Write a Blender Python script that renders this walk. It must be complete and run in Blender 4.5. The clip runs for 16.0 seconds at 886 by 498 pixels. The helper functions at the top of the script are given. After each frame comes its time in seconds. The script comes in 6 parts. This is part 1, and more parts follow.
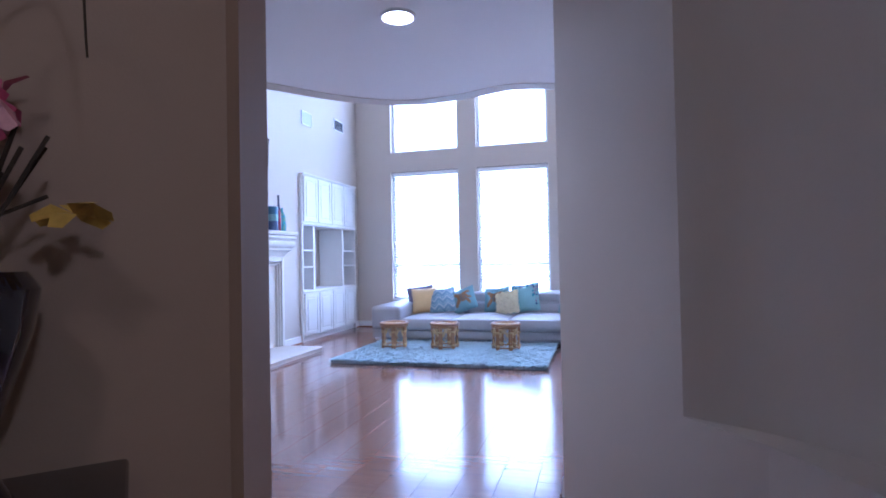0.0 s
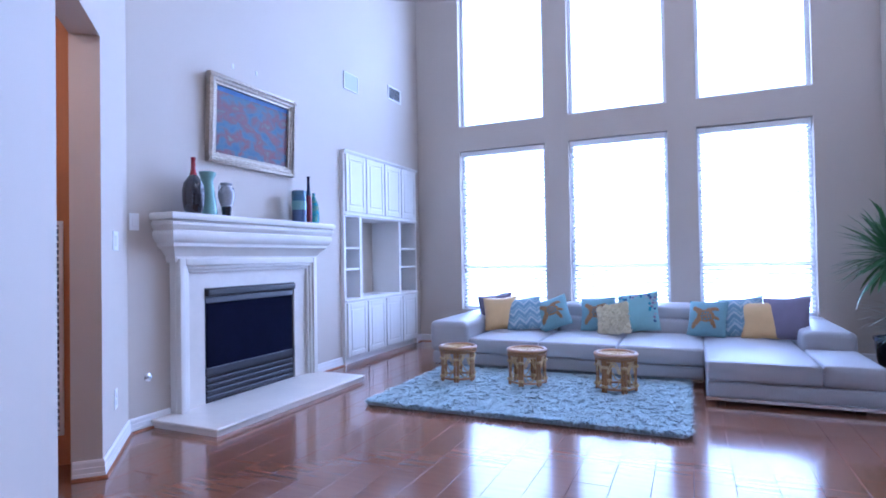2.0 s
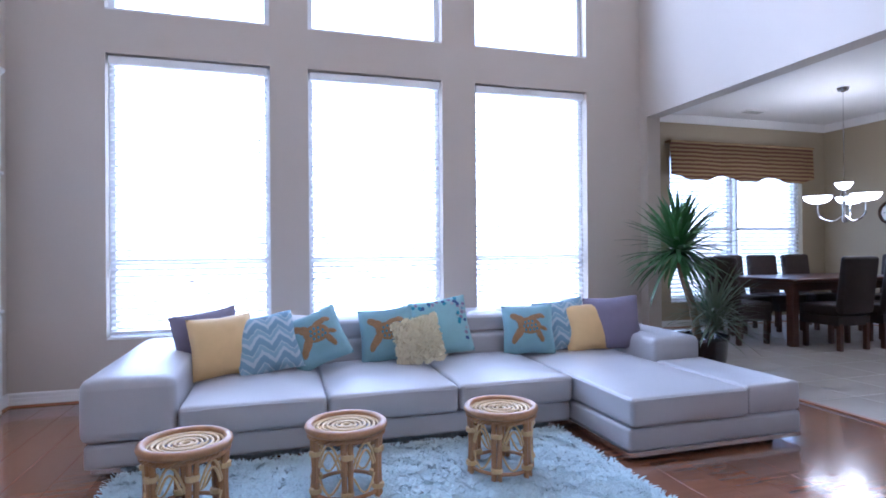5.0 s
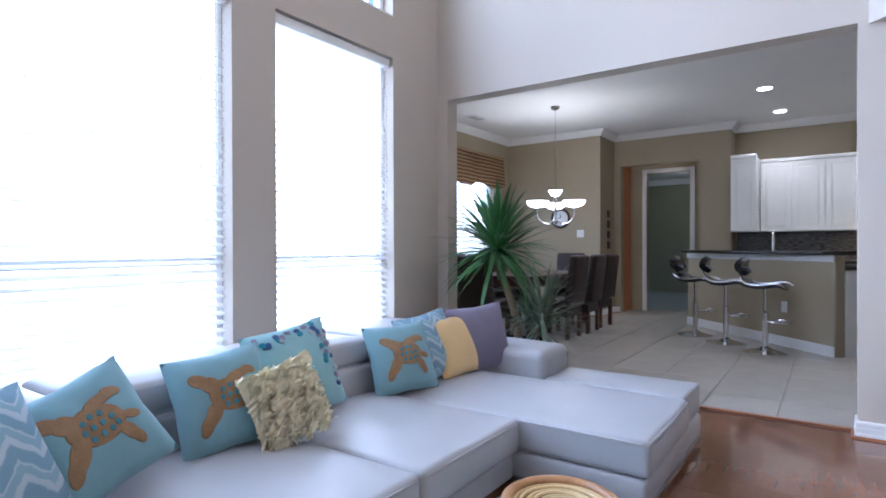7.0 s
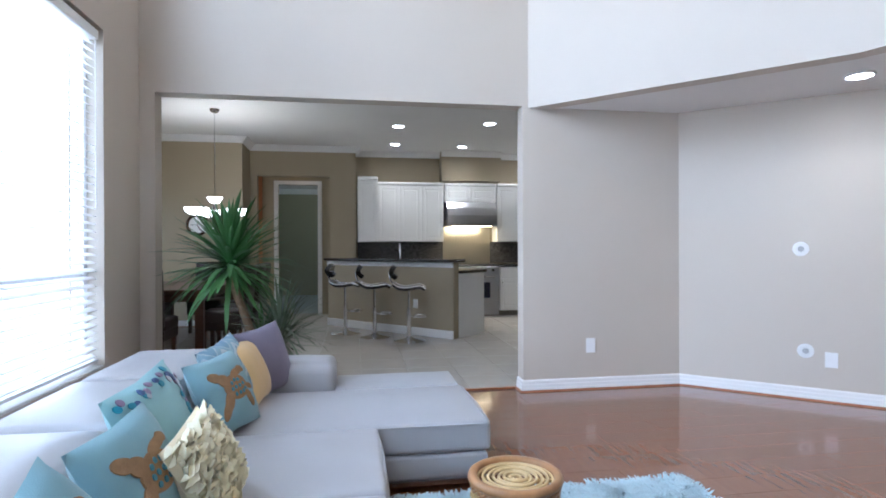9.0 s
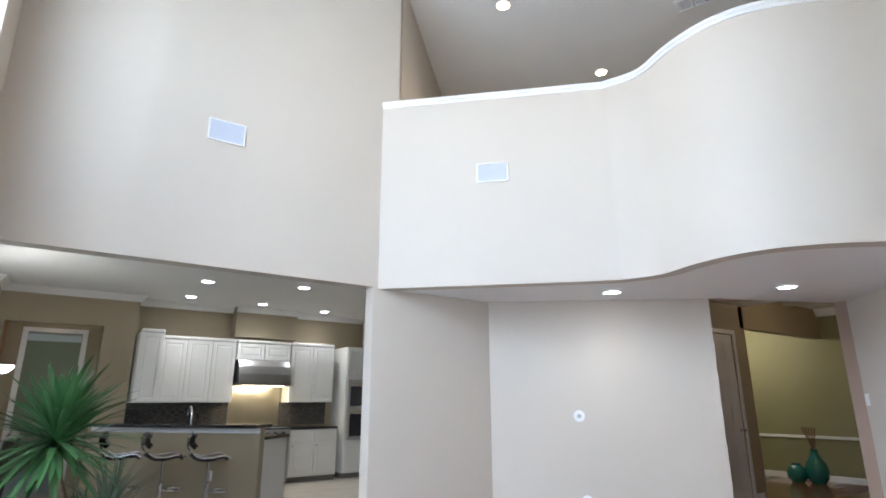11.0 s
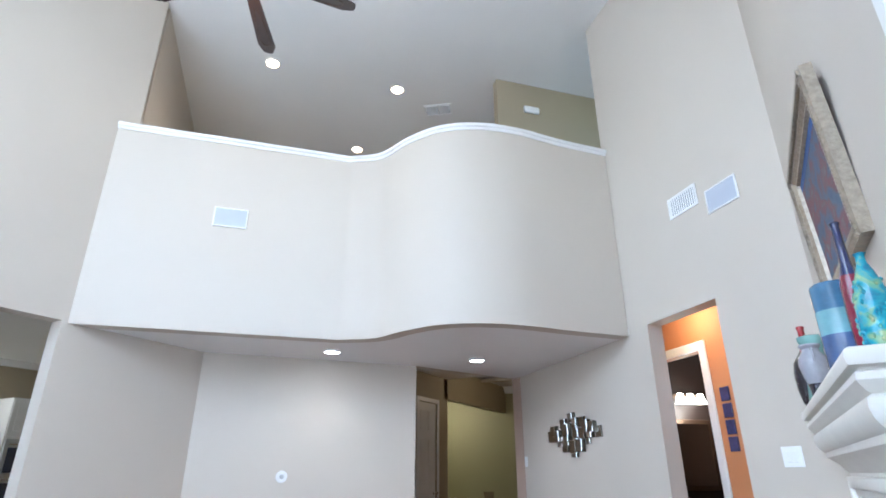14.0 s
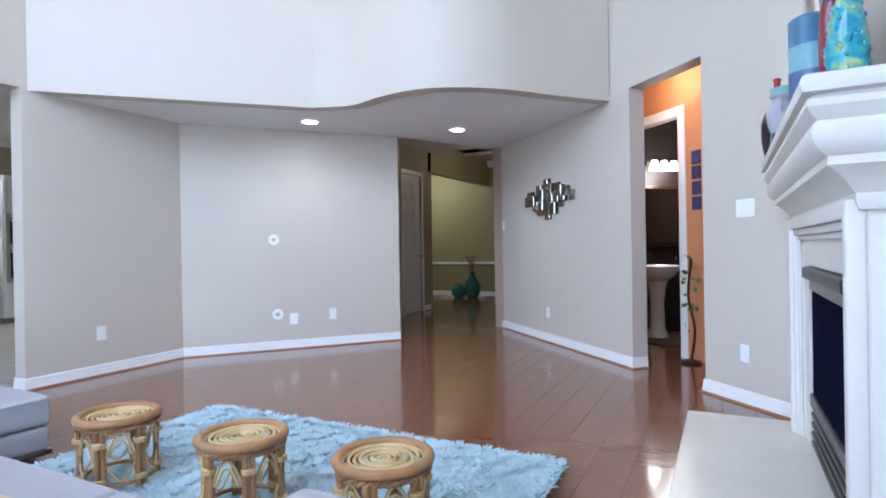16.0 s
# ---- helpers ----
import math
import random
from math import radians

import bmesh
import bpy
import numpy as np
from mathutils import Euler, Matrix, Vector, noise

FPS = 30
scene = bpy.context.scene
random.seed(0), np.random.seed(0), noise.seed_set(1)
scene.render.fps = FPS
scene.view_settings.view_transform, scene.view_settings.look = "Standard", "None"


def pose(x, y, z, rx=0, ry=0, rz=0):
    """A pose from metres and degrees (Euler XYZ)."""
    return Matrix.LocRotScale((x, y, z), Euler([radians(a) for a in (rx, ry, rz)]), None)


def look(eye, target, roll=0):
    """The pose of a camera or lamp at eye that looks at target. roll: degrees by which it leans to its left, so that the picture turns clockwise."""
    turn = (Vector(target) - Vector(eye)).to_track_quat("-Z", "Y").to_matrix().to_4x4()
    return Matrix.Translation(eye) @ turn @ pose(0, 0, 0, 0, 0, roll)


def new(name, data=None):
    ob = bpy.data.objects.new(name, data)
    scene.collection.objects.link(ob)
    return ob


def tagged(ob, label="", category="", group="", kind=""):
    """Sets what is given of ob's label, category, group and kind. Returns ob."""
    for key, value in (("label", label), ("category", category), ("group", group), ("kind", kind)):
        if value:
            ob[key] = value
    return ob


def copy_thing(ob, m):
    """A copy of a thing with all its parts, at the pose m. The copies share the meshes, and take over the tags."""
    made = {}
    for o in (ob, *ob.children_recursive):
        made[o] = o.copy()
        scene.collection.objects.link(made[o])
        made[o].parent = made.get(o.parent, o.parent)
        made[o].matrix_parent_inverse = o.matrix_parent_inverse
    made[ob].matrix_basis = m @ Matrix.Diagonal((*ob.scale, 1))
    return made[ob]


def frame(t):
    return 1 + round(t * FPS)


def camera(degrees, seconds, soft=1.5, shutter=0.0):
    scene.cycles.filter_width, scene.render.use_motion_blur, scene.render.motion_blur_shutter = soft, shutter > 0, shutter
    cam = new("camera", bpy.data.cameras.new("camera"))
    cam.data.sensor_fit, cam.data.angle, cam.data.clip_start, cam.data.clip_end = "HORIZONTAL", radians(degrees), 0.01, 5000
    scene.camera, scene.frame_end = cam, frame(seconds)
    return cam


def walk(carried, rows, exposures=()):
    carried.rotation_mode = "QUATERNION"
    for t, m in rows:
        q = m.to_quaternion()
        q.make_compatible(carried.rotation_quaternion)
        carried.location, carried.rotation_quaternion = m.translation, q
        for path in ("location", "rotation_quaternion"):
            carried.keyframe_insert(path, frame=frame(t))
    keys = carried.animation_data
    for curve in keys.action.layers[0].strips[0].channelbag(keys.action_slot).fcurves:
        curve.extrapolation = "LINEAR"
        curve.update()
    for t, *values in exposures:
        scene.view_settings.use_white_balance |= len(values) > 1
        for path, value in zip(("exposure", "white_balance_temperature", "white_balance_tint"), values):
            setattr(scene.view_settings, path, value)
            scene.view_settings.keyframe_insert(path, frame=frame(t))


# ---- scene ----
cam = camera(77.4, 16.0, 1.8)
PATH = [
    (0, (1.864, -0.073, 1.133), (1.323, 1.852, 1.171), -1.1),
    (0.5, (1.79, 0.42, 1.144), (1.069, 2.285, 1.181), -1.0),
    (1, (1.647, 0.905, 1.158), (0.822, 2.727, 1.193), -1.0),
    (1.5, (1.491, 1.366, 1.164), (0.645, 3.178, 1.202), -0.9),
    (2, (1.364, 1.74, 1.167), (0.544, 3.564, 1.201), -1.0),
    (2.5, (1.133, 2.076, 1.167), (0.455, 3.958, 1.191), -0.7),
    (3, (0.822, 2.418, 1.137), (0.342, 4.359, 1.162), -0.8),
    (3.5, (0.535, 2.731, 1.126), (0.318, 4.72, 1.135), -0.6),
    (3.7, (0.409, 2.874, 1.112), (0.32, 4.872, 1.123), -0.6),
    (6, (-0.606, 5.059, 1.112), (0.512, 6.717, 1.106), -0.2),
    (6.5, (-0.706, 5.511, 1.107), (0.721, 6.912, 1.102), -0.2),
    (7, (-0.82, 5.924, 1.119), (0.816, 7.075, 1.112), -0.2),
    (7.5, (-0.838, 6.307, 1.132), (1.0, 7.095, 1.134), -0.1),
    (8, (-0.876, 6.638, 1.179), (1.071, 7.093, 1.169), 0.1),
    (8.5, (-1.08, 6.91, 1.193), (0.919, 6.975, 1.191), -0.1),
    (9, (-1.299, 7.211, 1.218), (0.676, 6.892, 1.214), -0.2),
    (9.2, (-1.365, 7.34, 1.221), (0.583, 6.886, 1.222), -0.1),
    (11.3, (-1.503, 8.279, 1.433), (0.041, 7.148, 2.014), -0.3),
    (11.5, (-1.612, 8.248, 1.477), (-0.085, 7.107, 2.084), -0.3),
    (12, (-1.477, 8.319, 1.459), (-0.08, 7.078, 2.173), -0.5),
    (12.5, (-1.685, 8.2, 1.444), (-0.352, 6.923, 2.214), -0.1),
    (13, (-1.631, 8.262, 1.384), (-0.464, 6.849, 2.185), -0.3),
    (13.5, (-1.65, 8.23, 1.303), (-0.653, 6.694, 2.106), -0.2),
    (14, (-1.691, 8.252, 1.214), (-0.82, 6.618, 1.97), -0.2),
    (14.5, (-1.708, 8.274, 1.137), (-0.893, 6.532, 1.688), -0.5),
    (15, (-1.689, 8.326, 1.098), (-0.878, 6.523, 1.398), -0.8),
    (15.5, (-1.728, 8.298, 1.046), (-0.898, 6.48, 1.132), -0.8),
    (16, (-1.757, 8.19, 1.083), (-0.847, 6.409, 1.078), -1.0),
]
EXPOSURES = [(0.0, 1.8, 4400, 25), (2.0, 1.62, 4350, 26), (3.7, 1.68, 4600, 25), (6.0, 1.68, 5000, 20), (9.0, 1.58, 5300, 12), (12.5, 1.68, 5700, 9), (14.5, 1.6, 5250, 9), (16.0, 1.58, 5150, 12)]
walk(cam, [(t, look(eye, target, roll)) for t, eye, target, roll in PATH], EXPOSURES)

# ---- light ----
world = bpy.data.worlds.new("world")
scene.world = world
world.use_nodes = True
wn = world.node_tree
sky = wn.nodes.new("ShaderNodeTexSky")
sky.sky_type, sky.sun_disc = "NISHITA", False
sky.sun_elevation, sky.sun_rotation = radians(58), radians(150)
wn.links.new(sky.outputs[0], wn.nodes["Background"].inputs[0])
wn.nodes["Background"].inputs[1].default_value = 0.15
sun = new("sun", bpy.data.lights.new("sun", "SUN"))
sun.data.energy, sun.data.angle, sun.data.color = 3.0, radians(0.6), (1.0, 0.95, 0.88)
sun.matrix_world = look((0, 0, 30), (4, 10, 0))


def area_light(name, m, w, h, power, color=(1, 1, 1)):
    ob = new(name, bpy.data.lights.new(name, "AREA"))
    ob.data.shape, ob.data.size, ob.data.size_y = "RECTANGLE", w, h
    ob.data.energy, ob.data.color = power, color
    ob.matrix_world = m
    return ob


def point_light(name, p, power, color, radius=0.05):
    ob = new(name, bpy.data.lights.new(name, "POINT"))
    ob.data.energy, ob.data.color, ob.data.shadow_soft_size = power, color, radius
    ob.location = p
    return ob


def down_light(name, p, power, color):
    ob = new(name, bpy.data.lights.new(name, "SPOT"))
    ob.data.energy, ob.data.color, ob.data.shadow_soft_size = power, color, 0.06
    ob.data.spot_size, ob.data.spot_blend = radians(125), 0.8
    ob.location = p
    return ob


# daylight coming in at the tall windows
WIN = [(-1.54, -0.345), (-0.04, 1.13), (1.445, 2.595)]
for a, b in WIN:
    area_light("window_daylight", look(((a + b) / 2, 9.02, 1.545), ((a + b) / 2, 0, 1.545)), b - a, 2.19, 18, (0.86, 0.93, 1.0))
    area_light("window_daylight", look(((a + b) / 2, 9.02, 3.96), ((a + b) / 2, 0, 3.3)), b - a, 2.02, 19, (0.86, 0.93, 1.0))

# ---- materials ----
def mat(name, color, rough=0.5, metal=0.0, var=0.08, scale=6.0, bump=0.0, bump_scale=60.0, coat=0.0, spec=0.5, sheen=0.0, island=0.0, rand=0.0, stretch=(1, 1, 1)):
    m = bpy.data.materials.new(name)
    m.use_nodes = True
    nt = m.node_tree
    n, l = nt.nodes, nt.links
    p = n["Principled BSDF"]
    p.inputs["Roughness"].default_value, p.inputs["Metallic"].default_value = rough, metal
    p.inputs["Coat Weight"].default_value, p.inputs["Specular IOR Level"].default_value = coat, spec
    p.inputs["Coat Roughness"].default_value = 0.08
    p.inputs["Sheen Weight"].default_value = sheen
    tc = n.new("ShaderNodeTexCoord")
    mp = n.new("ShaderNodeMapping")
    mp.inputs["Scale"].default_value = stretch
    l.new(tc.outputs["Object"], mp.inputs[0])
    big, fine = n.new("ShaderNodeTexNoise"), n.new("ShaderNodeTexNoise")
    big.inputs["Scale"].default_value, fine.inputs["Scale"].default_value = scale, bump_scale
    big.inputs["Detail"].default_value, fine.inputs["Detail"].default_value = 5, 4
    l.new(mp.outputs[0], big.inputs[0])
    l.new(mp.outputs[0], fine.inputs[0])
    add = n.new("ShaderNodeMath")
    add.operation = "MULTIPLY_ADD"
    l.new(fine.outputs["Fac"], add.inputs[0])
    add.inputs[1].default_value = 0.4
    l.new(big.outputs["Fac"], add.inputs[2])
    last = add
    if island or rand:
        src = n.new("ShaderNodeNewGeometry") if island else n.new("ShaderNodeObjectInfo")
        more = n.new("ShaderNodeMath")
        more.operation = "MULTIPLY_ADD"
        l.new(src.outputs["Random Per Island" if island else "Random"], more.inputs[0])
        more.inputs[1].default_value = island or rand
        l.new(last.outputs[0], more.inputs[2])
        last = more
    mix = n.new("ShaderNodeMapRange")
    mix.inputs["From Min"].default_value, mix.inputs["From Max"].default_value = 0.35, 1.05 + (island or rand)
    mix.inputs["To Min"].default_value, mix.inputs["To Max"].default_value = 1 - var, 1 + var
    l.new(last.outputs[0], mix.inputs["Value"])
    hsv = n.new("ShaderNodeHueSaturation")
    hsv.inputs["Color"].default_value = (*color, 1)
    l.new(mix.outputs[0], hsv.inputs["Value"])
    l.new(hsv.outputs[0], p.inputs["Base Color"])
    if bump:
        bm_ = n.new("ShaderNodeBump")
        bm_.inputs["Strength"].default_value, bm_.inputs["Distance"].default_value = bump, 0.004
        l.new(fine.outputs["Fac"], bm_.inputs["Height"])
        l.new(bm_.outputs[0], p.inputs["Normal"])
    return m


def glow(name, color, strength):
    m = bpy.data.materials.new(name)
    m.use_nodes = True
    p = m.node_tree.nodes["Principled BSDF"]
    p.inputs["Base Color"].default_value = (*[min(1, c) * 0.8 for c in color], 1)
    p.inputs["Emission Color"].default_value, p.inputs["Emission Strength"].default_value = (*color, 1), strength
    return m


def ramp_mat(name, stops, scale, rough, kind="NOISE", distortion=0.0, stretch=(1, 1, 1), coat=0.0, bump=0.0, metal=0.0, detail=6):
    """Colours along a ramp over a noise or wave."""
    m = bpy.data.materials.new(name)
    m.use_nodes = True
    n, l = m.node_tree.nodes, m.node_tree.links
    p = n["Principled BSDF"]
    p.inputs["Roughness"].default_value, p.inputs["Coat Weight"].default_value, p.inputs["Metallic"].default_value = rough, coat, metal
    tc, mp = n.new("ShaderNodeTexCoord"), n.new("ShaderNodeMapping")
    mp.inputs["Scale"].default_value = stretch
    l.new(tc.outputs["Object"], mp.inputs[0])
    if kind == "NOISE":
        tx = n.new("ShaderNodeTexNoise")
        tx.inputs["Detail"].default_value = detail
        out = tx.outputs["Fac"]
    else:
        tx = n.new("ShaderNodeTexWave")
        tx.inputs["Detail"].default_value = 2
        out = tx.outputs["Fac"]
    if kind == "BANDS":
        tx.bands_direction = "Z"
    tx.inputs["Scale"].default_value, tx.inputs["Distortion"].default_value = scale, distortion
    l.new(mp.outputs[0], tx.inputs[0])
    r = n.new("ShaderNodeValToRGB")
    while len(r.color_ramp.elements) < len(stops):
        r.color_ramp.elements.new(0.5)
    for e, (pos, c) in zip(r.color_ramp.elements, stops):
        e.position, e.color = pos, (*c, 1)
    l.new(out, r.inputs[0])
    l.new(r.outputs[0], p.inputs["Base Color"])
    if bump:
        b = n.new("ShaderNodeBump")
        b.inputs["Strength"].default_value, b.inputs["Distance"].default_value = bump, 0.005
        l.new(out, b.inputs["Height"])
        l.new(b.outputs[0], p.inputs["Normal"])
    return m


WALL = mat("wall_paint", (0.56, 0.50, 0.425), 0.6, var=0.03, scale=1.2, bump=0.12, bump_scale=150)
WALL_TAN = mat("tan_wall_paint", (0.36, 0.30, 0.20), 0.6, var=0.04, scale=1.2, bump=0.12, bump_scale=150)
WALL_BROWN = mat("brown_wall_paint", (0.35, 0.25, 0.19), 0.6, var=0.05, scale=1.2, bump=0.12, bump_scale=150)
WALL_ORANGE = mat("terracotta_wall_paint", (0.52, 0.22, 0.09), 0.65, var=0.05, scale=1.2)
WALL_GREEN = mat("olive_wall_paint", (0.25, 0.23, 0.12), 0.65, var=0.05, scale=1.2)
WALL_SAGE = mat("sage_wall_paint", (0.27, 0.255, 0.17), 0.65, var=0.05, scale=1.2)
CEIL = mat("ceiling_paint", (0.80, 0.79, 0.77), 0.75, var=0.03, scale=1.0, bump=0.2, bump_scale=120)
TRIM = mat("white_trim_paint", (0.80, 0.79, 0.77), 0.32, var=0.03, scale=5)
CABINET = mat("white_cabinet_paint", (0.78, 0.77, 0.74), 0.35, var=0.03, scale=4)
STONE = mat("cast_stone", (0.70, 0.67, 0.61), 0.55, var=0.07, scale=3.5, bump=0.15, bump_scale=45)
SLAB = mat("hearth_marble", (0.66, 0.61, 0.54), 0.28, var=0.09, scale=3.0, bump_scale=18)
BLACK = mat("black_metal", (0.015, 0.015, 0.017), 0.35, var=0.2, scale=8)
# the navy tint of both dark glasses stands in for blue reflections
DARKGLASS = mat("fireplace_glass", (0.012, 0.014, 0.034), 0.06, var=0.1, coat=0.5)
FIREGLASS = mat("fireplace_screen_glass", (0.009, 0.010, 0.022), 0.3, var=0.15, scale=5, spec=0.0)
PLANK = mat("cherry_laminate", (0.20, 0.084, 0.042), 0.16, var=0.20, scale=3.0, bump=0.03, bump_scale=26, coat=0.5, rand=0.22, stretch=(1, 9, 9))
FLOORBASE = mat("floor_underlay", (0.09, 0.03, 0.018), 0.4)
TILE = mat("beige_floor_tile", (0.52, 0.48, 0.42), 0.25, var=0.09, scale=4, bump_scale=22, rand=0.3)
GROUT = mat("tile_grout", (0.46, 0.425, 0.37), 0.8, var=0.1, scale=20)
LEATHER = mat("grey_leather", (0.41, 0.41, 0.425), 0.36, var=0.05, scale=5, bump=0.25, bump_scale=190)
CHROME = mat("brushed_chrome", (0.72, 0.72, 0.73), 0.16, 1.0, var=0.03)
STEEL = mat("stainless_steel", (0.55, 0.55, 0.56), 0.28, 1.0, var=0.08, stretch=(1, 1, 14))
BLIND = mat("white_blind_slat", (0.85, 0.85, 0.84), 0.45, var=0.02)
VINYL = mat("white_window_vinyl", (0.80, 0.81, 0.82), 0.35, var=0.02)
PLATE = mat("white_plastic_plate", (0.82, 0.82, 0.81), 0.35, var=0.02)


# ---- mesh helpers ----
def link(name, bm, material, parent=None, label="", smooth=False):
    me = bpy.data.meshes.new(name)
    bmesh.ops.recalc_face_normals(bm, faces=bm.faces)
    bm.to_mesh(me)
    bm.free()
    if smooth:
        for p in me.polygons:
            p.use_smooth = True
        me.set_sharp_from_angle(angle=radians(40))
    if material:
        me.materials.append(material)
    ob = new(name, me)
    if parent:
        ob.parent = parent
    if label:
        ob["label"] = label
    return ob


def part(name, bm, material, parent, label="", smooth=False):
    return link(name, bm, material, parent, label, smooth)


def struct(name, bm, material, label, smooth=False, category=""):
    return tagged(link(name, bm, material, None, "", smooth), label, category or name.split("_")[0], "", "structure")


def thing(name, label, category, m=None, group=""):
    ob = tagged(new(name), label, category, group)
    if m is not None:
        ob.matrix_world = m
    return ob


def B():
    return bmesh.new()


def box(bm, x0, x1, y0, y1, z0, z1, m=None, bevel=0.0, seg=1):
    t = Matrix.LocRotScale(((x0 + x1) / 2, (y0 + y1) / 2, (z0 + z1) / 2), None, (abs(x1 - x0), abs(y1 - y0), abs(z1 - z0)))
    r = bmesh.ops.create_cube(bm, size=1, matrix=t)
    if bevel:
        es = list({e for v in r["verts"] for e in v.link_edges})
        r = bmesh.ops.bevel(bm, geom=es, offset=bevel, segments=seg, affect="EDGES", profile=0.5)
    if m is not None:
        bmesh.ops.transform(bm, matrix=m, verts=list({v for v in r["verts"]}))
    return bm


def prism(bm, pts, z0, z1):
    lo = [bm.verts.new((x, y, z0)) for x, y in pts]
    hi = [bm.verts.new((x, y, z1)) for x, y in pts]
    n = len(pts)
    bm.faces.new(lo[::-1])
    bm.faces.new(hi)
    for i in range(n):
        bm.faces.new((lo[i], lo[(i + 1) % n], hi[(i + 1) % n], hi[i]))
    return bm


def run(bm, a, b, z0, z1, thick, holes=()):
    """A wall from a to b, its inner face on that line, thick to the right of the way, with holes (from, to, low, high) along it."""
    a, b = Vector(a), Vector(b)
    d = (b - a).normalized()
    nrm = Vector((d.y, -d.x))
    L = (b - a).length

    def piece(s0, s1, u0, u1):
        if s1 - s0 > 1e-4 and u1 - u0 > 1e-4:
            p, q = a + d * s0, a + d * s1
            prism(bm, [tuple(p), tuple(p + nrm * thick), tuple(q + nrm * thick), tuple(q)], u0, u1)
    cuts = sorted({0.0, L, *[h[0] for h in holes], *[h[1] for h in holes]})
    for s0, s1 in zip(cuts, cuts[1:]):
        mid = (s0 + s1) / 2
        hs = sorted([h for h in holes if h[0] < mid < h[1]], key=lambda h: h[2])
        u = z0
        for h in hs:
            piece(s0, s1, u, h[2])
            u = h[3]
        piece(s0, s1, u, z1)
    return bm


def ribbon(bm, path, thick, z0, z1, side=1):
    """An upright strip that follows a line of points."""
    n = len(path)
    off = []
    for i in range(n):
        a, b = Vector(path[max(i - 1, 0)]), Vector(path[min(i + 1, n - 1)])
        d = (b - a).normalized()
        off.append(Vector(path[i]) + Vector((d.y, -d.x)) * thick * side)
    rows = []
    for p, q in zip(path, off):
        rows.append([bm.verts.new((p[0], p[1], z0)), bm.verts.new((q.x, q.y, z0)), bm.verts.new((q.x, q.y, z1)), bm.verts.new((p[0], p[1], z1))])
    for r, s in zip(rows, rows[1:]):
        for k in range(4):
            bm.faces.new((r[k], r[(k + 1) % 4], s[(k + 1) % 4], s[k]))
    bm.faces.new(rows[0])
    bm.faces.new(rows[-1][::-1])
    return bm


def sweep(bm, path, prof, closed=False):
    """A profile of (out, up) carried along a flat line of points; out is to the left of the way."""
    n = len(path)
    rows = []
    for i in range(n):
        p = Vector(path[i])
        a = Vector(path[(i - 1) % n]) if closed or i else None
        b = Vector(path[(i + 1) % n]) if closed or i < n - 1 else None
        d0 = (p - a).normalized() if a is not None else (b - p).normalized()
        d1 = (b - p).normalized() if b is not None else d0
        n0, n1 = Vector((-d0.y, d0.x)), Vector((-d1.y, d1.x))
        mi = (n0 + n1).normalized()
        mi = mi / max(0.3, mi.dot(n0))
        rows.append([bm.verts.new((p.x + mi.x * o, p.y + mi.y * o, u)) for o, u in prof])
    k = len(prof)
    pairs = list(zip(rows, rows[1:])) + ([(rows[-1], rows[0])] if closed else [])
    for r, s in pairs:
        for j in range(k):
            bm.faces.new((r[j], r[(j + 1) % k], s[(j + 1) % k], s[j]))
    if not closed:
        bm.faces.new(rows[0])
        bm.faces.new(rows[-1][::-1])
    return bm


def lathe(bm, prof, seg=24, m=None):
    rows = []
    for r, z in prof:
        rows.append([bm.verts.new((r * math.cos(2 * math.pi * i / seg), r * math.sin(2 * math.pi * i / seg), z)) for i in range(seg)])
    for a, b in zip(rows, rows[1:]):
        for i in range(seg):
            bm.faces.new((a[i], a[(i + 1) % seg], b[(i + 1) % seg], b[i]))
    bm.faces.new(rows[0][::-1])
    bm.faces.new(rows[-1])
    if m is not None:
        bmesh.ops.transform(bm, matrix=m, verts=[v for r in rows for v in r])
    return bm


def tube(bm, pts, r, seg=8, r_end=None):
    pts = [Vector(p) for p in pts]
    n = len(pts)
    rows, ref = [], Vector((0.31, 0.2, 0.93)).normalized()
    for i, p in enumerate(pts):
        d = (pts[min(i + 1, n - 1)] - pts[max(i - 1, 0)]).normalized()
        u = ref - d * ref.dot(d)
        if u.length < 0.05:
            u = Vector((1, 0, 0)) - d * d.x
        u.normalize()
        ref = u
        w = d.cross(u)
        rr = r if r_end is None else r + (r_end - r) * i / (n - 1)
        rows.append([bm.verts.new(p + (u * math.cos(2 * math.pi * k / seg) + w * math.sin(2 * math.pi * k / seg)) * rr) for k in range(seg)])
    for a, b in zip(rows, rows[1:]):
        for k in range(seg):
            bm.faces.new((a[k], a[(k + 1) % seg], b[(k + 1) % seg], b[k]))
    bm.faces.new(rows[0][::-1])
    bm.faces.new(rows[-1])
    return bm


def ring(bm, R, r, z, seg=32, sub=8, cx=0, cy=0):
    rows = []
    for i in range(seg):
        a = 2 * math.pi * i / seg
        rows.append([bm.verts.new((cx + (R + r * math.cos(2 * math.pi * k / sub)) * math.cos(a), cy + (R + r * math.cos(2 * math.pi * k / sub)) * math.sin(a), z + r * math.sin(2 * math.pi * k / sub))) for k in range(sub)])
    for i in range(seg):
        a, b = rows[i], rows[(i + 1) % seg]
        for k in range(sub):
            bm.faces.new((a[k], a[(k + 1) % sub], b[(k + 1) % sub], b[k]))
    return bm


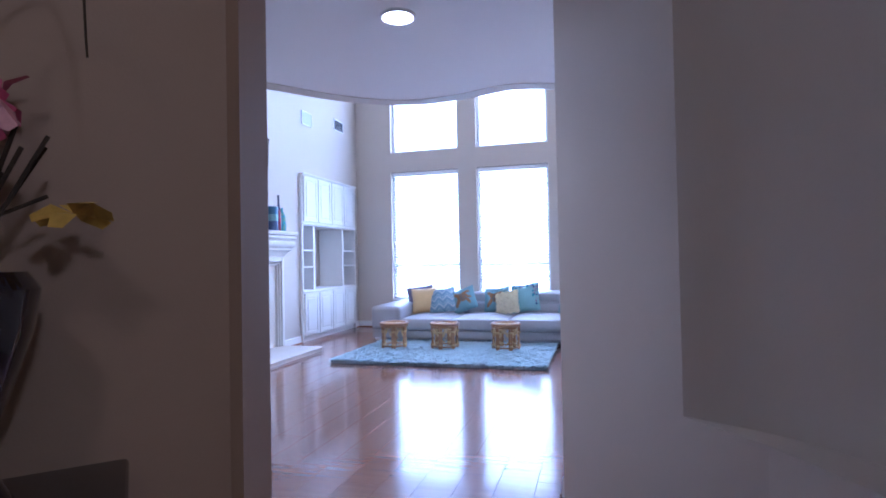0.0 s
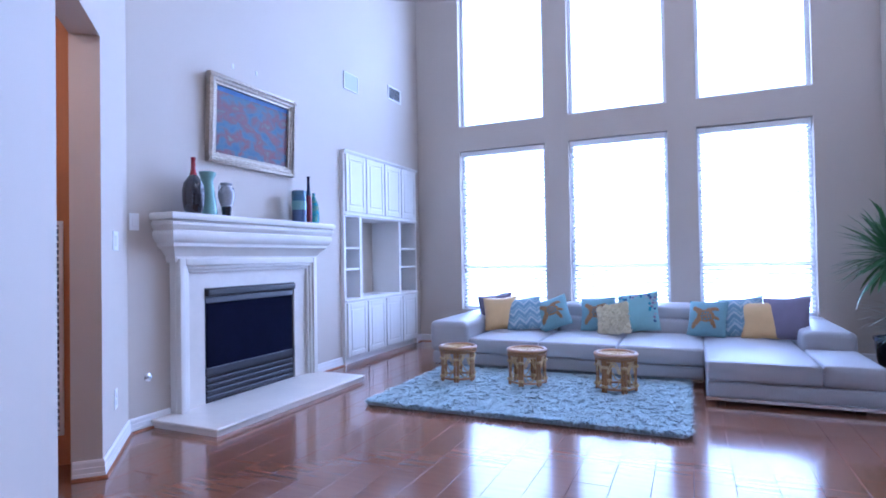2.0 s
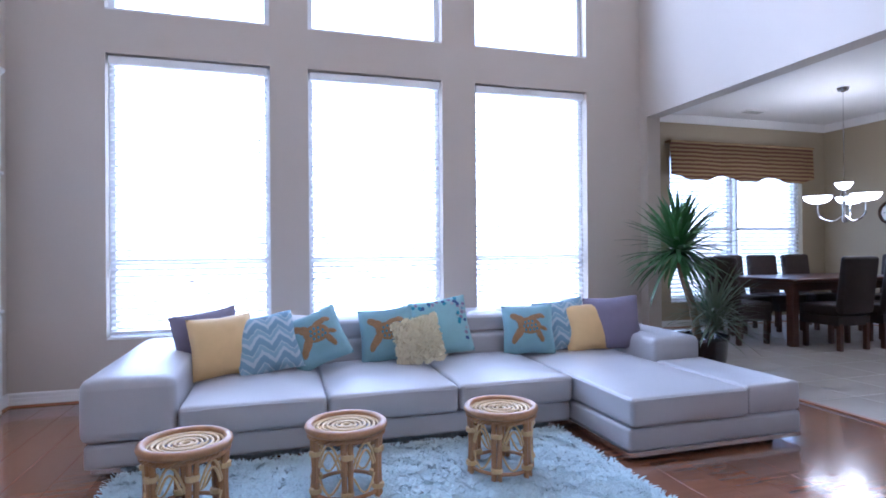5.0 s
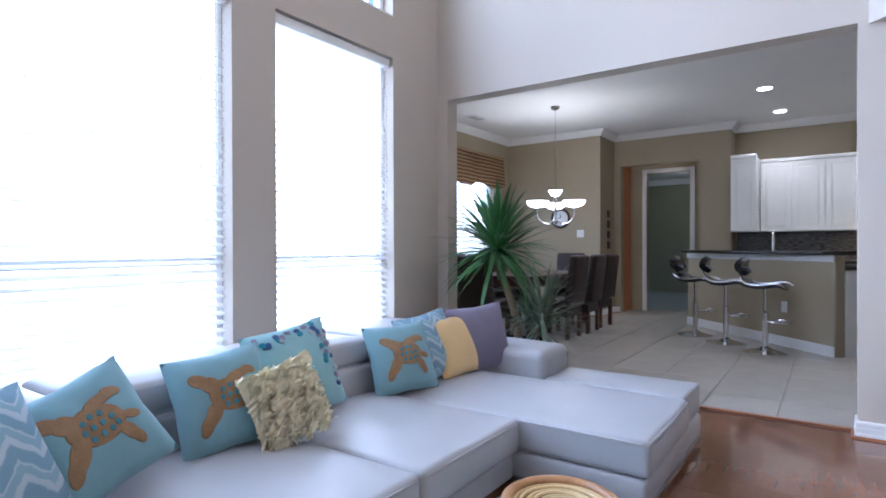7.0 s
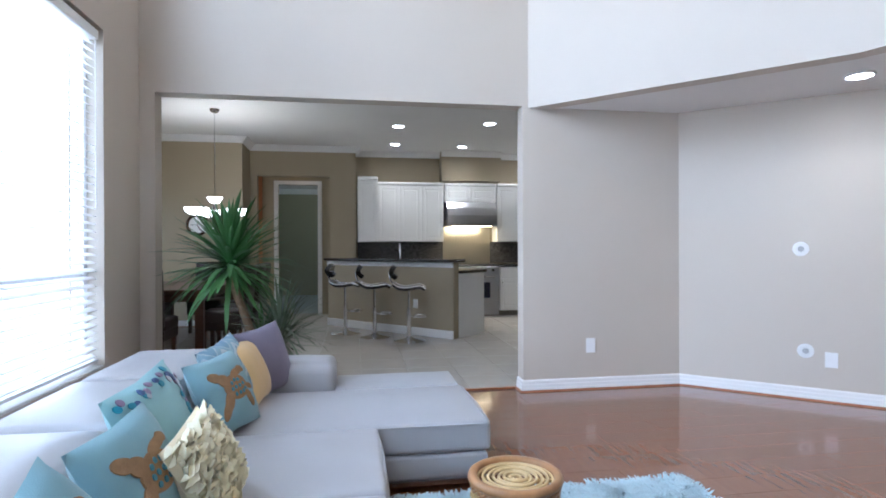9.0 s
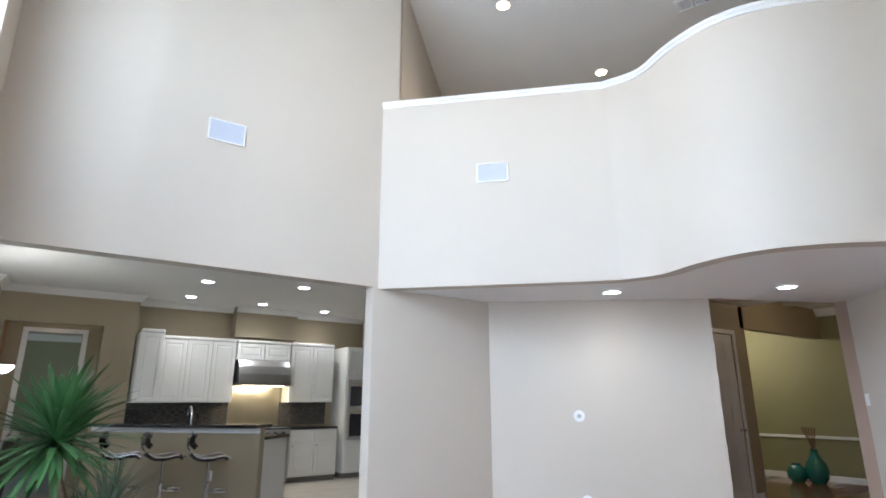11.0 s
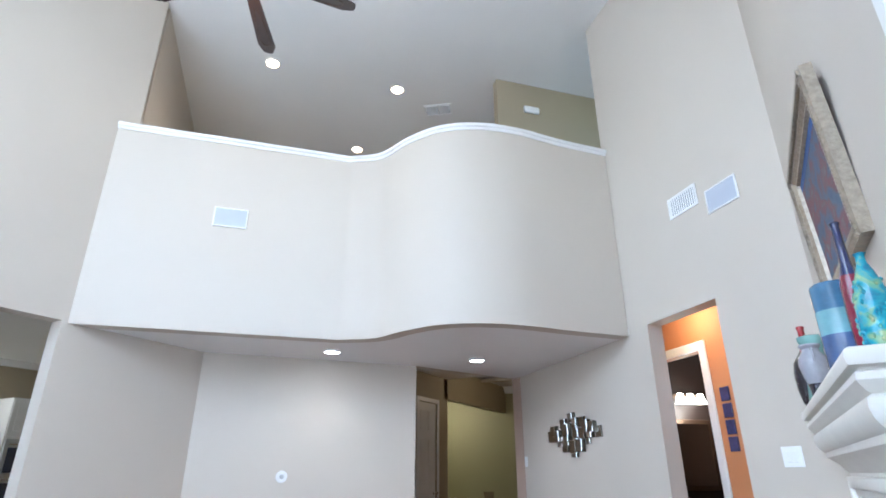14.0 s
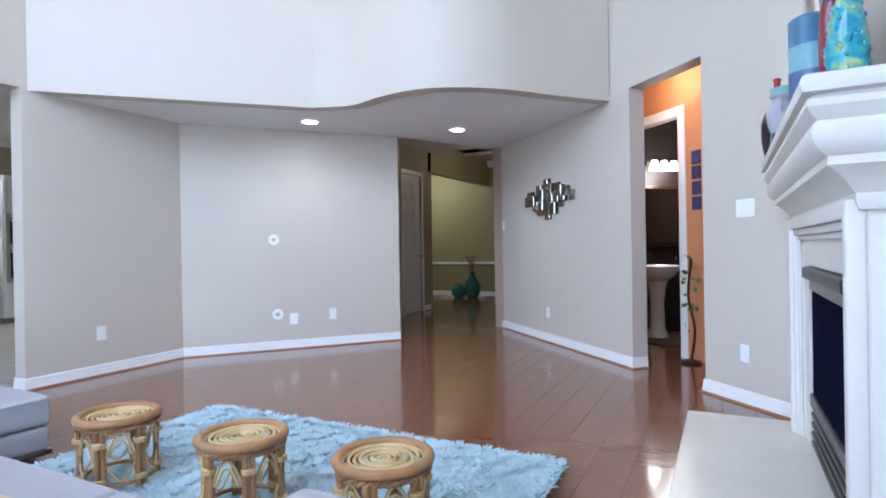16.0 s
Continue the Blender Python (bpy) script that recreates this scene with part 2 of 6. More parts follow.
def bez(p, n=16):
    """Points of a smooth line through control points."""
    p = [Vector(q) for q in p]
    out = []
    ext = [p[0] * 2 - p[1]] + p + [p[-1] * 2 - p[-2]]
    for i in range(len(p) - 1):
        a, b, c, d = ext[i:i + 4]
        for k in range(n):
            t = k / n
            out.append(0.5 * ((2 * b) + (c - a) * t + (2 * a - 5 * b + 4 * c - d) * t * t + (3 * b - a - 3 * c + d) * t ** 3))
    out.append(p[-1])
    return out

# ---- the plan ----
XF, XK, YW = -2.18, 3.2, 8.81          # fireplace wall, kitchen wall, window wall
SOF, LEDGE, CEILZ = 2.403, 4.365, 6.1    # soffit under the loft, top of the half wall, ceiling
DW = 2.14                              # the slanted wall runs along x + y = DW
W1 = (XF, DW - XF)
C3 = (1.02, DW - 1.02)
C1, C2 = (XK, 4.37), (1.683, 2.60)
KC = 2.99                              # kitchen ceiling
KOP = (5.80, 8.70, 2.412)              # opening to the kitchen: from, to, height


def on_slant(x):
    return (x, DW - x)


D1, D2, DOORH = on_slant(-1.03), on_slant(-1.615), 2.44
SLANT_L = (Vector(W1) - Vector(C3)).length
S45 = math.sqrt(0.5)


def slant_s(x):
    return (C3[0] - x) / S45


# loft front: a slanted straight run, then an S-curve out and back to the slanted wall
curve = [(XK, 5.75), (1.62, 4.17)]
curve += [tuple(v) for v in bez([(1.62, 4.17, 0), (1.27, 4.06, 0), (0.88, 4.17, 0), (0.50, 4.20, 0), (0.17, 4.08, 0), (-0.14, 3.82, 0), (-0.45, 3.42, 0), (-0.83, 2.985, 0)], 6)][1:]
LOFT = [(p[0], p[1]) for p in curve]

# ---- walls ----
bm = B()
holes = []
for a, b in WIN:
    holes += [(b_, a_, lo, hi) for a_, b_, lo, hi in [(3.35 - a, 3.35 - b, 0.45, 2.64), (3.35 - a, 3.35 - b, 2.97, 4.95)]]
run(bm, (3.35, YW), (-2.3, YW), -0.1, CEILZ + 0.1, 0.2, [(h[0], h[1], h[2], h[3]) for h in holes])
struct("wall_window", bm, WALL, "greige painted wall with six tall windows")
bm = run(B(), (XF, YW), W1, -0.1, CEILZ + 0.1, 0.15, [(YW - 8.635, YW - 6.865, -0.2, 2.395)])
struct("wall_fireplace", bm, WALL, "greige painted wall behind the fireplace and cabinets")
bm = run(B(), W1, C3, -0.1, SOF + 0.02, 0.15, [(SLANT_L - slant_s(D2[0]), SLANT_L - slant_s(D1[0]), -0.2, DOORH)])
run(bm, W1, on_slant(-0.79), SOF + 0.02, CEILZ + 0.1, 0.15, [(SLANT_L - slant_s(D2[0]), SLANT_L - slant_s(D1[0]), 0, DOORH)])
struct("wall_slanted", bm, WALL, "greige painted slanted wall with a narrow doorway")
bm = run(B(), (XK, C1[1] - 0.06), (XK, YW), -0.1, KOP[2], 0.15, [(KOP[0] - C1[1] + 0.06, KOP[1] - C1[1] + 0.06, -0.2, SOF + 1)])
run(bm, (XK, 5.56), (XK, YW), KOP[2], CEILZ + 0.1, 0.15)
struct("wall_kitchen_side", bm, WALL, "greige painted wall with a wide opening to the kitchen")
bm = run(B(), C2, C1, -0.1, SOF, 0.15)
struct("wall_slanted_plain", bm, WALL, "greige painted slanted wall with outlets")
# loft half wall
bm = ribbon(B(), LOFT, 0.14, SOF - 0.006, LEDGE, -1)
struct("wall_loft", bm, WALL, "curved greige half wall of the loft", True)
bm = sweep(B(), LOFT, [(-0.012, LEDGE - 0.035), (-0.02, LEDGE - 0.012), (-0.034, LEDGE - 0.004), (-0.038, LEDGE + 0.008), (-0.034, LEDGE + 0.026), (0.17, LEDGE + 0.026), (0.17, LEDGE), (0.0, LEDGE - 0.004), (0.0, LEDGE - 0.035)])
struct("trim_loft_cap", bm, TRIM, "white cap rail along the curved loft wall", True, "trim")
# soffit and loft floor
bm = prism(B(), [(3.3, 5.70), *[(x, y - 0.012) for x, y in LOFT], (-0.90, DW + 0.83), C3, C2, (C1[0] + 0.1, C1[1] - 0.05)], SOF, SOF + 0.06)
struct("ceiling_soffit", bm, CEIL, "white soffit ceiling under the loft", category="ceiling")
bm = box(B(), -3.4, 9, -2.1, 9.2, CEILZ, CEILZ + 0.1)
struct("ceiling_main", bm, CEIL, "white high ceiling over room and loft", category="ceiling")
# loft rear walls
bm = run(B(), (3.26, 5.5), (5.8, 2.96), 2.9, CEILZ, -0.15)
run(bm, (5.8, 2.96), (5.8, -2.0), 2.9, CEILZ, -0.15)
run(bm, (5.8, -1.85), (-3.3, -1.85), 2.9, CEILZ, -0.15)
struct("wall_loft_rear", bm, WALL, "greige painted rear walls of the loft")
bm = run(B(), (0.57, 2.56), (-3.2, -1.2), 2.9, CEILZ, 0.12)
# unseen loft floor, coloured pale to bounce light up to the ceiling
struct("floor_loft", prism(B(), [(3.3, 5.6), (1.7, 4.05), (0.9, 4.0), (-0.76, 2.95), (-3.2, 0.5), (-3.2, -2.0), (5.8, -2.0), (5.8, 3.0)], 2.95, 3.05), mat("pale_bounce_floor", (0.55, 0.50, 0.43), 0.95), "unseen beige loft floor, pale to bounce light", category="floor")
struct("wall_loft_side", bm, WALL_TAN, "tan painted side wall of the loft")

# ---- hall ----
bm = run(B(), (2.13, 1.98), C2, -0.1, 2.75, 0.12)
struct("wall_hall_short", bm, WALL, "greige painted short hall wall")
bm = run(B(), (C3[0] + 0.003, C3[1] - 0.003), (-0.07, 0.03), -0.1, 2.75, 0.12)
run(bm, (-0.07, 0.03), (-0.07, -1.8), -0.1, 2.75, 0.12)
prism(bm, [(0.895, 1.247), (1.028, 1.205), (1.03, 1.085), (0.93, 1.09)], -0.1, SOF)
struct("wall_hall_inner", bm, WALL_BROWN, "brown tan painted hall wall")

# ---- floors ----
bm = prism(B(), [(-2.6, 9.2), (-2.6, 2.0), (-1.0, -3.2), (6.6, -3.2), (6.6, 0.0), (3.36, 3.0), (3.36, 4.4), (3.36, 9.2)], -0.12, -0.006)
floor = struct("floor", bm, FLOORBASE, "cherry brown plank floor", category="floor")
bm = box(B(), 3.36, 11.5, 3.0, 11.2, -0.12, -0.008)
kfloor = struct("floor_kitchen", bm, GROUT, "beige tiled kitchen floor", category="floor")

# ---- kitchen shell ----
bm = run(B(), (XK + 0.15, 10.6), (7.85, 10.6), -0.1, KC, -0.15, [(5.0 - 3.35, 7.4 - 3.35, 0.35, 2.5), (4.15 - 3.35, 4.5 - 3.35, 0.35, 2.5)])
struct("wall_nook_window", bm, WALL_TAN, "tan painted breakfast nook wall with windows")
bm = run(B(), (XK + 0.15, YW + 0.2), (XK + 0.15, 10.75), -0.1, KC, -0.15)
struct("wall_nook_side", bm, WALL_TAN, "tan painted nook side wall")
bm = prism(B(), [(7.85, 10.75), (7.85, 8.95), (8.7, 8.95), (8.7, 9.1), (8.0, 9.1), (8.0, 10.75)], -0.1, KC)
struct("wall_nook_east", bm, WALL_TAN, "tan painted nook wall with a clock")
bm = run(B(), (8.55, 8.95), (8.55, 7.17), -0.1, KC, -0.15, [(0.11, 1.33, -0.2, 2.47)])
run(bm, (8.70, 7.17), (8.95, 7.17), -0.1, KC, -0.15)
run(bm, (8.95, 7.17), (8.95, 3.0), -0.1, KC, -0.15)
run(bm, (8.95, 3.0), (3.35, 3.0), -0.1, KC, -0.15)
struct("wall_kitchen_rear", bm, WALL_TAN, "tan painted kitchen wall with a doorway")
bm = box(B(), 3.35, 9.7, 2.9, 10.75, KC, KC + 0.1)
struct("ceiling_kitchen", bm, CEIL, "white kitchen ceiling", category="ceiling")

# ---- room: windows and blinds ----
GLASS = bpy.data.materials.new("window_glass")
GLASS.use_nodes = True
_g = GLASS.node_tree.nodes["Principled BSDF"]
_g.inputs["Transmission Weight"].default_value, _g.inputs["Roughness"].default_value, _g.inputs["IOR"].default_value = 1.0, 0.0, 1.01


def window(name, x0, x1, z0, z1, y, rail=None):
    bm = B()
    f = 0.045
    for a in ((x0, x0 + f, z0, z1), (x1 - f, x1, z0, z1), (x0 + f, x1 - f, z0, z0 + f), (x0 + f, x1 - f, z1 - f, z1)):
        box(bm, a[0], a[1], y + 0.10, y + 0.17, a[2], a[3], bevel=0.004)
    w = tagged(link(name, bm, VINYL), "white vinyl framed tall window", "window", "tall windows", "structure")
    if rail:
        part("sash_rail", box(B(), x0 + f, x1 - f, y + 0.105, y + 0.165, rail - 0.025, rail + 0.025, bevel=0.004), VINYL, w)
    for a, b in ([(z0 + f, rail - 0.025), (rail + 0.025, z1 - f)] if rail else [(z0 + f, z1 - f)]):
        p = part("pane", box(B(), x0 + f, x1 - f, y + 0.13, y + 0.136, a, b), GLASS, w, "clear glass pane")
        p.visible_shadow = False
    part("sill", box(B(), x0, x1, y + 0.002, y + 0.10, z0, z0 + 0.018, bevel=0.004), TRIM, w)
    return w


def blind(x0, x1, z0, z1, y, gap=0.05, tilt=24):
    t = thing("window_blind", "white horizontal slat blind lowered over a bright window", "blind", pose(0, 0, 0), "window blinds")
    part("headrail", box(B(), x0 + 0.01, x1 - 0.01, y + 0.02, y + 0.085, z1 - 0.065, z1 - 0.002, bevel=0.005), BLIND, t)
    part("bottom_rail", box(B(), x0 + 0.015, x1 - 0.015, y + 0.03, y + 0.08, z0 + 0.02, z0 + 0.04, bevel=0.004), BLIND, t)
    for cx in (x0 + 0.16, x1 - 0.16):
        part("ladder_cord", box(B(), cx - 0.0015, cx + 0.0015, y + 0.052, y + 0.055, z0 + 0.03, z1 - 0.06), BLIND, t)
    part("tilt_wand", tube(B(), [(x1 - 0.08, y + 0.012, z1 - 0.07), (x1 - 0.08, y + 0.012, z1 - 1.15)], 0.004, 6), BLIND, t)
    half = (x1 - x0) / 2 - 0.018
    me = bpy.data.meshes.new("slat")
    bm = B()
    for k in range(4):
        u0, u1 = -0.024 + 0.012 * k, -0.012 + 0.012 * k
        c = lambda u: 0.0025 * (1 - (u / 0.024) ** 2)
        v = [bm.verts.new(p) for p in ((-half, u0, c(u0)), (half, u0, c(u0)), (half, u1, c(u1)), (-half, u1, c(u1)))]
        bm.faces.new(v)
        v = [bm.verts.new(p) for p in ((-half, u0, c(u0) - 0.002), (-half, u1, c(u1) - 0.002), (half, u1, c(u1) - 0.002), (half, u0, c(u0) - 0.002))]
        bm.faces.new(v)
    bm.to_mesh(me)
    bm.free()
    me.materials.append(BLIND)
    z = z0 + 0.065
    while z < z1 - 0.08:
        s = new("slat", me)
        s.parent = t
        s.matrix_local = pose((x0 + x1) / 2, y + 0.054, z, tilt, 0, 0)
        z += gap


for i, (a, b) in enumerate(WIN):
    window(f"window_{i + 1}", a, b, 0.45, 2.64, YW, 1.04)
    window(f"window_{i + 4}", a, b, 2.97, 4.95, YW)
    blind(a + 0.005, b - 0.005, 0.47, 2.63, YW)

# ---- baseboards ----
BASE = [(0.0, 0.0), (0.018, 0.0), (0.018, 0.03), (0.015, 0.033), (0.015, 0.06), (0.012, 0.063), (0.012, 0.088), (0.005, 0.1), (0.0, 0.1)]
QUARTER = [(0.018, 0.0), (0.032, 0.0), (0.030, 0.01), (0.018, 0.014)]
WOODTRIM = mat("cherry_shoe_moulding", (0.30, 0.12, 0.05), 0.35, var=0.2, scale=8)


def baseboard(path):
    b = struct("baseboard", sweep(B(), path, BASE), TRIM, "white grooved baseboard")
    part("shoe_moulding", sweep(B(), path, QUARTER), WOODTRIM, b, "cherry wood shoe moulding")


baseboard([C2, C1, (XK, KOP[0]), (XK + 0.15, KOP[0])])
baseboard([(XK + 0.15, KOP[1]), (XK, KOP[1]), (XK, YW), (XF, YW), (XF, 8.645)])
baseboard([(XF, 6.86), (XF, 6.272)])
baseboard([(XF, 4.648), W1, D2, (D2[0] - 0.1, D2[1] - 0.1)])
baseboard([(D1[0] - 0.1, D1[1] - 0.1), D1, C3, (C3[0] - 0.5, C3[1] - 0.5)])

# ---- wall plates, vents, speakers ----
def on_wall(x, y, z, facing):
    """A pose on a wall: local y points out of the wall towards the room."""
    return pose(x, y, z, 0, 0, facing)


def plate(name, m, w, h, label, kind):
    t = thing(name, label, kind, m)
    part("cover", box(B(), -w / 2, w / 2, 0.001, 0.007, -h / 2, h / 2, bevel=0.002), PLATE, t)
    if kind == "switch":
        n = max(1, round(w / 0.06))
        for i in range(n):
            cx = (i - (n - 1) / 2) * 0.046
            part("rocker", box(B(), cx - 0.016, cx + 0.016, 0.007, 0.011, -0.033, 0.033, bevel=0.002), PLATE, t)
    elif kind == "outlet":
        for s in (-1, 1):
            part("socket", lathe(B(), [(0.016, 0), (0.016, 0.003)], 16, pose(0, 0.007, s * 0.021, -90)), PLATE, t)
    return t


def jack(m):
    t = thing("cable_jack", "round white cable wall plate on the greige wall", "wall plate", m)
    part("cover", lathe(B(), [(0.058, 0.001), (0.056, 0.006), (0.03, 0.009), (0.027, 0.006)], 28, pose(0, 0, 0, -90)), PLATE, t)
    part("port", lathe(B(), [(0.022, 0.004), (0.022, 0.012), (0.014, 0.014)], 20, pose(0, 0, 0, -90)), mat("grey_plastic", (0.45, 0.45, 0.45), 0.4), t)


# the grille's bluish base colour includes the sky reflected in it
SPK = mat("speaker_grille_sky_tint", (0.47, 0.50, 0.57), 0.5, var=0.03, bump=0.3, bump_scale=400)


def speaker(m, w=0.31, h=0.21):
    t = thing("wall_speaker", "white rectangular in-wall speaker with pale grille", "speaker", m, "wall speakers")
    bm = B()
    for a in ((-w / 2, w / 2, -h / 2, -h / 2 + 0.012), (-w / 2, w / 2, h / 2 - 0.012, h / 2), (-w / 2, -w / 2 + 0.012, -h / 2 + 0.012, h / 2 - 0.012), (w / 2 - 0.012, w / 2, -h / 2 + 0.012, h / 2 - 0.012)):
        box(bm, a[0], a[1], 0.001, 0.014, a[2], a[3], bevel=0.002)
    part("frame", bm, PLATE, t)
    part("grille", box(B(), -w / 2 + 0.012, w / 2 - 0.012, 0.001, 0.009, -h / 2 + 0.012, h / 2 - 0.012), SPK, t, "pale grille cloth")


def vent(m, w, h, label, across=True, n=9):
    t = thing("wall_vent", label, "vent", m)
    bm = B()
    e = 0.022
    for a in ((-w / 2, w / 2, -h / 2, -h / 2 + e), (-w / 2, w / 2, h / 2 - e, h / 2), (-w / 2, -w / 2 + e, -h / 2 + e, h / 2 - e), (w / 2 - e, w / 2, -h / 2 + e, h / 2 - e)):
        box(bm, a[0], a[1], 0.001, 0.01, a[2], a[3], bevel=0.002)
    part("frame", bm, PLATE, t)
    # dark sheet in place of the shaded duct behind the slats
    part("backing", box(B(), -w / 2 + e, w / 2 - e, 0.001, 0.003, -h / 2 + e, h / 2 - e), mat("vent_recess_shade", (0.12, 0.13, 0.15), 0.7), t)
    for i in range(n):
        if across:
            c = -w / 2 + e + (w - 2 * e) * (i + 0.5) / n
            part("slat", box(B(), -0.006, 0.006, 0.0, 0.002, -h / 2 + e, h / 2 - e, m=pose(c, 0.007, 0, 0, 0, 25)), PLATE, t)
        else:
            c = -h / 2 + e + (h - 2 * e) * (i + 0.5) / n
            part("slat", box(B(), -w / 2 + e, w / 2 - e, 0.0, 0.002, -0.006, 0.006, m=pose(0, 0.007, c, 25)), PLATE, t)




def tv_y(x):
    return C2[1] + (x - C2[0]) * (C1[1] - C2[1]) / (C1[0] - C2[0])


F_FIRE, F_KIT, F_SLANT = -90, 90, -45
F_TV = math.degrees(math.atan2(C1[1] - C2[1], C1[0] - C2[0]))
plate("light_switch", on_wall(XF, 4.37, 1.46, F_FIRE), 0.075, 0.12, "white rocker switch on the fireplace wall", "switch")
jack_m = on_wall(XF, 4.47, 0.36, F_FIRE)
tg = thing("gas_valve", "small chrome gas key valve on the wall beside the fireplace", "valve", jack_m)
part("rosette", lathe(B(), [(0.03, 0.001), (0.03, 0.004), (0.012, 0.008), (0.012, 0.03)], 20, pose(0, 0, 0, -90)), CHROME, tg)
plate("light_switch", on_wall(-1.88, DW + 1.88, 1.31, F_SLANT), 0.15, 0.12, "white triple rocker switch beside the doorway", "switch")
plate("power_outlet", on_wall(-1.865, DW + 1.865, 0.345, F_SLANT), 0.075, 0.12, "white power outlet low on the slanted wall", "outlet")
plate("light_switch", on_wall(0.86, DW - 0.86, 1.36, F_SLANT), 0.075, 0.12, "white single switch near the hall corner", "switch")
plate("power_outlet", on_wall(0.03, DW - 0.03, 0.33, F_SLANT), 0.075, 0.12, "white power outlet below the mirror sculpture", "outlet")
jack(on_wall(2.61, tv_y(2.61), 1.20, F_TV))
jack(on_wall(2.59, tv_y(2.59), 0.388, F_TV))
plate("power_outlet", on_wall(2.48, tv_y(2.48), 0.33, F_TV), 0.085, 0.12, "white power outlet low on the plain slanted wall", "outlet")
plate("power_outlet", on_wall(2.20, tv_y(2.20), 0.36, F_TV), 0.075, 0.12, "white power outlet low on the plain slanted wall", "outlet")
plate("power_outlet", on_wall(XK, 5.20, 0.375, F_KIT), 0.085, 0.125, "white power outlet on the wall beside the kitchen opening", "outlet")
speaker(on_wall(XF, 7.10, 3.21, F_FIRE), 0.29, 0.20)
vent(on_wall(XF, 8.13, 3.34, F_FIRE), 0.34, 0.19, "white return air vent high on the fireplace wall")
speaker(on_wall(XK, 7.275, 3.61, F_KIT), 0.31, 0.2)
speaker(on_wall(2.395, 4.950, 3.52, 45), 0.31, 0.2)
vent(on_wall(-1.515, DW + 1.515, 3.32, F_SLANT), 0.34, 0.19, "white louvred air vent above the doorway", True, 12)
speaker(on_wall(-1.805, DW + 1.805, 3.185, F_SLANT), 0.31, 0.20)

# ---- fireplace ----
fp = thing("fireplace", "white cast stone fireplace with a black gas firebox", "fireplace", pose(0, 0, 0))
FC, FX = 5.46, -2.11                 # middle of the hearth, face of the surround
Y0, Y1, FB0, FB1 = FC - 0.81, FC + 0.81, FC - 0.535, FC + 0.535
IN0, IN1 = Y0 + 0.105, Y1 - 0.105
bm = B()
box(bm, XF, FX, Y0, IN0, 0.05, 1.2, bevel=0.008)
box(bm, XF, FX, IN1, Y1, 0.05, 1.2, bevel=0.008)
box(bm, XF, FX, IN0, IN1, 1.09, 1.2)
part("surround", bm, STONE, fp)
# stepped moulding round the opening: three bands on three sides
for lo, hi, out in ((0.0, 0.055, 0.05), (0.055, 0.085, 0.032), (0.085, 0.11, 0.015)):
    a, b, c, d, top = Y0 + lo, Y0 + hi, Y1 - hi, Y1 - lo, 1.2
    bm = B()
    box(bm, FX - 0.002, FX + out, a, b, 0.058, top - lo, bevel=0.008, seg=3)
    box(bm, FX - 0.002, FX + out, c, d, 0.058, top - lo, bevel=0.008, seg=3)
    box(bm, FX - 0.002, FX + out, b, c, top - hi, top - lo, bevel=0.008, seg=3)
    part("moulding", bm, STONE, fp, smooth=True)
for a in ((IN0, FB0, 0.058, 1.09), (FB1, IN1, 0.058, 1.09), (FB0, FB1, 0.965, 1.09)):
    part("facing_slab", box(B(), XF + 0.005, FX - 0.012, *a), SLAB, fp, "cream marble slip beside the firebox")
prof = [(-0.05, 1.17), (0.02, 1.17), (0.03, 1.19), (0.03, 1.215), (0.04, 1.225), (0.07, 1.262), (0.10, 1.283), (0.112, 1.29), (0.112, 1.315), (0.122, 1.32), (0.145, 1.345), (0.155, 1.375), (0.15, 1.40), (0.135, 1.41), (0.148, 1.418), (0.168, 1.445), (0.165, 1.465), (0.15, 1.472), (0.15, 1.478), (0.178, 1.483), (0.185, 1.505), (0.178, 1.525), (0.165, 1.533), (-0.05, 1.533)]
MANTEL_FRONT, MANTEL_SIDE = 0.92, 0.88  # how far the mouldings step out
bm = sweep(B(), [(XF, Y0), (FX, Y0), (FX, Y1), (XF, Y1)], [(-o, u) for o, u in prof])
for v in bm.verts:
    if v.co.y < Y0:
        v.co.y = Y0 + (v.co.y - Y0) * MANTEL_SIDE
    elif v.co.y > Y1:
        v.co.y = Y1 + (v.co.y - Y1) * MANTEL_SIDE
    if v.co.x > FX:
        v.co.x = FX + (v.co.x - FX) * MANTEL_FRONT
part("mantel", bm, STONE, fp, smooth=True)
part("mantel_top", box(B(), XF, FX, Y0, Y1, 1.19, 1.533), STONE, fp)
hearth = part("hearth", box(B(), XF, -1.55, FC - 0.965, FC + 0.835, 0.0, 0.035), SLAB, fp, "polished cream marble hearth slab")
part("nosing", box(B(), XF, -1.535, FC - 0.98, FC + 0.85, 0.035, 0.058, bevel=0.009, seg=3), SLAB, hearth)
fb = part("firebox", box(B(), XF + 0.005, FX - 0.03, FB0, FB1, 0.058, 0.965), BLACK, fp, "black metal gas firebox")
part("glass", box(B(), FX - 0.03, FX - 0.02, FB0 + 0.03, FB1 - 0.03, 0.33, 0.85), FIREGLASS, fb, "dark glass front")
part("hood", box(B(), FX - 0.03, FX + 0.02, FB0 + 0.01, FB1 - 0.01, 0.90, 0.958, bevel=0.014, seg=3), BLACK, fb)
part("hood_band", box(B(), FX - 0.03, FX - 0.012, FB0 + 0.01, FB1 - 0.01, 0.845, 0.893, bevel=0.003), mat("grey_metal", (0.09, 0.09, 0.10), 0.3, 0.6), fb, "grey metal band")
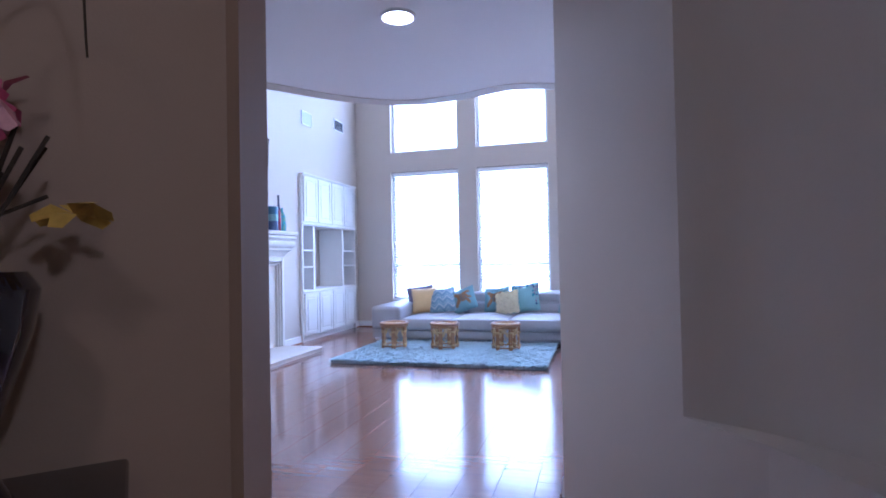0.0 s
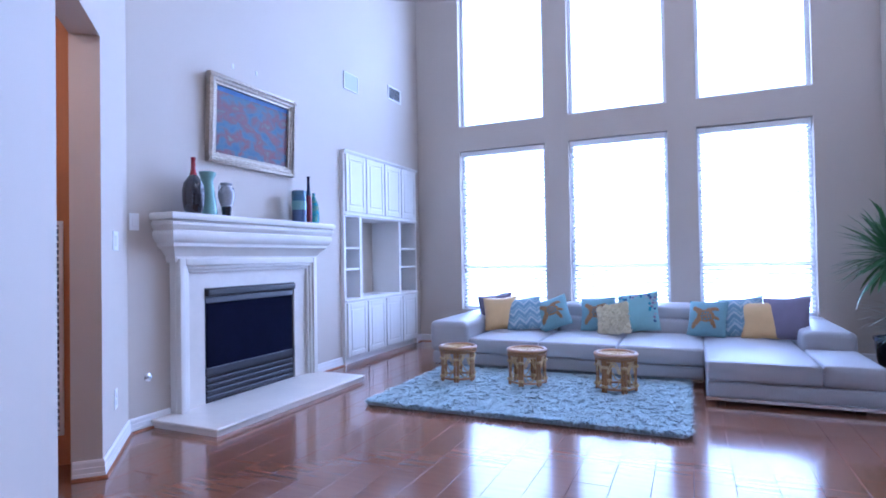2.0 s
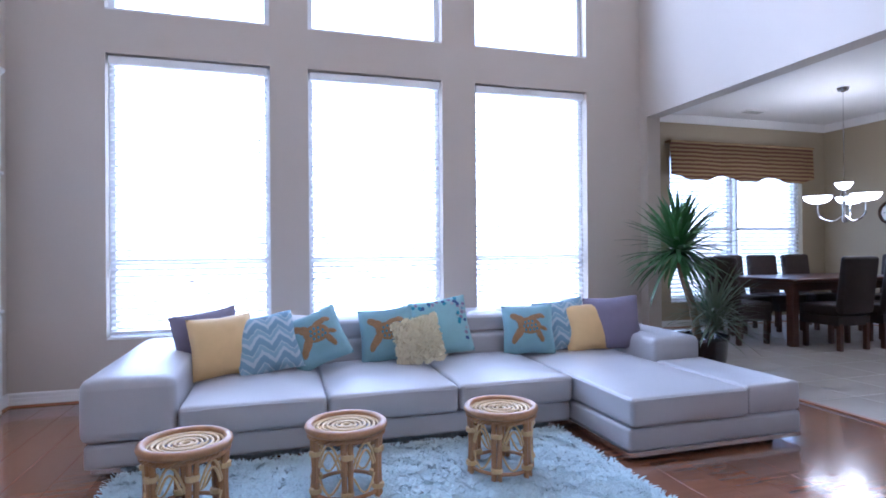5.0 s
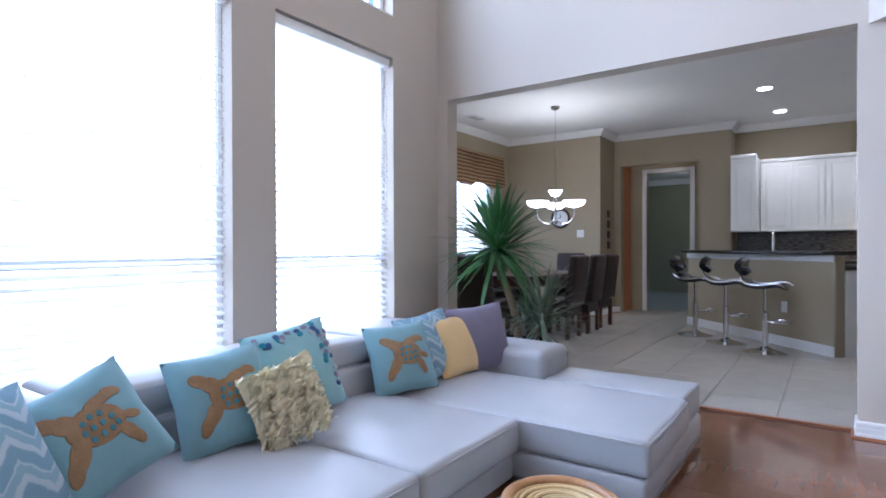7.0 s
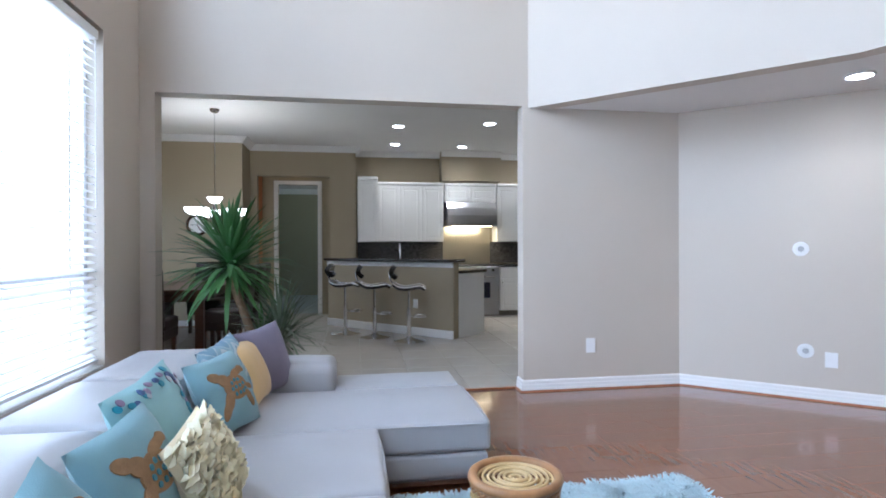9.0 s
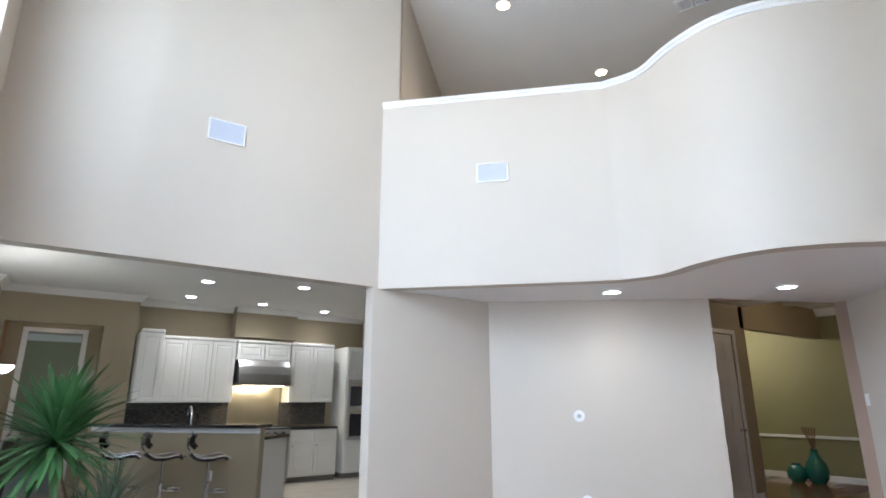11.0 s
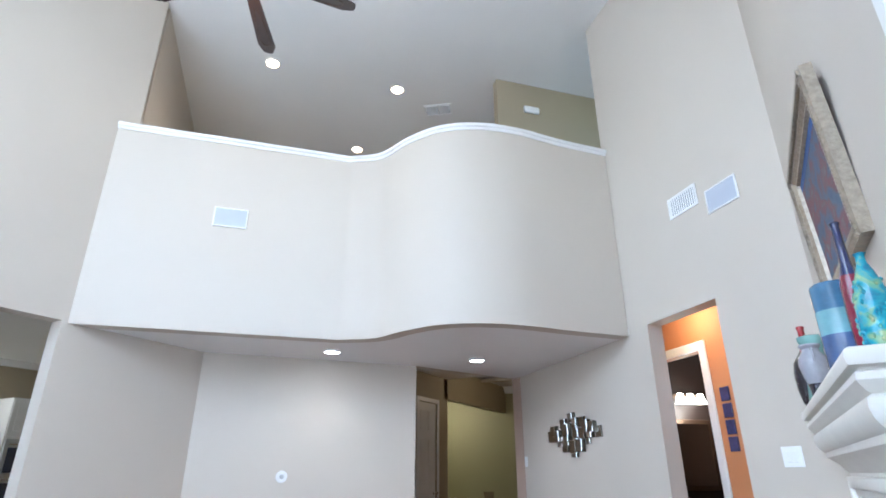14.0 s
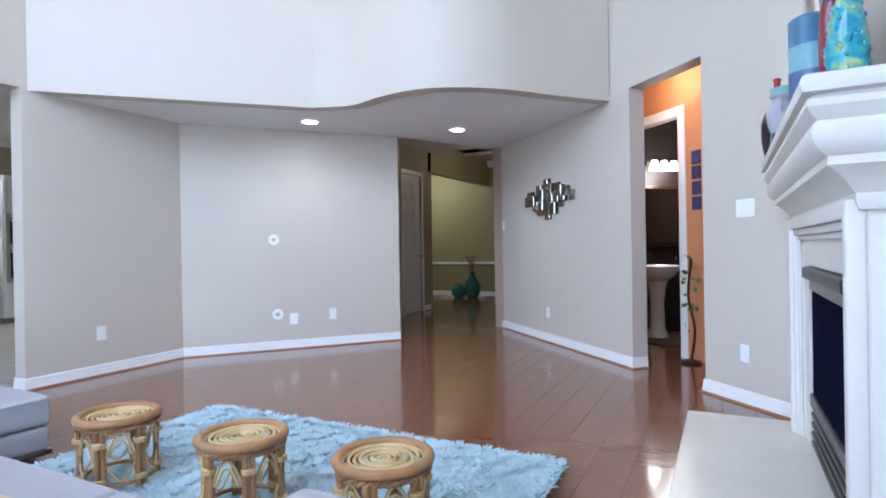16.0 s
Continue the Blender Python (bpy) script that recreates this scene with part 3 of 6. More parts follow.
part("rail", box(B(), FX - 0.03, FX - 0.008, FB0 + 0.01, FB1 - 0.01, 0.27, 0.335, bevel=0.006), mat("louvre_grey", (0.055, 0.055, 0.062), 0.35, 0.5), fb)
for k in range(4):
    part("louvre", box(B(), FX - 0.035, FX - 0.010, FB0 + 0.02, FB1 - 0.02, 0.08 + 0.047 * k, 0.105 + 0.047 * k, bevel=0.006), mat("louvre_grey", (0.055, 0.055, 0.062), 0.35, 0.5), fb)

# ---- picture ----
GILT = mat("antique_silver_gilt", (0.42, 0.36, 0.28), 0.35, 0.7, var=0.3, scale=40, bump=0.8, bump_scale=90)
pic = thing("framed_painting", "framed blue and red abstract landscape painting above the mantel", "painting", pose(XF + 0.012, 5.52, 2.345, 0, 2.5, 0))
pw, ph = 0.525, 0.365
prof = [(0.0, 0.0), (0.0, 0.045), (0.02, 0.055), (0.035, 0.04), (0.055, 0.042), (0.07, 0.028), (0.085, 0.03), (0.09, 0.012), (0.09, 0.0)]
bm = sweep(B(), [(-pw, -ph), (pw, -ph), (pw, ph), (-pw, ph)], prof, True)
bmesh.ops.transform(bm, matrix=Matrix(((0, 0, 1, 0), (1, 0, 0, 0), (0, 1, 0, 0), (0, 0, 0, 1))), verts=bm.verts)
part("frame", bm, GILT, pic, "ornate silver gilt frame", True)
bm = B()
for i in range(64):
    s = i / 64
    for sy in (-1, 1):
        box(bm, 0.044, 0.058, -pw + 2 * pw * s, -pw + 2 * pw * (s + 0.009), sy * (ph - 0.028) - 0.009, sy * (ph - 0.028) + 0.009)
for i in range(46):
    s = i / 46
    for sy in (-1, 1):
        box(bm, 0.044, 0.058, sy * (pw - 0.028) - 0.009, sy * (pw - 0.028) + 0.009, -ph + 2 * ph * s, -ph + 2 * ph * (s + 0.012))
tagged(part("beading", bm, GILT, pic), kind="stuff")
PAINT = ramp_mat("abstract_canvas_paint", [(0.28, (0.015, 0.06, 0.15)), (0.42, (0.05, 0.10, 0.17)), (0.50, (0.09, 0.07, 0.10)), (0.57, (0.15, 0.035, 0.05)), (0.64, (0.11, 0.07, 0.08)), (0.72, (0.14, 0.15, 0.14)), (0.80, (0.04, 0.09, 0.15))], 10, 0.5, distortion=0.4, stretch=(1, 0.8, 1.2), bump=0.4, detail=9)
part("canvas", box(B(), 0.006, 0.012, -pw + 0.085, pw - 0.085, -ph + 0.085, ph - 0.085), PAINT, pic, "blue sky over red blossoms canvas")
sky_m = mat("canvas_blue", (0.02, 0.09, 0.28), 0.5, var=0.4, scale=9)
part("sky_band", box(B(), 0.0125, 0.0132, -pw + 0.087, pw - 0.087, ph - 0.13, ph - 0.087), sky_m, pic)
for py, pz in ((5.30, 2.84), (5.58, 2.86)):
    t = thing("picture_hook", "small white picture hook above the painting", "hook", on_wall(XF, py, pz, F_FIRE))
    part("nail", box(B(), -0.012, 0.012, 0.001, 0.01, -0.02, 0.02, bevel=0.003), PLATE, t)

# ---- mantel vases ----
def vase(name, label, x, y, prof, m, collar=None, extra=None):
    t = thing(name, label, "vase", pose(x - 0.085, y + 0.115, 1.5335))
    part("body", lathe(B(), prof, 32), m, t, smooth=True)
    if collar:
        part("neck", lathe(B(), collar[0], 28), collar[1], t, collar[2], True)
    return t


RED_G = mat("red_glaze", (0.32, 0.015, 0.02), 0.12, var=0.3, scale=14, coat=0.6)
INK_G = mat("ink_black_glaze", (0.012, 0.010, 0.018), 0.08, var=0.4, scale=8, coat=0.7)
CELADON = mat("celadon_glaze", (0.22, 0.40, 0.36), 0.2, var=0.15, scale=12, coat=0.5)
GREYPOT = mat("grey_glaze", (0.33, 0.33, 0.36), 0.22, var=0.2, scale=16, coat=0.5)
TEAL_G = ramp_mat("mottled_teal_glaze", [(0.35, (0.02, 0.17, 0.27)), (0.48, (0.03, 0.30, 0.38)), (0.58, (0.16, 0.36, 0.22)), (0.7, (0.45, 0.48, 0.25))], 16, 0.12, distortion=0.6, coat=0.7, bump=0.6)
vase("bottle_vase", "dark glazed bottle vase with a red neck on the mantel", -1.93, 4.62, [(0.05, 0), (0.066, 0.02), (0.078, 0.09), (0.080, 0.17), (0.070, 0.225), (0.048, 0.26), (0.03, 0.285)], INK_G, ([(0.03, 0.285), (0.022, 0.31), (0.017, 0.35), (0.016, 0.40), (0.021, 0.415), (0.017, 0.42)], RED_G, "glossy red neck"))
vase("flared_vase", "pale green celadon vase with a flared foot on the mantel", -1.95, 4.77, [(0.072, 0), (0.070, 0.03), (0.058, 0.13), (0.046, 0.22), (0.042, 0.26), (0.052, 0.29), (0.062, 0.31), (0.062, 0.33), (0.05, 0.335)], CELADON)
am = vase("amphora_vase", "grey glazed handled jar with dark foot on the mantel", -1.92, 4.93, [(0.042, 0.075), (0.056, 0.12), (0.064, 0.165), (0.060, 0.2), (0.040, 0.225), (0.036, 0.24), (0.048, 0.255), (0.046, 0.262)], GREYPOT, ([(0.034, 0.0), (0.036, 0.02), (0.0415, 0.076)], INK_G, "dark brown foot"))
for s in (-1, 1):
    part("handle", tube(B(), bez([(0, s * 0.038, 0.235), (0, s * 0.07, 0.23), (0, s * 0.072, 0.2), (0, s * 0.06, 0.175)], 5), 0.006, 6), GREYPOT, am)
cv = vase("cylinder_vase", "tall cylinder vase banded in blue, aqua and navy", -1.94, 5.85, [(0.066, 0), (0.069, 0.006), (0.069, 0.115)], mat("slate_blue_glaze", (0.07, 0.11, 0.22), 0.18, var=0.25, coat=0.5))
part("aqua_band", lathe(B(), [(0.0692, 0.115), (0.0692, 0.20)], 32), mat("aqua_glaze", (0.18, 0.36, 0.40), 0.18, var=0.2, coat=0.5), cv, "pale aqua middle band", True)
part("blue_band", lathe(B(), [(0.069, 0.20), (0.069, 0.29), (0.062, 0.298), (0.058, 0.285)], 32), mat("denim_glaze", (0.06, 0.16, 0.27), 0.18, var=0.25, coat=0.5), cv, "blue upper band", True)
vase("slender_vase", "slender dark red glass bottle vase with navy neck", -1.97, 6.03, [(0.030, 0), (0.034, 0.01), (0.036, 0.15), (0.034, 0.24), (0.028, 0.27)], mat("ruby_glass", (0.16, 0.012, 0.03), 0.07, var=0.3, coat=0.8), ([(0.028, 0.27), (0.018, 0.31), (0.014, 0.36), (0.013, 0.44), (0.017, 0.455), (0.013, 0.46)], mat("navy_glass", (0.015, 0.02, 0.07), 0.07, coat=0.8), "navy blue glass neck"))
tv_ = vase("textured_vase", "teal and green mottled textured bottle vase", -1.99, 6.14, [(0.044, 0), (0.05, 0.02), (0.053, 0.08), (0.049, 0.14), (0.038, 0.2), (0.025, 0.245), (0.014, 0.275), (0.013, 0.295), (0.018, 0.305), (0.013, 0.308)], TEAL_G)
random.seed(5)
bm = B()
for i in range(70):
    zz, aa = random.uniform(0.03, 0.22), random.uniform(0, 6.28)
    rr = np.interp(zz, [0.02, 0.08, 0.14, 0.2, 0.245], [0.05, 0.053, 0.049, 0.038, 0.025])
    bmesh.ops.create_icosphere(bm, subdivisions=1, radius=1, matrix=Matrix.LocRotScale((rr * math.cos(aa), rr * math.sin(aa), zz), None, (0.006, 0.006, 0.009)))
tagged(part("relief_knobs", bm, TEAL_G, tv_, smooth=True), kind="stuff")

# ---- built-in cabinet ----
def panel_door(parent, y0, y1, z0, z1, x, out=1, mtl=CABINET, knob=None, axis="y"):
    """A raised-panel door; its face looks along +x (out=1) or -x."""
    bm = B()
    f = min(0.06, (y1 - y0) * 0.2)
    def bx(a, b, c, d, e, g, bev=0.0):
        box(bm, x + out * a, x + out * b, c, d, e, g, bevel=bev)
    bx(0.0, 0.012, y0 + 0.004, y1 - 0.004, z0, z1)
    bx(0.012, 0.02, y0 + 0.004, y0 + f, z0, z1, 0.003)
    bx(0.012, 0.02, y1 - f, y1 - 0.004, z0, z1, 0.003)
    bx(0.012, 0.02, y0 + f, y1 - f, z0, z0 + f, 0.003)
    bx(0.012, 0.02, y0 + f, y1 - f, z1 - f, z1, 0.003)
    bx(0.010, 0.019, y0 + f + 0.018, y1 - f - 0.018, z0 + f + 0.018, z1 - f - 0.018, 0.006)
    d = part("door", bm, mtl, parent)
    if knob:
        part("handle", lathe(B(), [(0.006, 0), (0.006, 0.012), (0.013, 0.018), (0.010, 0.026)], 14, pose(x + out * 0.02, knob[0], knob[1], 0, 90 * out)), CHROME, d, "small metal knob")
    return d


CY0, CY1, CX = 6.865, 8.635, -2.14
cab = thing("built_in_cabinet", "white built-in cabinet wall with open television niche and shelves", "cabinet", pose(0, 0, 0))
part("side_panel", box(B(), -2.55, CX, CY0, CY0 + 0.035, 0.0, 2.395), CABINET, cab)
part("side_panel", box(B(), -2.55, CX, CY1 - 0.035, CY1, 0.0, 2.395), CABINET, cab)
part("rail", box(B(), -2.55, CX, CY0 + 0.035, CY1 - 0.035, 1.655, 1.70), CABINET, cab)
part("rail", box(B(), -2.55, CX, CY0 + 0.035, CY1 - 0.035, 0.69, 0.735), CABINET, cab)
part("rail", box(B(), -2.55, CX, CY0 + 0.035, CY1 - 0.035, 2.335, 2.395), CABINET, cab)
part("rail", box(B(), -2.55, CX - 0.04, CY0 + 0.035, CY1 - 0.035, 0.0, 0.075), CABINET, cab)
for y in (7.21, 8.15):
    part("divider", box(B(), -2.55, CX, y - 0.025, y + 0.025, 0.735, 1.655), CABINET, cab)
part("box_core", box(B(), -2.5, CX - 0.001, CY0 + 0.035, CY1 - 0.035, 0.075, 0.69), CABINET, cab)
part("box_core", box(B(), -2.5, CX - 0.001, CY0 + 0.035, CY1 - 0.035, 1.70, 2.37), CABINET, cab)
part("back", box(B(), -2.57, -2.55, CY0, CY1, 0.0, 2.38), WALL, cab, "greige painted niche back")
for y0, y1 in ((CY0 + 0.035, 7.185), (8.175, CY1 - 0.035)):
    for z in (1.05, 1.29):
        part("shelf", box(B(), -2.55, CX - 0.012, y0, y1, z, z + 0.025, bevel=0.003), CABINET, cab)
part("crown", sweep(B(), [(CX, CY0), (CX, CY1)], [(0.0, 2.36), (-0.012, 2.365), (-0.03, 2.385), (-0.035, 2.40), (0.0, 2.40)]), CABINET, cab)
part("ledge", box(B(), CX, CX + 0.022, CY0, CY1, 0.70, 0.725, bevel=0.006), CABINET, cab)
part("ledge", box(B(), CX, CX + 0.022, CY0, CY1, 1.665, 1.69, bevel=0.006), CABINET, cab)
dw = (CY1 - CY0 - 0.05) / 4
for i in range(4):
    a = CY0 + 0.025 + dw * i
    panel_door(cab, a + 0.008, a + dw - 0.008, 1.712, 2.36, CX)
    panel_door(cab, a + 0.008, a + dw - 0.008, 0.085, 0.685, CX)

# ---- mirror sculpture ----
MIRROR = mat("bevelled_mirror", (0.80, 0.80, 0.78), 0.03, 1.0, var=0.01)
BRONZE = mat("bronze_edge", (0.10, 0.085, 0.06), 0.4, 0.6, var=0.2)
ms = thing("mirror_sculpture", "diamond-shaped wall sculpture of small staggered square mirrors", "wall art", on_wall(-0.02, DW + 0.02, 1.605, F_SLANT))
random.seed(11)
k = 0
for r, n in zip(range(-3, 4), (1, 3, 5, 8, 7, 4, 1)):
    for i in range(n):
        if (r, i) in ((0, 4), (1, 2), (-1, 1), (1, 5)):
            continue
        cx = (i - (n - 1) / 2) * 0.135 + random.uniform(-0.012, 0.012)
        cz = r * 0.058 + random.uniform(-0.006, 0.006)
        d = random.choice((0.012, 0.028, 0.044))
        s = random.choice((0.044, 0.052, 0.060))
        tl = part("mirror_tile", box(B(), -s, s, -0.005, 0.005, -s, s, bevel=0.004), MIRROR, ms)
        tl.matrix_local = pose(cx, d + 0.006, cz, random.uniform(-2.5, 2.5), 0, random.uniform(-2.5, 2.5))
        part("backing", box(B(), -s - 0.002, s + 0.002, -d - 0.002, -0.0055, -s - 0.002, s + 0.002), BRONZE, tl, "bronze edge box")

# ---- sofa ----
def cushion(bm, x0, x1, y0, y1, z0, z1, bev=0.035, crown=0.02, nx=6, ny=6):
    """A soft block with rounded edges and a crowned top."""
    b = B()
    box(b, x0, x1, y0, y1, z0, z1)
    bmesh.ops.subdivide_edges(b, edges=b.edges[:], cuts=5, use_grid_fill=True)
    cx, cy, cz = (x0 + x1) / 2, (y0 + y1) / 2, (z0 + z1) / 2
    hx, hy, hz = (x1 - x0) / 2, (y1 - y0) / 2, (z1 - z0) / 2
    for v in b.verts:
        u, w, q = (v.co.x - cx) / hx, (v.co.y - cy) / hy, (v.co.z - cz) / hz
        if q > 0.9:
            v.co.z += crown * (1 - u ** 4) * (1 - w ** 4) + 0.003 * noise.noise(v.co * 5)
        if abs(w) > 0.9:
            v.co.y += math.copysign(crown * 0.5, w) * (1 - u ** 4) * (1 - q ** 2) + 0.004 * noise.noise(v.co * 7)
        if abs(u) > 0.9:
            v.co.x += math.copysign(crown * 0.3, u) * (1 - w ** 4) * (1 - q ** 2)
    sharp = [e for e in b.edges if len(e.link_faces) == 2 and e.calc_face_angle(0) > 0.9]
    bmesh.ops.bevel(b, geom=sharp, offset=bev, segments=4, affect="EDGES", profile=0.55)
    me = bpy.data.meshes.new("tmp")
    b.to_mesh(me)
    b.free()
    bm.from_mesh(me)
    bpy.data.meshes.remove(me)
    return bm


def seam(pts, r=0.0035):
    return tube(B(), pts, r, 6)


SX0, SX1, SF, SB = -1.22, 2.60, 7.10, 8.50
ST = 0.335
PIPING = mat("leather_piping", (0.50, 0.50, 0.52), 0.4, var=0.05)
sofa = thing("sectional_sofa", "pale grey leather sectional sofa with chaise and chrome plinth", "sofa", pose(0, 0, 0))
part("base", box(B(), SX0 + 0.02, 1.44, SF + 0.02, SB - 0.05, 0.055, 0.175, bevel=0.02, seg=3), LEATHER, sofa, smooth=True)
part("base", box(B(), 1.45, SX1, 6.535, SB - 0.05, 0.055, 0.175, bevel=0.02, seg=3), LEATHER, sofa, smooth=True)
part("plinth", box(B(), SX0 + 0.05, 1.46, SF + 0.035, SB - 0.1, 0.03, 0.056), CHROME, sofa, "thin chrome plinth strip")
part("plinth", box(B(), 1.44, SX1 - 0.01, 6.53, SB - 0.1, 0.03, 0.056), CHROME, sofa, "thin chrome plinth strip")
for fx, fy in ((-1.1, 7.25), (-1.1, 8.0), (1.3, 7.25), (1.55, 6.65), (2.45, 6.65), (2.4, 8.0), (1.3, 8.0)):
    part("foot", box(B(), fx - 0.03, fx + 0.03, fy - 0.03, fy + 0.03, 0.0, 0.032), BLACK, sofa)
edges = [-0.78, -0.035, 0.71, 1.45]
for a, b in zip(edges, edges[1:]):
    c = part("seat_cushion", cushion(B(), a + 0.004, b - 0.004, SF - 0.01, 8.06, 0.178, ST, 0.03, 0.03), LEATHER, sofa, smooth=True)
    part("piping", seam([(a + 0.03, SF - 0.006, ST - 0.022), ((a + b) / 2, SF - 0.013, ST - 0.014), (b - 0.03, SF - 0.006, ST - 0.022)]), PIPING, c)
c = part("chaise_cushion", cushion(B(), 1.454, 2.215, 6.52, 8.06, 0.178, ST, 0.03, 0.028), LEATHER, sofa, smooth=True)
part("piping", seam([(1.475, 6.524, ST - 0.012), (1.8, 6.516, ST - 0.008), (2.19, 6.524, ST - 0.012)]), PIPING, c)
part("piping", seam([(1.449, 6.55, ST - 0.012), (1.445, 6.85, ST - 0.01), (1.449, 7.1, ST - 0.012)]), PIPING, c)
part("side_cushion", cushion(B(), 2.223, SX1, 6.54, 7.33, 0.178, ST + 0.005, 0.022, 0.012), LEATHER, sofa, smooth=True)


def arm(x0, x1, y0, y1, top):
    bm = cushion(B(), x0, x1, y0, y1, 0.178, top, 0.06, 0.012)
    a = part("armrest", bm, LEATHER, sofa, smooth=True)
    return a


arm(SX0, -0.785, SF, SB - 0.02, 0.50)
arm(2.22, SX1 + 0.01, 7.33, SB - 0.02, 0.49)
for a, b in ((-0.78, -0.035), (-0.035, 0.71), (0.71, 1.45), (1.45, 2.21)):
    bk = part("backrest", cushion(B(), a + 0.004, b - 0.004, 7.96, 8.30, 0.28, 0.49, 0.04, 0.03), LEATHER, sofa, smooth=True)
    hd = cushion(B(), a + 0.004, b - 0.004, 8.00, 8.47, 0.485, 0.625, 0.055, 0.015)
    part("headrest", hd, LEATHER, sofa, smooth=True)
part("back_panel", box(B(), SX0 + 0.05, SX1 - 0.03, 8.28, SB - 0.02, 0.17, 0.50, bevel=0.02, seg=2), LEATHER, sofa, smooth=True)

# ---- cushions on the sofa ----
def fabric(name, color, **kw):
    return mat(name, color, 0.85, var=0.10, scale=9, bump=0.45, bump_scale=320, sheen=0.25, spec=0.2, **kw)


AQUA = fabric("aqua_cotton", (0.215, 0.375, 0.425))
TURQ = fabric("turquoise_cotton", (0.29, 0.50, 0.53))
YELLOW = mat("yellow_satin", (0.66, 0.46, 0.20), 0.5, var=0.08, scale=10, bump=0.2, bump_scale=200, sheen=0.3)
PURPLE = fabric("grey_purple_cotton", (0.19, 0.17, 0.24))
CREAM = fabric("cream_felt", (0.86, 0.76, 0.52))
TAN = mat("tan_burlap", (0.30, 0.18, 0.085), 0.9, var=0.25, scale=30, bump=0.8, bump_scale=240)
BEAD = mat("teal_bead", (0.05, 0.20, 0.25), 0.3, var=0.2)
OUTLINE = mat("brown_stitch", (0.14, 0.075, 0.035), 0.9)


def chevron(name, base, light, mid):
    m = bpy.data.materials.new(name)
    m.use_nodes = True
    n, l = m.node_tree.nodes, m.node_tree.links
    p = n["Principled BSDF"]
    p.inputs["Roughness"].default_value = 0.85
    tc, sp = n.new("ShaderNodeTexCoord"), n.new("ShaderNodeSeparateXYZ")
    nz = n.new("ShaderNodeTexNoise")
    nz.inputs["Scale"].default_value = 26
    l.new(tc.outputs["Object"], sp.inputs[0])
    l.new(tc.outputs["Object"], nz.inputs[0])

    def op(o, a, b):
        q = n.new("ShaderNodeMath")
        q.operation = o
        for i, v in enumerate((a, b)):
            if v is None:
                continue
            if isinstance(v, (int, float)):
                q.inputs[i].default_value = v
            else:
                l.new(v, q.inputs[i])
        return q.outputs[0]
    zig = op("PINGPONG", op("ADD", sp.outputs["X"], 2.0), 0.065)
    s = op("ADD", op("MULTIPLY", sp.outputs["Z"], 9.0), op("MULTIPLY", zig, 9.5))
    s = op("FRACT", op("ADD", op("ADD", s, op("MULTIPLY", nz.outputs["Fac"], 0.30)), 5.0), None)
    r = n.new("ShaderNodeValToRGB")
    r.color_ramp.elements[0].color, r.color_ramp.elements[1].color = (*base, 1), (*base, 1)
    for pos, c in ((0.34, base), (0.42, light), (0.58, light), (0.66, mid), (0.86, mid), (0.93, light)):
        e = r.color_ramp.elements.new(pos)
        e.color = (*c, 1)
    l.new(s, r.inputs[0])
    l.new(r.outputs[0], p.inputs["Base Color"])
    b = n.new("ShaderNodeBump")
    b.inputs["Strength"].default_value, b.inputs["Distance"].default_value = 0.4, 0.003
    nz2 = n.new("ShaderNodeTexNoise")
    nz2.inputs["Scale"].default_value = 300
    l.new(tc.outputs["Object"], nz2.inputs[0])
    l.new(nz2.outputs["Fac"], b.inputs["Height"])
    l.new(b.outputs[0], p.inputs["Normal"])
    return m


CHEV = chevron("blue_chevron_weave", (0.19, 0.31, 0.40), (0.42, 0.50, 0.55), (0.24, 0.37, 0.45))


def pillow_depth(u, v, T):
    """Half thickness of a pillow at u, v in -1..1."""
    e = max(0.0, (1 - abs(u) ** 2.4)) ** 0.55 * max(0.0, (1 - abs(v) ** 2.4)) ** 0.55
    return T * e


def pillow_at(u, v, S, T, side=-1, lift=0.0):
    pin = 1 - 0.07 * (1 - abs(v)) ** 1.0 * (abs(u) ** 6) - 0.0
    pin2 = 1 - 0.07 * (1 - abs(u)) ** 1.0 * (abs(v) ** 6)
    w = 0.004 * noise.noise(Vector((u * 3, v * 3, T * 50)))
    return Vector((u * S * pin, side * (pillow_depth(u, v, T) + lift) + w, v * S * pin2))


def pillow_mesh(S, T, n=18):
    bm = B()
    for side in (-1, 1):
        g = [[bm.verts.new(pillow_at(-1 + 2 * i / n, -1 + 2 * j / n, S, T, side)) for j in range(n + 1)] for i in range(n + 1)]
        for i in range(n):
            for j in range(n):
                bm.faces.new((g[i][j], g[i + 1][j], g[i + 1][j + 1], g[i][j + 1]))
    bmesh.ops.remove_doubles(bm, verts=bm.verts, dist=0.0005)
    return bm


def patch(bm, S, T, cu, cv, ru, rv, ang=0, lift=0.003, seg=20):
    ca, sa = math.cos(radians(ang)), math.sin(radians(ang))
    c = bm.verts.new(pillow_at(cu, cv, S, T, -1, lift + 0.003))
    prev = [c] * seg
    for f in (0.55, 0.95, 1.0):
        cur = []
        for k in range(seg):
            a = 2 * math.pi * k / seg
            x, y = ru * f * math.cos(a), rv * f * math.sin(a)
            cur.append(bm.verts.new(pillow_at(max(-0.97, min(0.97, cu + x * ca - y * sa)), max(-0.97, min(0.97, cv + x * sa + y * ca)), S, T, -1, lift + (0.002 if f < 1 else -0.002))))
        for k in range(seg):
            j = (k + 1) % seg
            if prev[0] is c:
                bm.faces.new((c, cur[k], cur[j]))
            else:
                bm.faces.new((prev[k], cur[k], cur[j], prev[j]))
        prev = cur


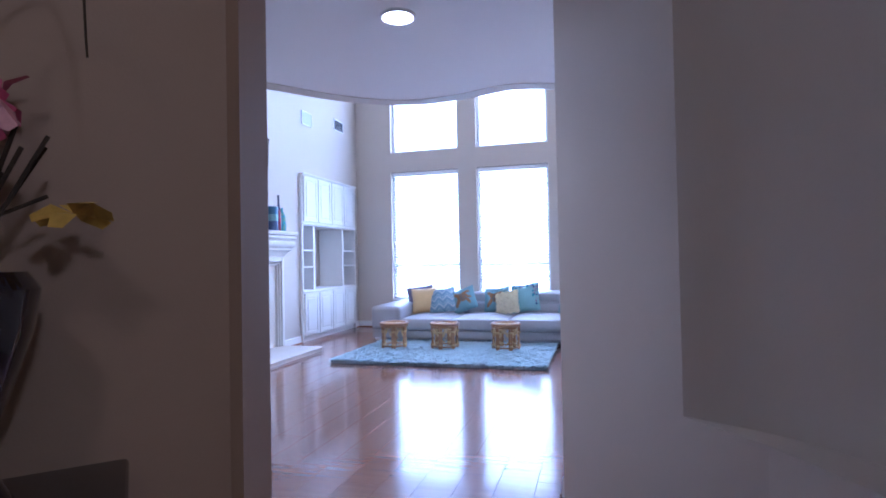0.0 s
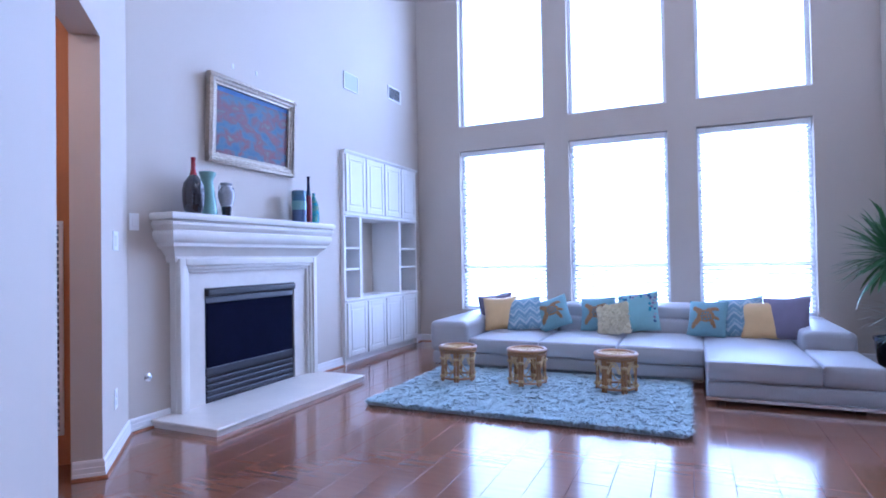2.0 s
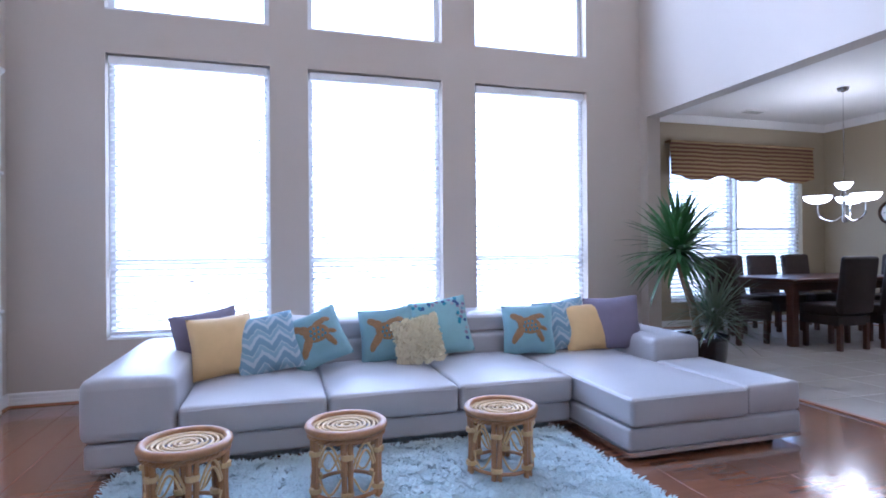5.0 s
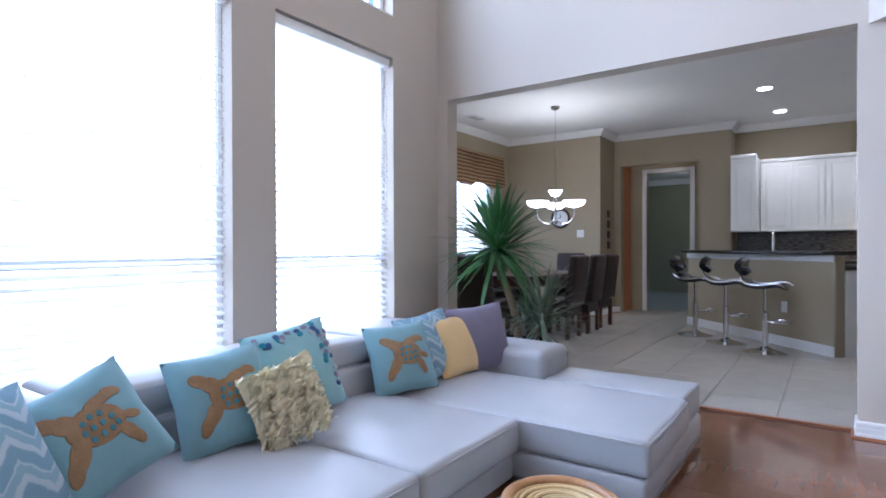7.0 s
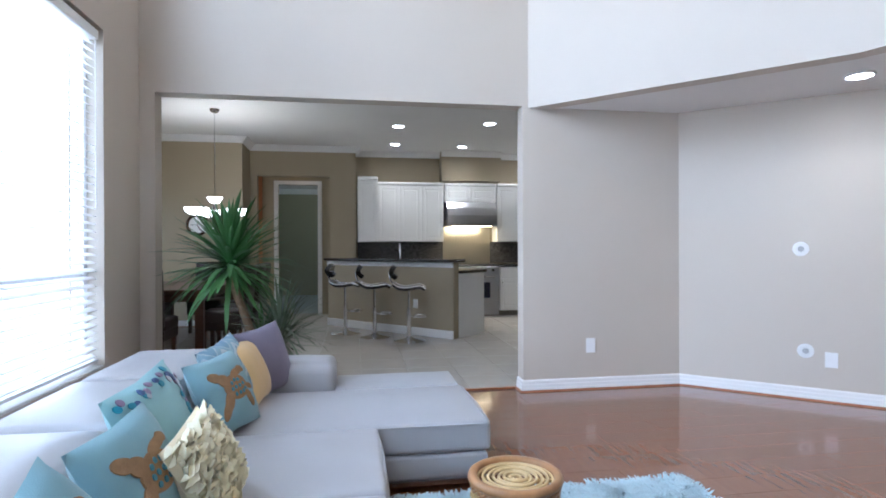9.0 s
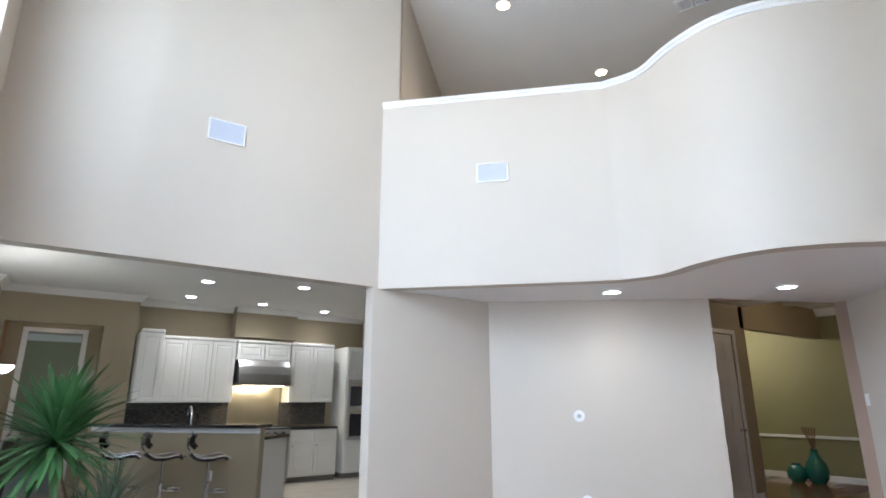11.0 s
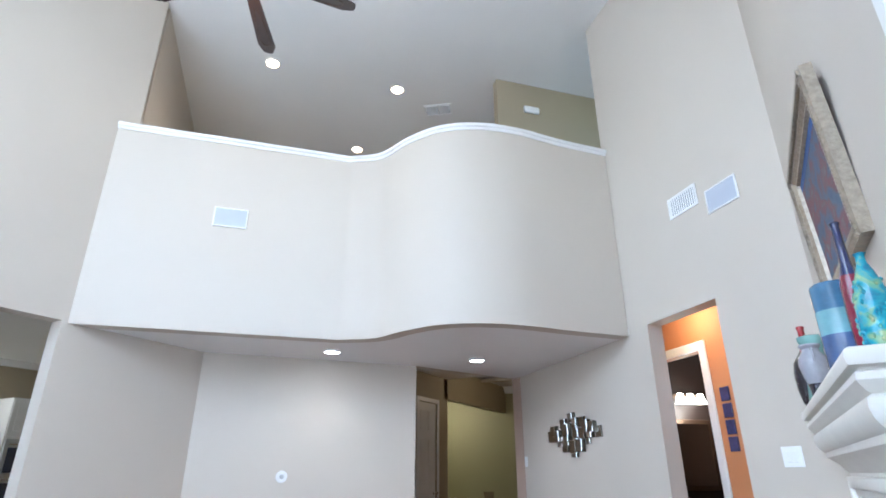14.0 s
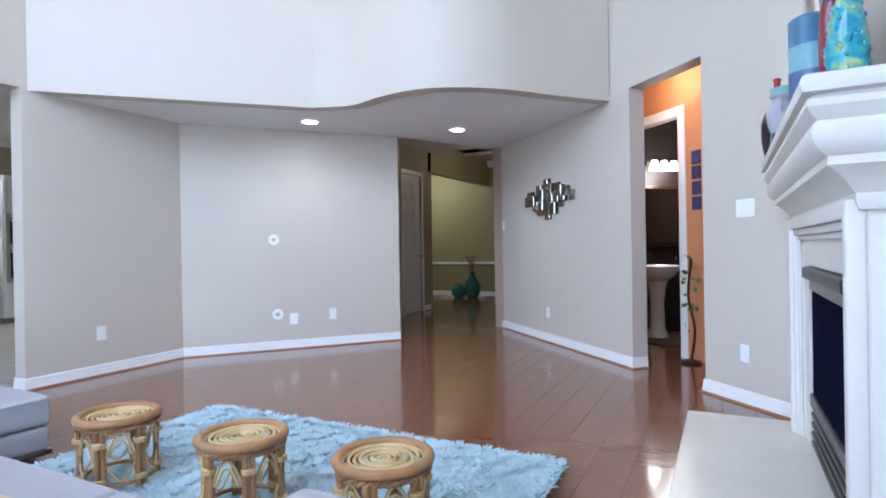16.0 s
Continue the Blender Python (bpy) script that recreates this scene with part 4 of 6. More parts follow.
def put_pillow(label, m, S, T, material, group="sofa pillows", flip=1):
    t = thing("throw_pillow", label, "pillow", m, group)
    part("cover", pillow_mesh(S, T), material, t, smooth=True)
    return t


def turtle(m, S=0.2, T=0.075, flip=1):
    t = put_pillow("aqua throw pillow with a tan sea turtle applique", m, S, T, AQUA)
    bm = B()
    for cu, cv, ru, rv, ang in ((0.06, 0.05, 0.45, 0.33, -8), (-0.30, 0.30, 0.20, 0.16, -38), (-0.50, 0.44, 0.19, 0.13, -30), (-0.34, -0.22, 0.15, 0.30, -32), (-0.50, -0.42, 0.12, 0.24, -26), (0.30, 0.40, 0.28, 0.10, 8), (0.52, 0.44, 0.16, 0.09, -22), (0.42, -0.30, 0.11, 0.22, 22), (0.50, -0.46, 0.09, 0.14, 14), (0.58, -0.06, 0.16, 0.08, -24)):
        patch(bm, S, T, cu * flip, cv, ru, rv, ang * flip, 0.002)
    part("applique", bm, TAN, t, "tan burlap turtle", True)
    bm = B()
    for u, v in ((-0.1, 0.17), (0.04, 0.22), (0.18, 0.2), (-0.14, 0.02), (0.0, 0.04), (0.15, 0.04), (0.3, 0.06), (-0.08, -0.13), (0.08, -0.13), (0.22, -0.12), (0.34, -0.08)):
        patch(bm, S, T, u * flip, v, 0.045, 0.055, 0, 0.006, 10)
    tagged(part("beads", bm, BEAD, t, "teal bead dots", True), kind="stuff")
    return t


def ptilt(x, y, z, lean, yaw, spin=0):
    """A pillow standing at x, y, leaning back by lean degrees and turned by yaw."""
    return pose(x, y, z, 0, 0, yaw) @ pose(0, 0, 0, -lean, 0, 0) @ pose(0, 0, 0, 0, spin, 0)


Z = 0.350
put_pillow("grey purple throw pillow against the sofa arm", ptilt(-0.72, 7.86, Z + 0.195, 16, 12, -8), 0.20, 0.07, PURPLE)
put_pillow("yellow satin throw pillow leaning on the sofa back", ptilt(-0.62, 7.72, Z + 0.185, 20, 14, -4), 0.19, 0.075, YELLOW)
put_pillow("blue chevron throw pillow leaning on the sofa", ptilt(-0.36, 7.75, Z + 0.18, 30, 8, -9), 0.20, 0.075, CHEV)
turtle(ptilt(-0.05, 7.81, Z + 0.185, 28, -10, -24), 0.19)
turtle(ptilt(0.43, 7.84, Z + 0.185, 22, -12, -6), 0.19)
t = put_pillow("turquoise throw pillow with coloured felt dots", ptilt(0.84, 7.91, Z + 0.21, 20, -12, -9), 0.21, 0.07, TURQ)
random.seed(21)
for nm, col in (("navy_dots", (0.05, 0.10, 0.24)), ("mauve_dots", (0.26, 0.20, 0.30)), ("grey_dots", (0.38, 0.42, 0.46)), ("teal_dots", (0.04, 0.26, 0.36))):
    bm = B()
    for i in range(9):
        if random.random() < 0.5:
            u, v = random.uniform(-0.9, 0.7), random.uniform(0.66, 0.92)
        else:
            u, v = random.uniform(0.62, 0.92), random.uniform(-0.6, 0.7)
        patch(bm, 0.21, 0.07, u, v, 0.06, 0.075, random.uniform(0, 180), 0.003 + random.random() * 0.003, 10)
    tagged(part(nm, bm, fabric(nm, col), t, smooth=True), kind="stuff")
# cream pillow covered in petals
cp = put_pillow("cream throw pillow covered in ruffled felt petals", ptilt(0.61, 7.70, Z + 0.155, 24, -10, -12), 0.155, 0.06, CREAM)
bm = B()
for i in range(15):
    for j in range(15):
        u, v = -0.93 + i * 0.133 + random.uniform(-0.05, 0.05), -0.93 + j * 0.133 + random.uniform(-0.05, 0.05)
        p = pillow_at(max(-0.97, min(0.97, u)), max(-0.97, min(0.97, v)), 0.155, 0.06, -1, 0.004)
        a = random.uniform(0, 6.28)
        q = pose(*p, random.uniform(25, 70), 0, math.degrees(a) * 0.15) @ pose(0, 0, 0, 0, math.degrees(a), 0)
        rr = random.uniform(0.022, 0.034)
        c = bm.verts.new(q @ Vector((0, -0.004, 0)))
        rim = [bm.verts.new(q @ Vector((rr * math.cos(6.283 * k / 8), -0.014 - 0.009 * math.sin(2 * 6.283 * k / 8), rr * math.sin(6.283 * k / 8)))) for k in range(8)]
        for k in range(8):
            bm.faces.new((c, rim[k], rim[(k + 1) % 8]))
tagged(part("petals", bm, mat("cream_petal_felt", (0.93, 0.87, 0.64), 0.9, var=0.10, scale=20, island=0.15, sheen=0.2), cp, "overlapping cream felt petals", True), kind="stuff")
turtle(ptilt(1.49, 7.83, Z + 0.17, 24, -24, -3), 0.19)
put_pillow("blue chevron throw pillow beside the turtle pillow", ptilt(1.79, 7.86, Z + 0.19, 24, -16, -8), 0.20, 0.075, CHEV)
put_pillow("yellow satin throw pillow near the sofa arm", ptilt(1.96, 7.79, Z + 0.175, 22, -8, -3), 0.185, 0.07, YELLOW)
put_pillow("grey purple throw pillow against the sofa corner", ptilt(2.15, 7.74, Z + 0.20, 16, -30, -5), 0.205, 0.07, PURPLE)

# ---- rug ----
RX0, RX1, RY0, RY1 = -1.05, 1.32, 5.54, 7.08
rug = thing("shag_rug", "pale blue shaggy pile rug on the wood floor", "rug", pose(0, 0, 0))
part("backing", box(B(), RX0 + 0.02, RX1 - 0.02, RY0 + 0.02, RY1 - 0.02, 0.0, 0.012), mat("rug_backing", (0.50, 0.63, 0.68), 0.95), rug)
rng = np.random.default_rng(7)
NT = 74000
px, py = rng.uniform(RX0, RX1, NT), rng.uniform(RY0, RY1, NT)
verts, faces = [], []
for i in range(NT):
    x, y = px[i], py[i]
    q = Vector((x * 3.2, y * 3.2, 0))
    a = 4.0 * noise.noise(q * 6.0) + rng.uniform(-2.6, 2.6)
    L, w = rng.uniform(0.035, 0.06), rng.uniform(0.004, 0.0085)
    hgt = 0.9 + 0.35 * noise.noise(Vector((x * 17, y * 17, 7)))
    ca, sa = math.cos(a), math.sin(a)
    k = len(verts)
    for s, (f, hh) in enumerate(((0.0, 0.008), (0.35, 0.032 * hgt), (0.85, 0.042 * hgt))):
        cx_, cy_, ww = x + ca * L * f, y + sa * L * f, w * (1 - 0.3 * s)
        verts += [(cx_ - sa * ww, cy_ + ca * ww, hh + 0.004 * rng.random()), (cx_ + sa * ww, cy_ - ca * ww, hh + 0.004 * rng.random())]
    faces += [(k, k + 1, k + 3, k + 2), (k + 2, k + 3, k + 5, k + 4)]
me = bpy.data.meshes.new("pile")
me.from_pydata(verts, [], faces)
me.materials.append(mat("blue_shag_fibre", (0.51, 0.645, 0.69), 0.85, var=0.2, scale=7, island=0.3, sheen=0.4, spec=0.2))
pile = tagged(new("pile", me), "pale blue shaggy fibres", kind="stuff")
pile.parent = rug

# ---- rattan stools ----
RATTAN = mat("honey_rattan", (0.36, 0.185, 0.072), 0.35, var=0.28, scale=18, bump=0.15, bump_scale=90, coat=0.2)
CANE = mat("pale_cane", (0.60, 0.43, 0.20), 0.4, var=0.2, scale=20, bump=0.2, bump_scale=120)
stool = thing("rattan_stool", "low round rattan stool with spiral cane seat on the rug", "stool", pose(0.76, 6.60, 0.03), "rattan stools")
SR, SH = 0.165, 0.325
part("rim", ring(B(), SR, 0.019, SH - 0.019, 40, 10), RATTAN, stool, smooth=True)
bm = B()
for k in range(7):
    ring(bm, 0.022 + 0.0205 * k, 0.0062, SH - 0.024 + 0.003 * (k % 2), 32, 6)
tagged(part("spiral_seat", bm, CANE, stool, "pale spiral cane rings", True))
for a in (20, 140, 260):
    part("seat_spoke", tube(B(), [(0, 0, SH - 0.034), (SR * math.cos(radians(a)), SR * math.sin(radians(a)), SH - 0.034)], 0.007, 6), CANE, stool)
bm = B()
for ph in (0, 1, 2):
    tube(bm, [((SR - 0.002 + 0.006 * math.cos(2 * math.pi * (14 * s + ph / 3))) * math.cos(2 * math.pi * s), (SR - 0.002 + 0.006 * math.cos(2 * math.pi * (14 * s + ph / 3))) * math.sin(2 * math.pi * s), SH - 0.048 + 0.008 * math.sin(2 * math.pi * (14 * s + ph / 3))) for s in [i / 168 for i in range(169)]], 0.0065, 5)
part("braid", bm, RATTAN, stool, "braided cane band", True)
part("lower_ring", ring(B(), SR - 0.012, 0.009, 0.035, 32, 8), RATTAN, stool, smooth=True)
for i in range(6):
    a = 2 * math.pi * i / 6
    c, s = math.cos(a), math.sin(a)
    bm = B()
    for d in (-0.013, 0.013):
        tube(bm, bez([((SR - 0.006) * c - d * s, (SR - 0.006) * s + d * c, 0.006), ((SR - 0.012) * c - d * s, (SR - 0.012) * s + d * c, 0.15), ((SR - 0.004) * c - d * s, (SR - 0.004) * s + d * c, SH - 0.045)], 5), 0.0125, 8)
    lg = part("leg", bm, RATTAN, stool, smooth=True)
    for z in (0.055, 0.215):
        part("binding", lathe(B(), [(0.026, -0.011), (0.028, -0.007), (0.028, 0.007), (0.026, 0.011)], 12, pose((SR - 0.011) * c, (SR - 0.011) * s, z)), CANE, lg, "pale cane wrapping")
    b0 = a + 2 * math.pi / 12
    bm = B()
    for rr, zt in ((0.40, 0.262), (0.30, 0.232)):
        pts = []
        for k in range(11):
            f = k / 10
            th = b0 + (f - 0.5) * rr * 1.9
            pts.append(((SR - 0.012) * math.cos(th), (SR - 0.012) * math.sin(th), 0.16 + (zt - 0.16) * math.sin(math.pi * f)))
        tube(bm, pts, 0.0055, 6)
    pts = []
    for k in range(11):
        f = k / 10
        th = b0 + (f - 0.5) * 0.7
        pts.append(((SR - 0.012) * math.cos(th), (SR - 0.012) * math.sin(th), 0.12 - 0.07 * math.sin(math.pi * f)))
    tube(bm, pts, 0.005, 6)
    part("arch", bm, CANE, stool, smooth=True)
copy_thing(stool, pose(0.0, 6.57, 0.03, 0, 0, 25))
copy_thing(stool, pose(-0.655, 6.53, 0.03, 0, 0, 47))

# ---- recessed lights ----
LAMP_W = glow("lamp_cool_white", (1.0, 0.97, 0.92), 14)
LAMP_O = glow("lamp_warm_white", (1.0, 0.72, 0.42), 10)


def can_light(p, lens, power, color, label="round recessed ceiling light, switched on", r=0.085):
    t = thing("recessed_light", label, "ceiling light", pose(*p), "recessed lights")
    part("trim_ring", ring(B(), r, 0.010, -0.003, 32, 8), PLATE, t, smooth=True)
    part("lens", lathe(B(), [(r, -0.004), (r * 0.6, -0.008), (0.01, -0.009)], 28), lens, t, "glowing lens", True)
    down_light("recessed_lamp", (p[0], p[1], p[2] - 0.03), power, color)


for x, y in ((2.01, 3.76), (0.89, 2.61)):
    can_light((x, y, SOF - 0.004), LAMP_W, 5, (1, 0.88, 0.70))
for x, y in ((6.72, 6.57), (8.12, 6.51), (8.19, 5.33), (8.36, 4.1), (6.37, 5.29)):
    can_light((x, y, KC - 0.004), LAMP_W, 12, (1, 0.92, 0.80))
for x, y in ((2.88, 4.29), (1.76, 3.09), (3.14, 2.13)):
    can_light((x, y, CEILZ - 0.004), LAMP_O, 26, (1, 0.80, 0.58))
# loft ceiling vent
t = thing("ceiling_vent", "white square ceiling air vent over the loft", "vent", pose(1.49, 2.42, CEILZ, 0, 0, 20))
bm = B()
for a in ((-0.2, 0.2, -0.13, -0.1), (-0.2, 0.2, 0.1, 0.13), (-0.2, -0.17, -0.1, 0.1), (0.17, 0.2, -0.1, 0.1), (-0.012, 0.012, -0.1, 0.1)):
    box(bm, a[0], a[1], a[2], a[3], -0.014, -0.001, bevel=0.003)
part("frame", bm, PLATE, t)
# shade inside the vent, put in as a dark sheet
part("backing", box(B(), -0.17, 0.17, -0.1, 0.1, -0.004, -0.001), mat("vent_shadow", (0.06, 0.06, 0.055), 0.8), t)
for k in range(8):
    part("slat", box(B(), -0.17, 0.17, -0.004, 0.004, -0.001, 0.001, m=pose(0, -0.087 + 0.025 * k, -0.008, 35)), PLATE, t)
t = thing("ceiling_vent", "small white kitchen ceiling air vent", "vent", pose(5.98, 10.13, KC))
part("frame", box(B(), -0.17, 0.17, -0.08, 0.08, -0.012, -0.001, bevel=0.004), PLATE, t)
for k in range(5):
    part("slat", box(B(), -0.14, 0.14, -0.05 + 0.025 * k - 0.006, -0.05 + 0.025 * k + 0.006, -0.016, -0.0125), mat("vent_slat_grey", (0.4, 0.4, 0.38), 0.6), t)
# alarm box on the loft wall
t = thing("emergency_light", "small white box fixture on the loft wall", "fixture", on_wall(0.15, 2.31, 5.68, F_SLANT + 90))
part("case", box(B(), -0.11, 0.11, 0.001, 0.05, -0.045, 0.045, bevel=0.015, seg=2), PLATE, t)

# ---- ceiling fan ----
FANB = mat("dark_walnut_blade", (0.022, 0.008, 0.006), 0.3, var=0.35, scale=6, stretch=(2, 14, 14), coat=0.3)
FANM = mat("oil_rubbed_bronze", (0.06, 0.035, 0.022), 0.32, 0.7, var=0.25)
FANC = mat("copper_bronze", (0.30, 0.12, 0.05), 0.3, 0.8, var=0.25)
fan = thing("ceiling_fan", "dark walnut five-blade ceiling fan with lit amber bowl", "ceiling fan", pose(0.93, 6.33, 4.56))
part("downrod", tube(B(), [(0, 0, 0.25), (0, 0, CEILZ - 4.56)], 0.014, 12), FANM, fan)
part("canopy", lathe(B(), [(0.02, CEILZ - 4.56 - 0.09), (0.06, CEILZ - 4.56 - 0.06), (0.075, CEILZ - 4.56)], 24), FANM, fan, smooth=True)
mo = part("motor_housing", lathe(B(), [(0.03, 0.27), (0.06, 0.25), (0.075, 0.2), (0.12, 0.17), (0.135, 0.12), (0.135, 0.06), (0.11, 0.03), (0.10, 0.0)], 32), FANM, fan, smooth=True)
part("scroll_band", ring(B(), 0.137, 0.012, 0.09, 32, 8), FANC, mo, "coppery bronze band", True)
for i in range(10):
    a = 6.283 * i / 10
    part("scroll", ring(B(), 0.022, 0.006, 0, 14, 6), FANC, mo).matrix_local = pose(0.13 * math.cos(a), 0.13 * math.sin(a), 0.145, 90, 0, 90 + math.degrees(a))
part("light_ring", lathe(B(), [(0.10, 0.005), (0.125, -0.005), (0.135, -0.03), (0.125, -0.045)], 32), FANM, fan, smooth=True)
part("bowl", lathe(B(), [(0.124, -0.04), (0.12, -0.075), (0.10, -0.11), (0.065, -0.135), (0.02, -0.145)], 32), glow("amber_bowl", (1.0, 0.52, 0.13), 1.1), fan, "glowing amber glass bowl", True)
part("finial", lathe(B(), [(0.012, -0.143), (0.026, -0.15), (0.024, -0.165), (0.008, -0.18)], 18), FANM, fan, smooth=True)
point_light("fan_lamp", (0.93, 6.33, 4.33), 8, (1, 0.72, 0.42), 0.1)
for i in range(5):
    a = 15 + 72 * i
    bm = B()
    out = [(0.20, 0.048), (0.66, 0.072), (0.69, 0.072), (0.70, 0.06), (0.725, 0.056), (0.76, 0.035), (0.765, 0.0)]
    pts = [(x, y) for x, y in out] + [(x, -y) for x, y in out[::-1][1:]]
    prism(bm, pts, -0.006, 0.006)
    bl = part("blade", bm, FANB, fan)
    bl.matrix_local = pose(0, 0, -0.012, 0, 0, a) @ pose(0, 0, 0, 12, 0, 0) @ Matrix.Diagonal((1.05, 1, 1, 1))
    bm = B()
    for sgn in (-1, 1):
        tube(bm, [(0.30, sgn * 0.012, -0.0065), (0.40, sgn * 0.030, -0.0065), (0.62, sgn * 0.046, -0.0065), (0.66, sgn * 0.03, -0.0065), (0.675, 0, -0.0065)], 0.004, 6)
    part("carving", bm, FANM, bl, "carved groove moulding")
    bm = box(B(), 0.09, 0.26, -0.022, 0.022, 0.006, 0.014, bevel=0.004)
    lathe(bm, [(0.035, 0.005), (0.035, 0.016)], 16, pose(0.25, 0, 0))
    part("blade_iron", bm, FANC, bl, "coppery blade bracket")

# ---- hall and the rooms behind it ----
niche = [tuple(v)[:2] for v in bez([(2.13, 1.98, 0), (2.40, 1.80, 0), (2.66, 1.45, 0), (2.82, 1.0, 0), (2.86, 0.62, 0)], 6)]
struct("wall_hall_niche", ribbon(B(), niche, 0.12, 0.58, 2.75, -1), WALL, "curved greige niche wall in the hall", True)
bm = prism(B(), [*niche, (2.80, 0.72), (2.32, 1.72)], -0.1, 0.58)
struct("wall_niche_sill", bm, WALL, "greige painted niche sill block")
bm = run(B(), (2.86, 0.62), (2.86, -0.31), -0.1, 2.75, -0.12, [(0.08, 0.66, -0.2, 2.30)])
run(bm, (2.86, -0.43), (2.86, -0.31), -0.1, 2.75, 0.12)
run(bm, (2.86, -3.1), (2.86, -0.31), 2.42, 2.95, 0.12)
struct("wall_hall_door", bm, WALL_TAN, "brown tan hall wall with a white door")
d = tagged(link("door_1", box(B(), 2.875, 2.915, -0.035, 0.535, 0.008, 2.295), CABINET), "white six-panel interior door, closed", "door", "", "structure")
for y0, y1 in ((0.005, 0.235), (0.265, 0.495)):
    for z0, z1 in ((0.15, 0.80), (0.95, 1.75), (1.85, 2.2)):
        bm = B()
        box(bm, 2.872, 2.876, y0, y1, z0, z1)
        box(bm, 2.866, 2.873, y0 + 0.03, y1 - 0.03, z0 + 0.03, z1 - 0.03, bevel=0.006)
        part("panel", bm, CABINET, d)
part("handle", lathe(B(), [(0.025, 0), (0.012, 0.01), (0.012, 0.04), (0.028, 0.05), (0.02, 0.07)], 16, pose(2.874, 0.03, 0.95, 0, -90)), CHROME, d, "metal door knob")
bm = B()
for a in ((-0.105, -0.04, 0, 2.3), (0.54, 0.605, 0, 2.3), (-0.105, 0.605, 2.3, 2.365)):
    box(bm, 2.843, 2.862, a[0], a[1], a[2], a[3], bevel=0.004)
struct("trim_door_casing", bm, TRIM, "white door casing", category="trim")
baseboard([(2.86, -0.11), (2.86, -0.31), (2.98, -0.31)][::-1])
bm = run(B(), (6.5, -3.1), (1.2, -3.1), -0.1, 2.95, -0.12)
run(bm, (6.5, -0.43), (6.5, -3.1), -0.1, 2.95, -0.12)
run(bm, (2.98, -0.43), (6.5, -0.43), -0.1, 2.95, -0.12)
struct("wall_dining", bm, WALL_GREEN, "olive green dining room walls")
struct("trim_chair_rail", box(B(), 1.3, 6.4, -3.1, -3.07, 0.70, 0.75, bevel=0.006), TRIM, "white chair rail", category="trim")
struct("trim_dining_crown", sweep(B(), [(6.5, -3.1), (1.2, -3.1)][::-1], [(0, 2.82), (0.02, 2.83), (0.09, 2.92), (0.1, 2.95), (0, 2.95)]), TRIM, "white crown moulding in the dining room", category="trim")
struct("trim_dining_base", sweep(B(), [(6.5, -3.1), (1.2, -3.1)][::-1], BASE), TRIM, "white baseboard in the dining room", category="trim")
struct("ceiling_dining", box(B(), 0, 6.6, -3.3, -0.4, 2.95, 3.05), CEIL, "white dining room ceiling", category="ceiling")
bm = prism(B(), [C2, C3, (0.0, 0.4), (0.0, -0.42), (2.98, -0.42), (2.98, 2.3)], 2.75, 2.83)
struct("ceiling_hall", bm, CEIL, "white hall ceiling", category="ceiling")
bm = run(B(), C2, C3, SOF, 2.83, -0.06)
struct("wall_hall_header", bm, WALL, "greige header over the hall opening")
bm = run(B(), (1.2, -3.1), (1.2, -1.8), -0.1, 2.95, -0.12)
run(bm, (1.2, -1.8), (-0.07, -1.8), -0.1, 2.83, -0.12)
struct("wall_entry", bm, WALL_TAN, "brown tan entry walls")
# added fill lights for hall and dining room, without fixtures
point_light("hall_fill", (1.7, -1.0, 2.6), 4.2, (1, 0.75, 0.45), 0.12)
point_light("dining_fill", (4.2, -1.9, 2.5), 18, (1, 0.85, 0.6), 0.12)
TEALV = mat("teal_ceramic", (0.01, 0.12, 0.10), 0.12, var=0.35, scale=8, coat=0.7)
t = thing("floor_vase", "tall teal glazed floor vase with dried stems", "vase", pose(3.12, -2.72, 0))
part("body", lathe(B(), [(0.10, 0), (0.16, 0.08), (0.18, 0.2), (0.15, 0.32), (0.08, 0.42), (0.05, 0.5), (0.06, 0.55)], 28), TEALV, t, smooth=True)
bm = B()
for i in range(5):
    tube(bm, bez([(0, 0, 0.4), (0.02 * i - 0.04, 0.02, 0.65), (0.05 * i - 0.08, 0.03, 0.9)], 4), 0.006, 5, 0.014)
part("dried_stems", bm, mat("dried_stem", (0.16, 0.09, 0.05), 0.8), t)
t = thing("floor_vase", "small round teal glazed floor pot", "vase", pose(3.40, -2.62, 0))
part("body", lathe(B(), [(0.09, 0), (0.15, 0.07), (0.16, 0.16), (0.11, 0.25), (0.07, 0.28), (0.08, 0.31)], 28), TEALV, t, smooth=True)
t = thing("area_rug", "pale patterned rug in the dining room", "rug", pose(5.0, -1.9, 0.0))
part("pile", box(B(), -1.1, 1.1, -0.9, 0.9, 0.0, 0.012, bevel=0.004), mat("rug_pattern", (0.35, 0.40, 0.36), 0.9, var=0.4, scale=6), t)

# console table with flowers in the entry
LACQ = mat("black_lacquer", (0.010, 0.008, 0.010), 0.10, var=0.2, coat=0.6)
ct = thing("console_table", "glossy black lacquer console table against the entry wall", "table", pose(0.64, 0.36, 0.0, 0, 0, 45))
part("tabletop", box(B(), -0.55, 0.55, -0.22, 0.20, 0.69, 0.725, bevel=0.012, seg=3), LACQ, ct)
part("apron", box(B(), -0.5, 0.5, -0.18, 0.17, 0.61, 0.69), LACQ, ct)
for sx in (-0.48, 0.48):
    for sy in (-0.16, 0.15):
        part("leg", tube(B(), [(sx, sy, 0.0), (sx, sy, 0.3), (sx, sy, 0.65)], 0.02, 10, 0.03), LACQ, ct)
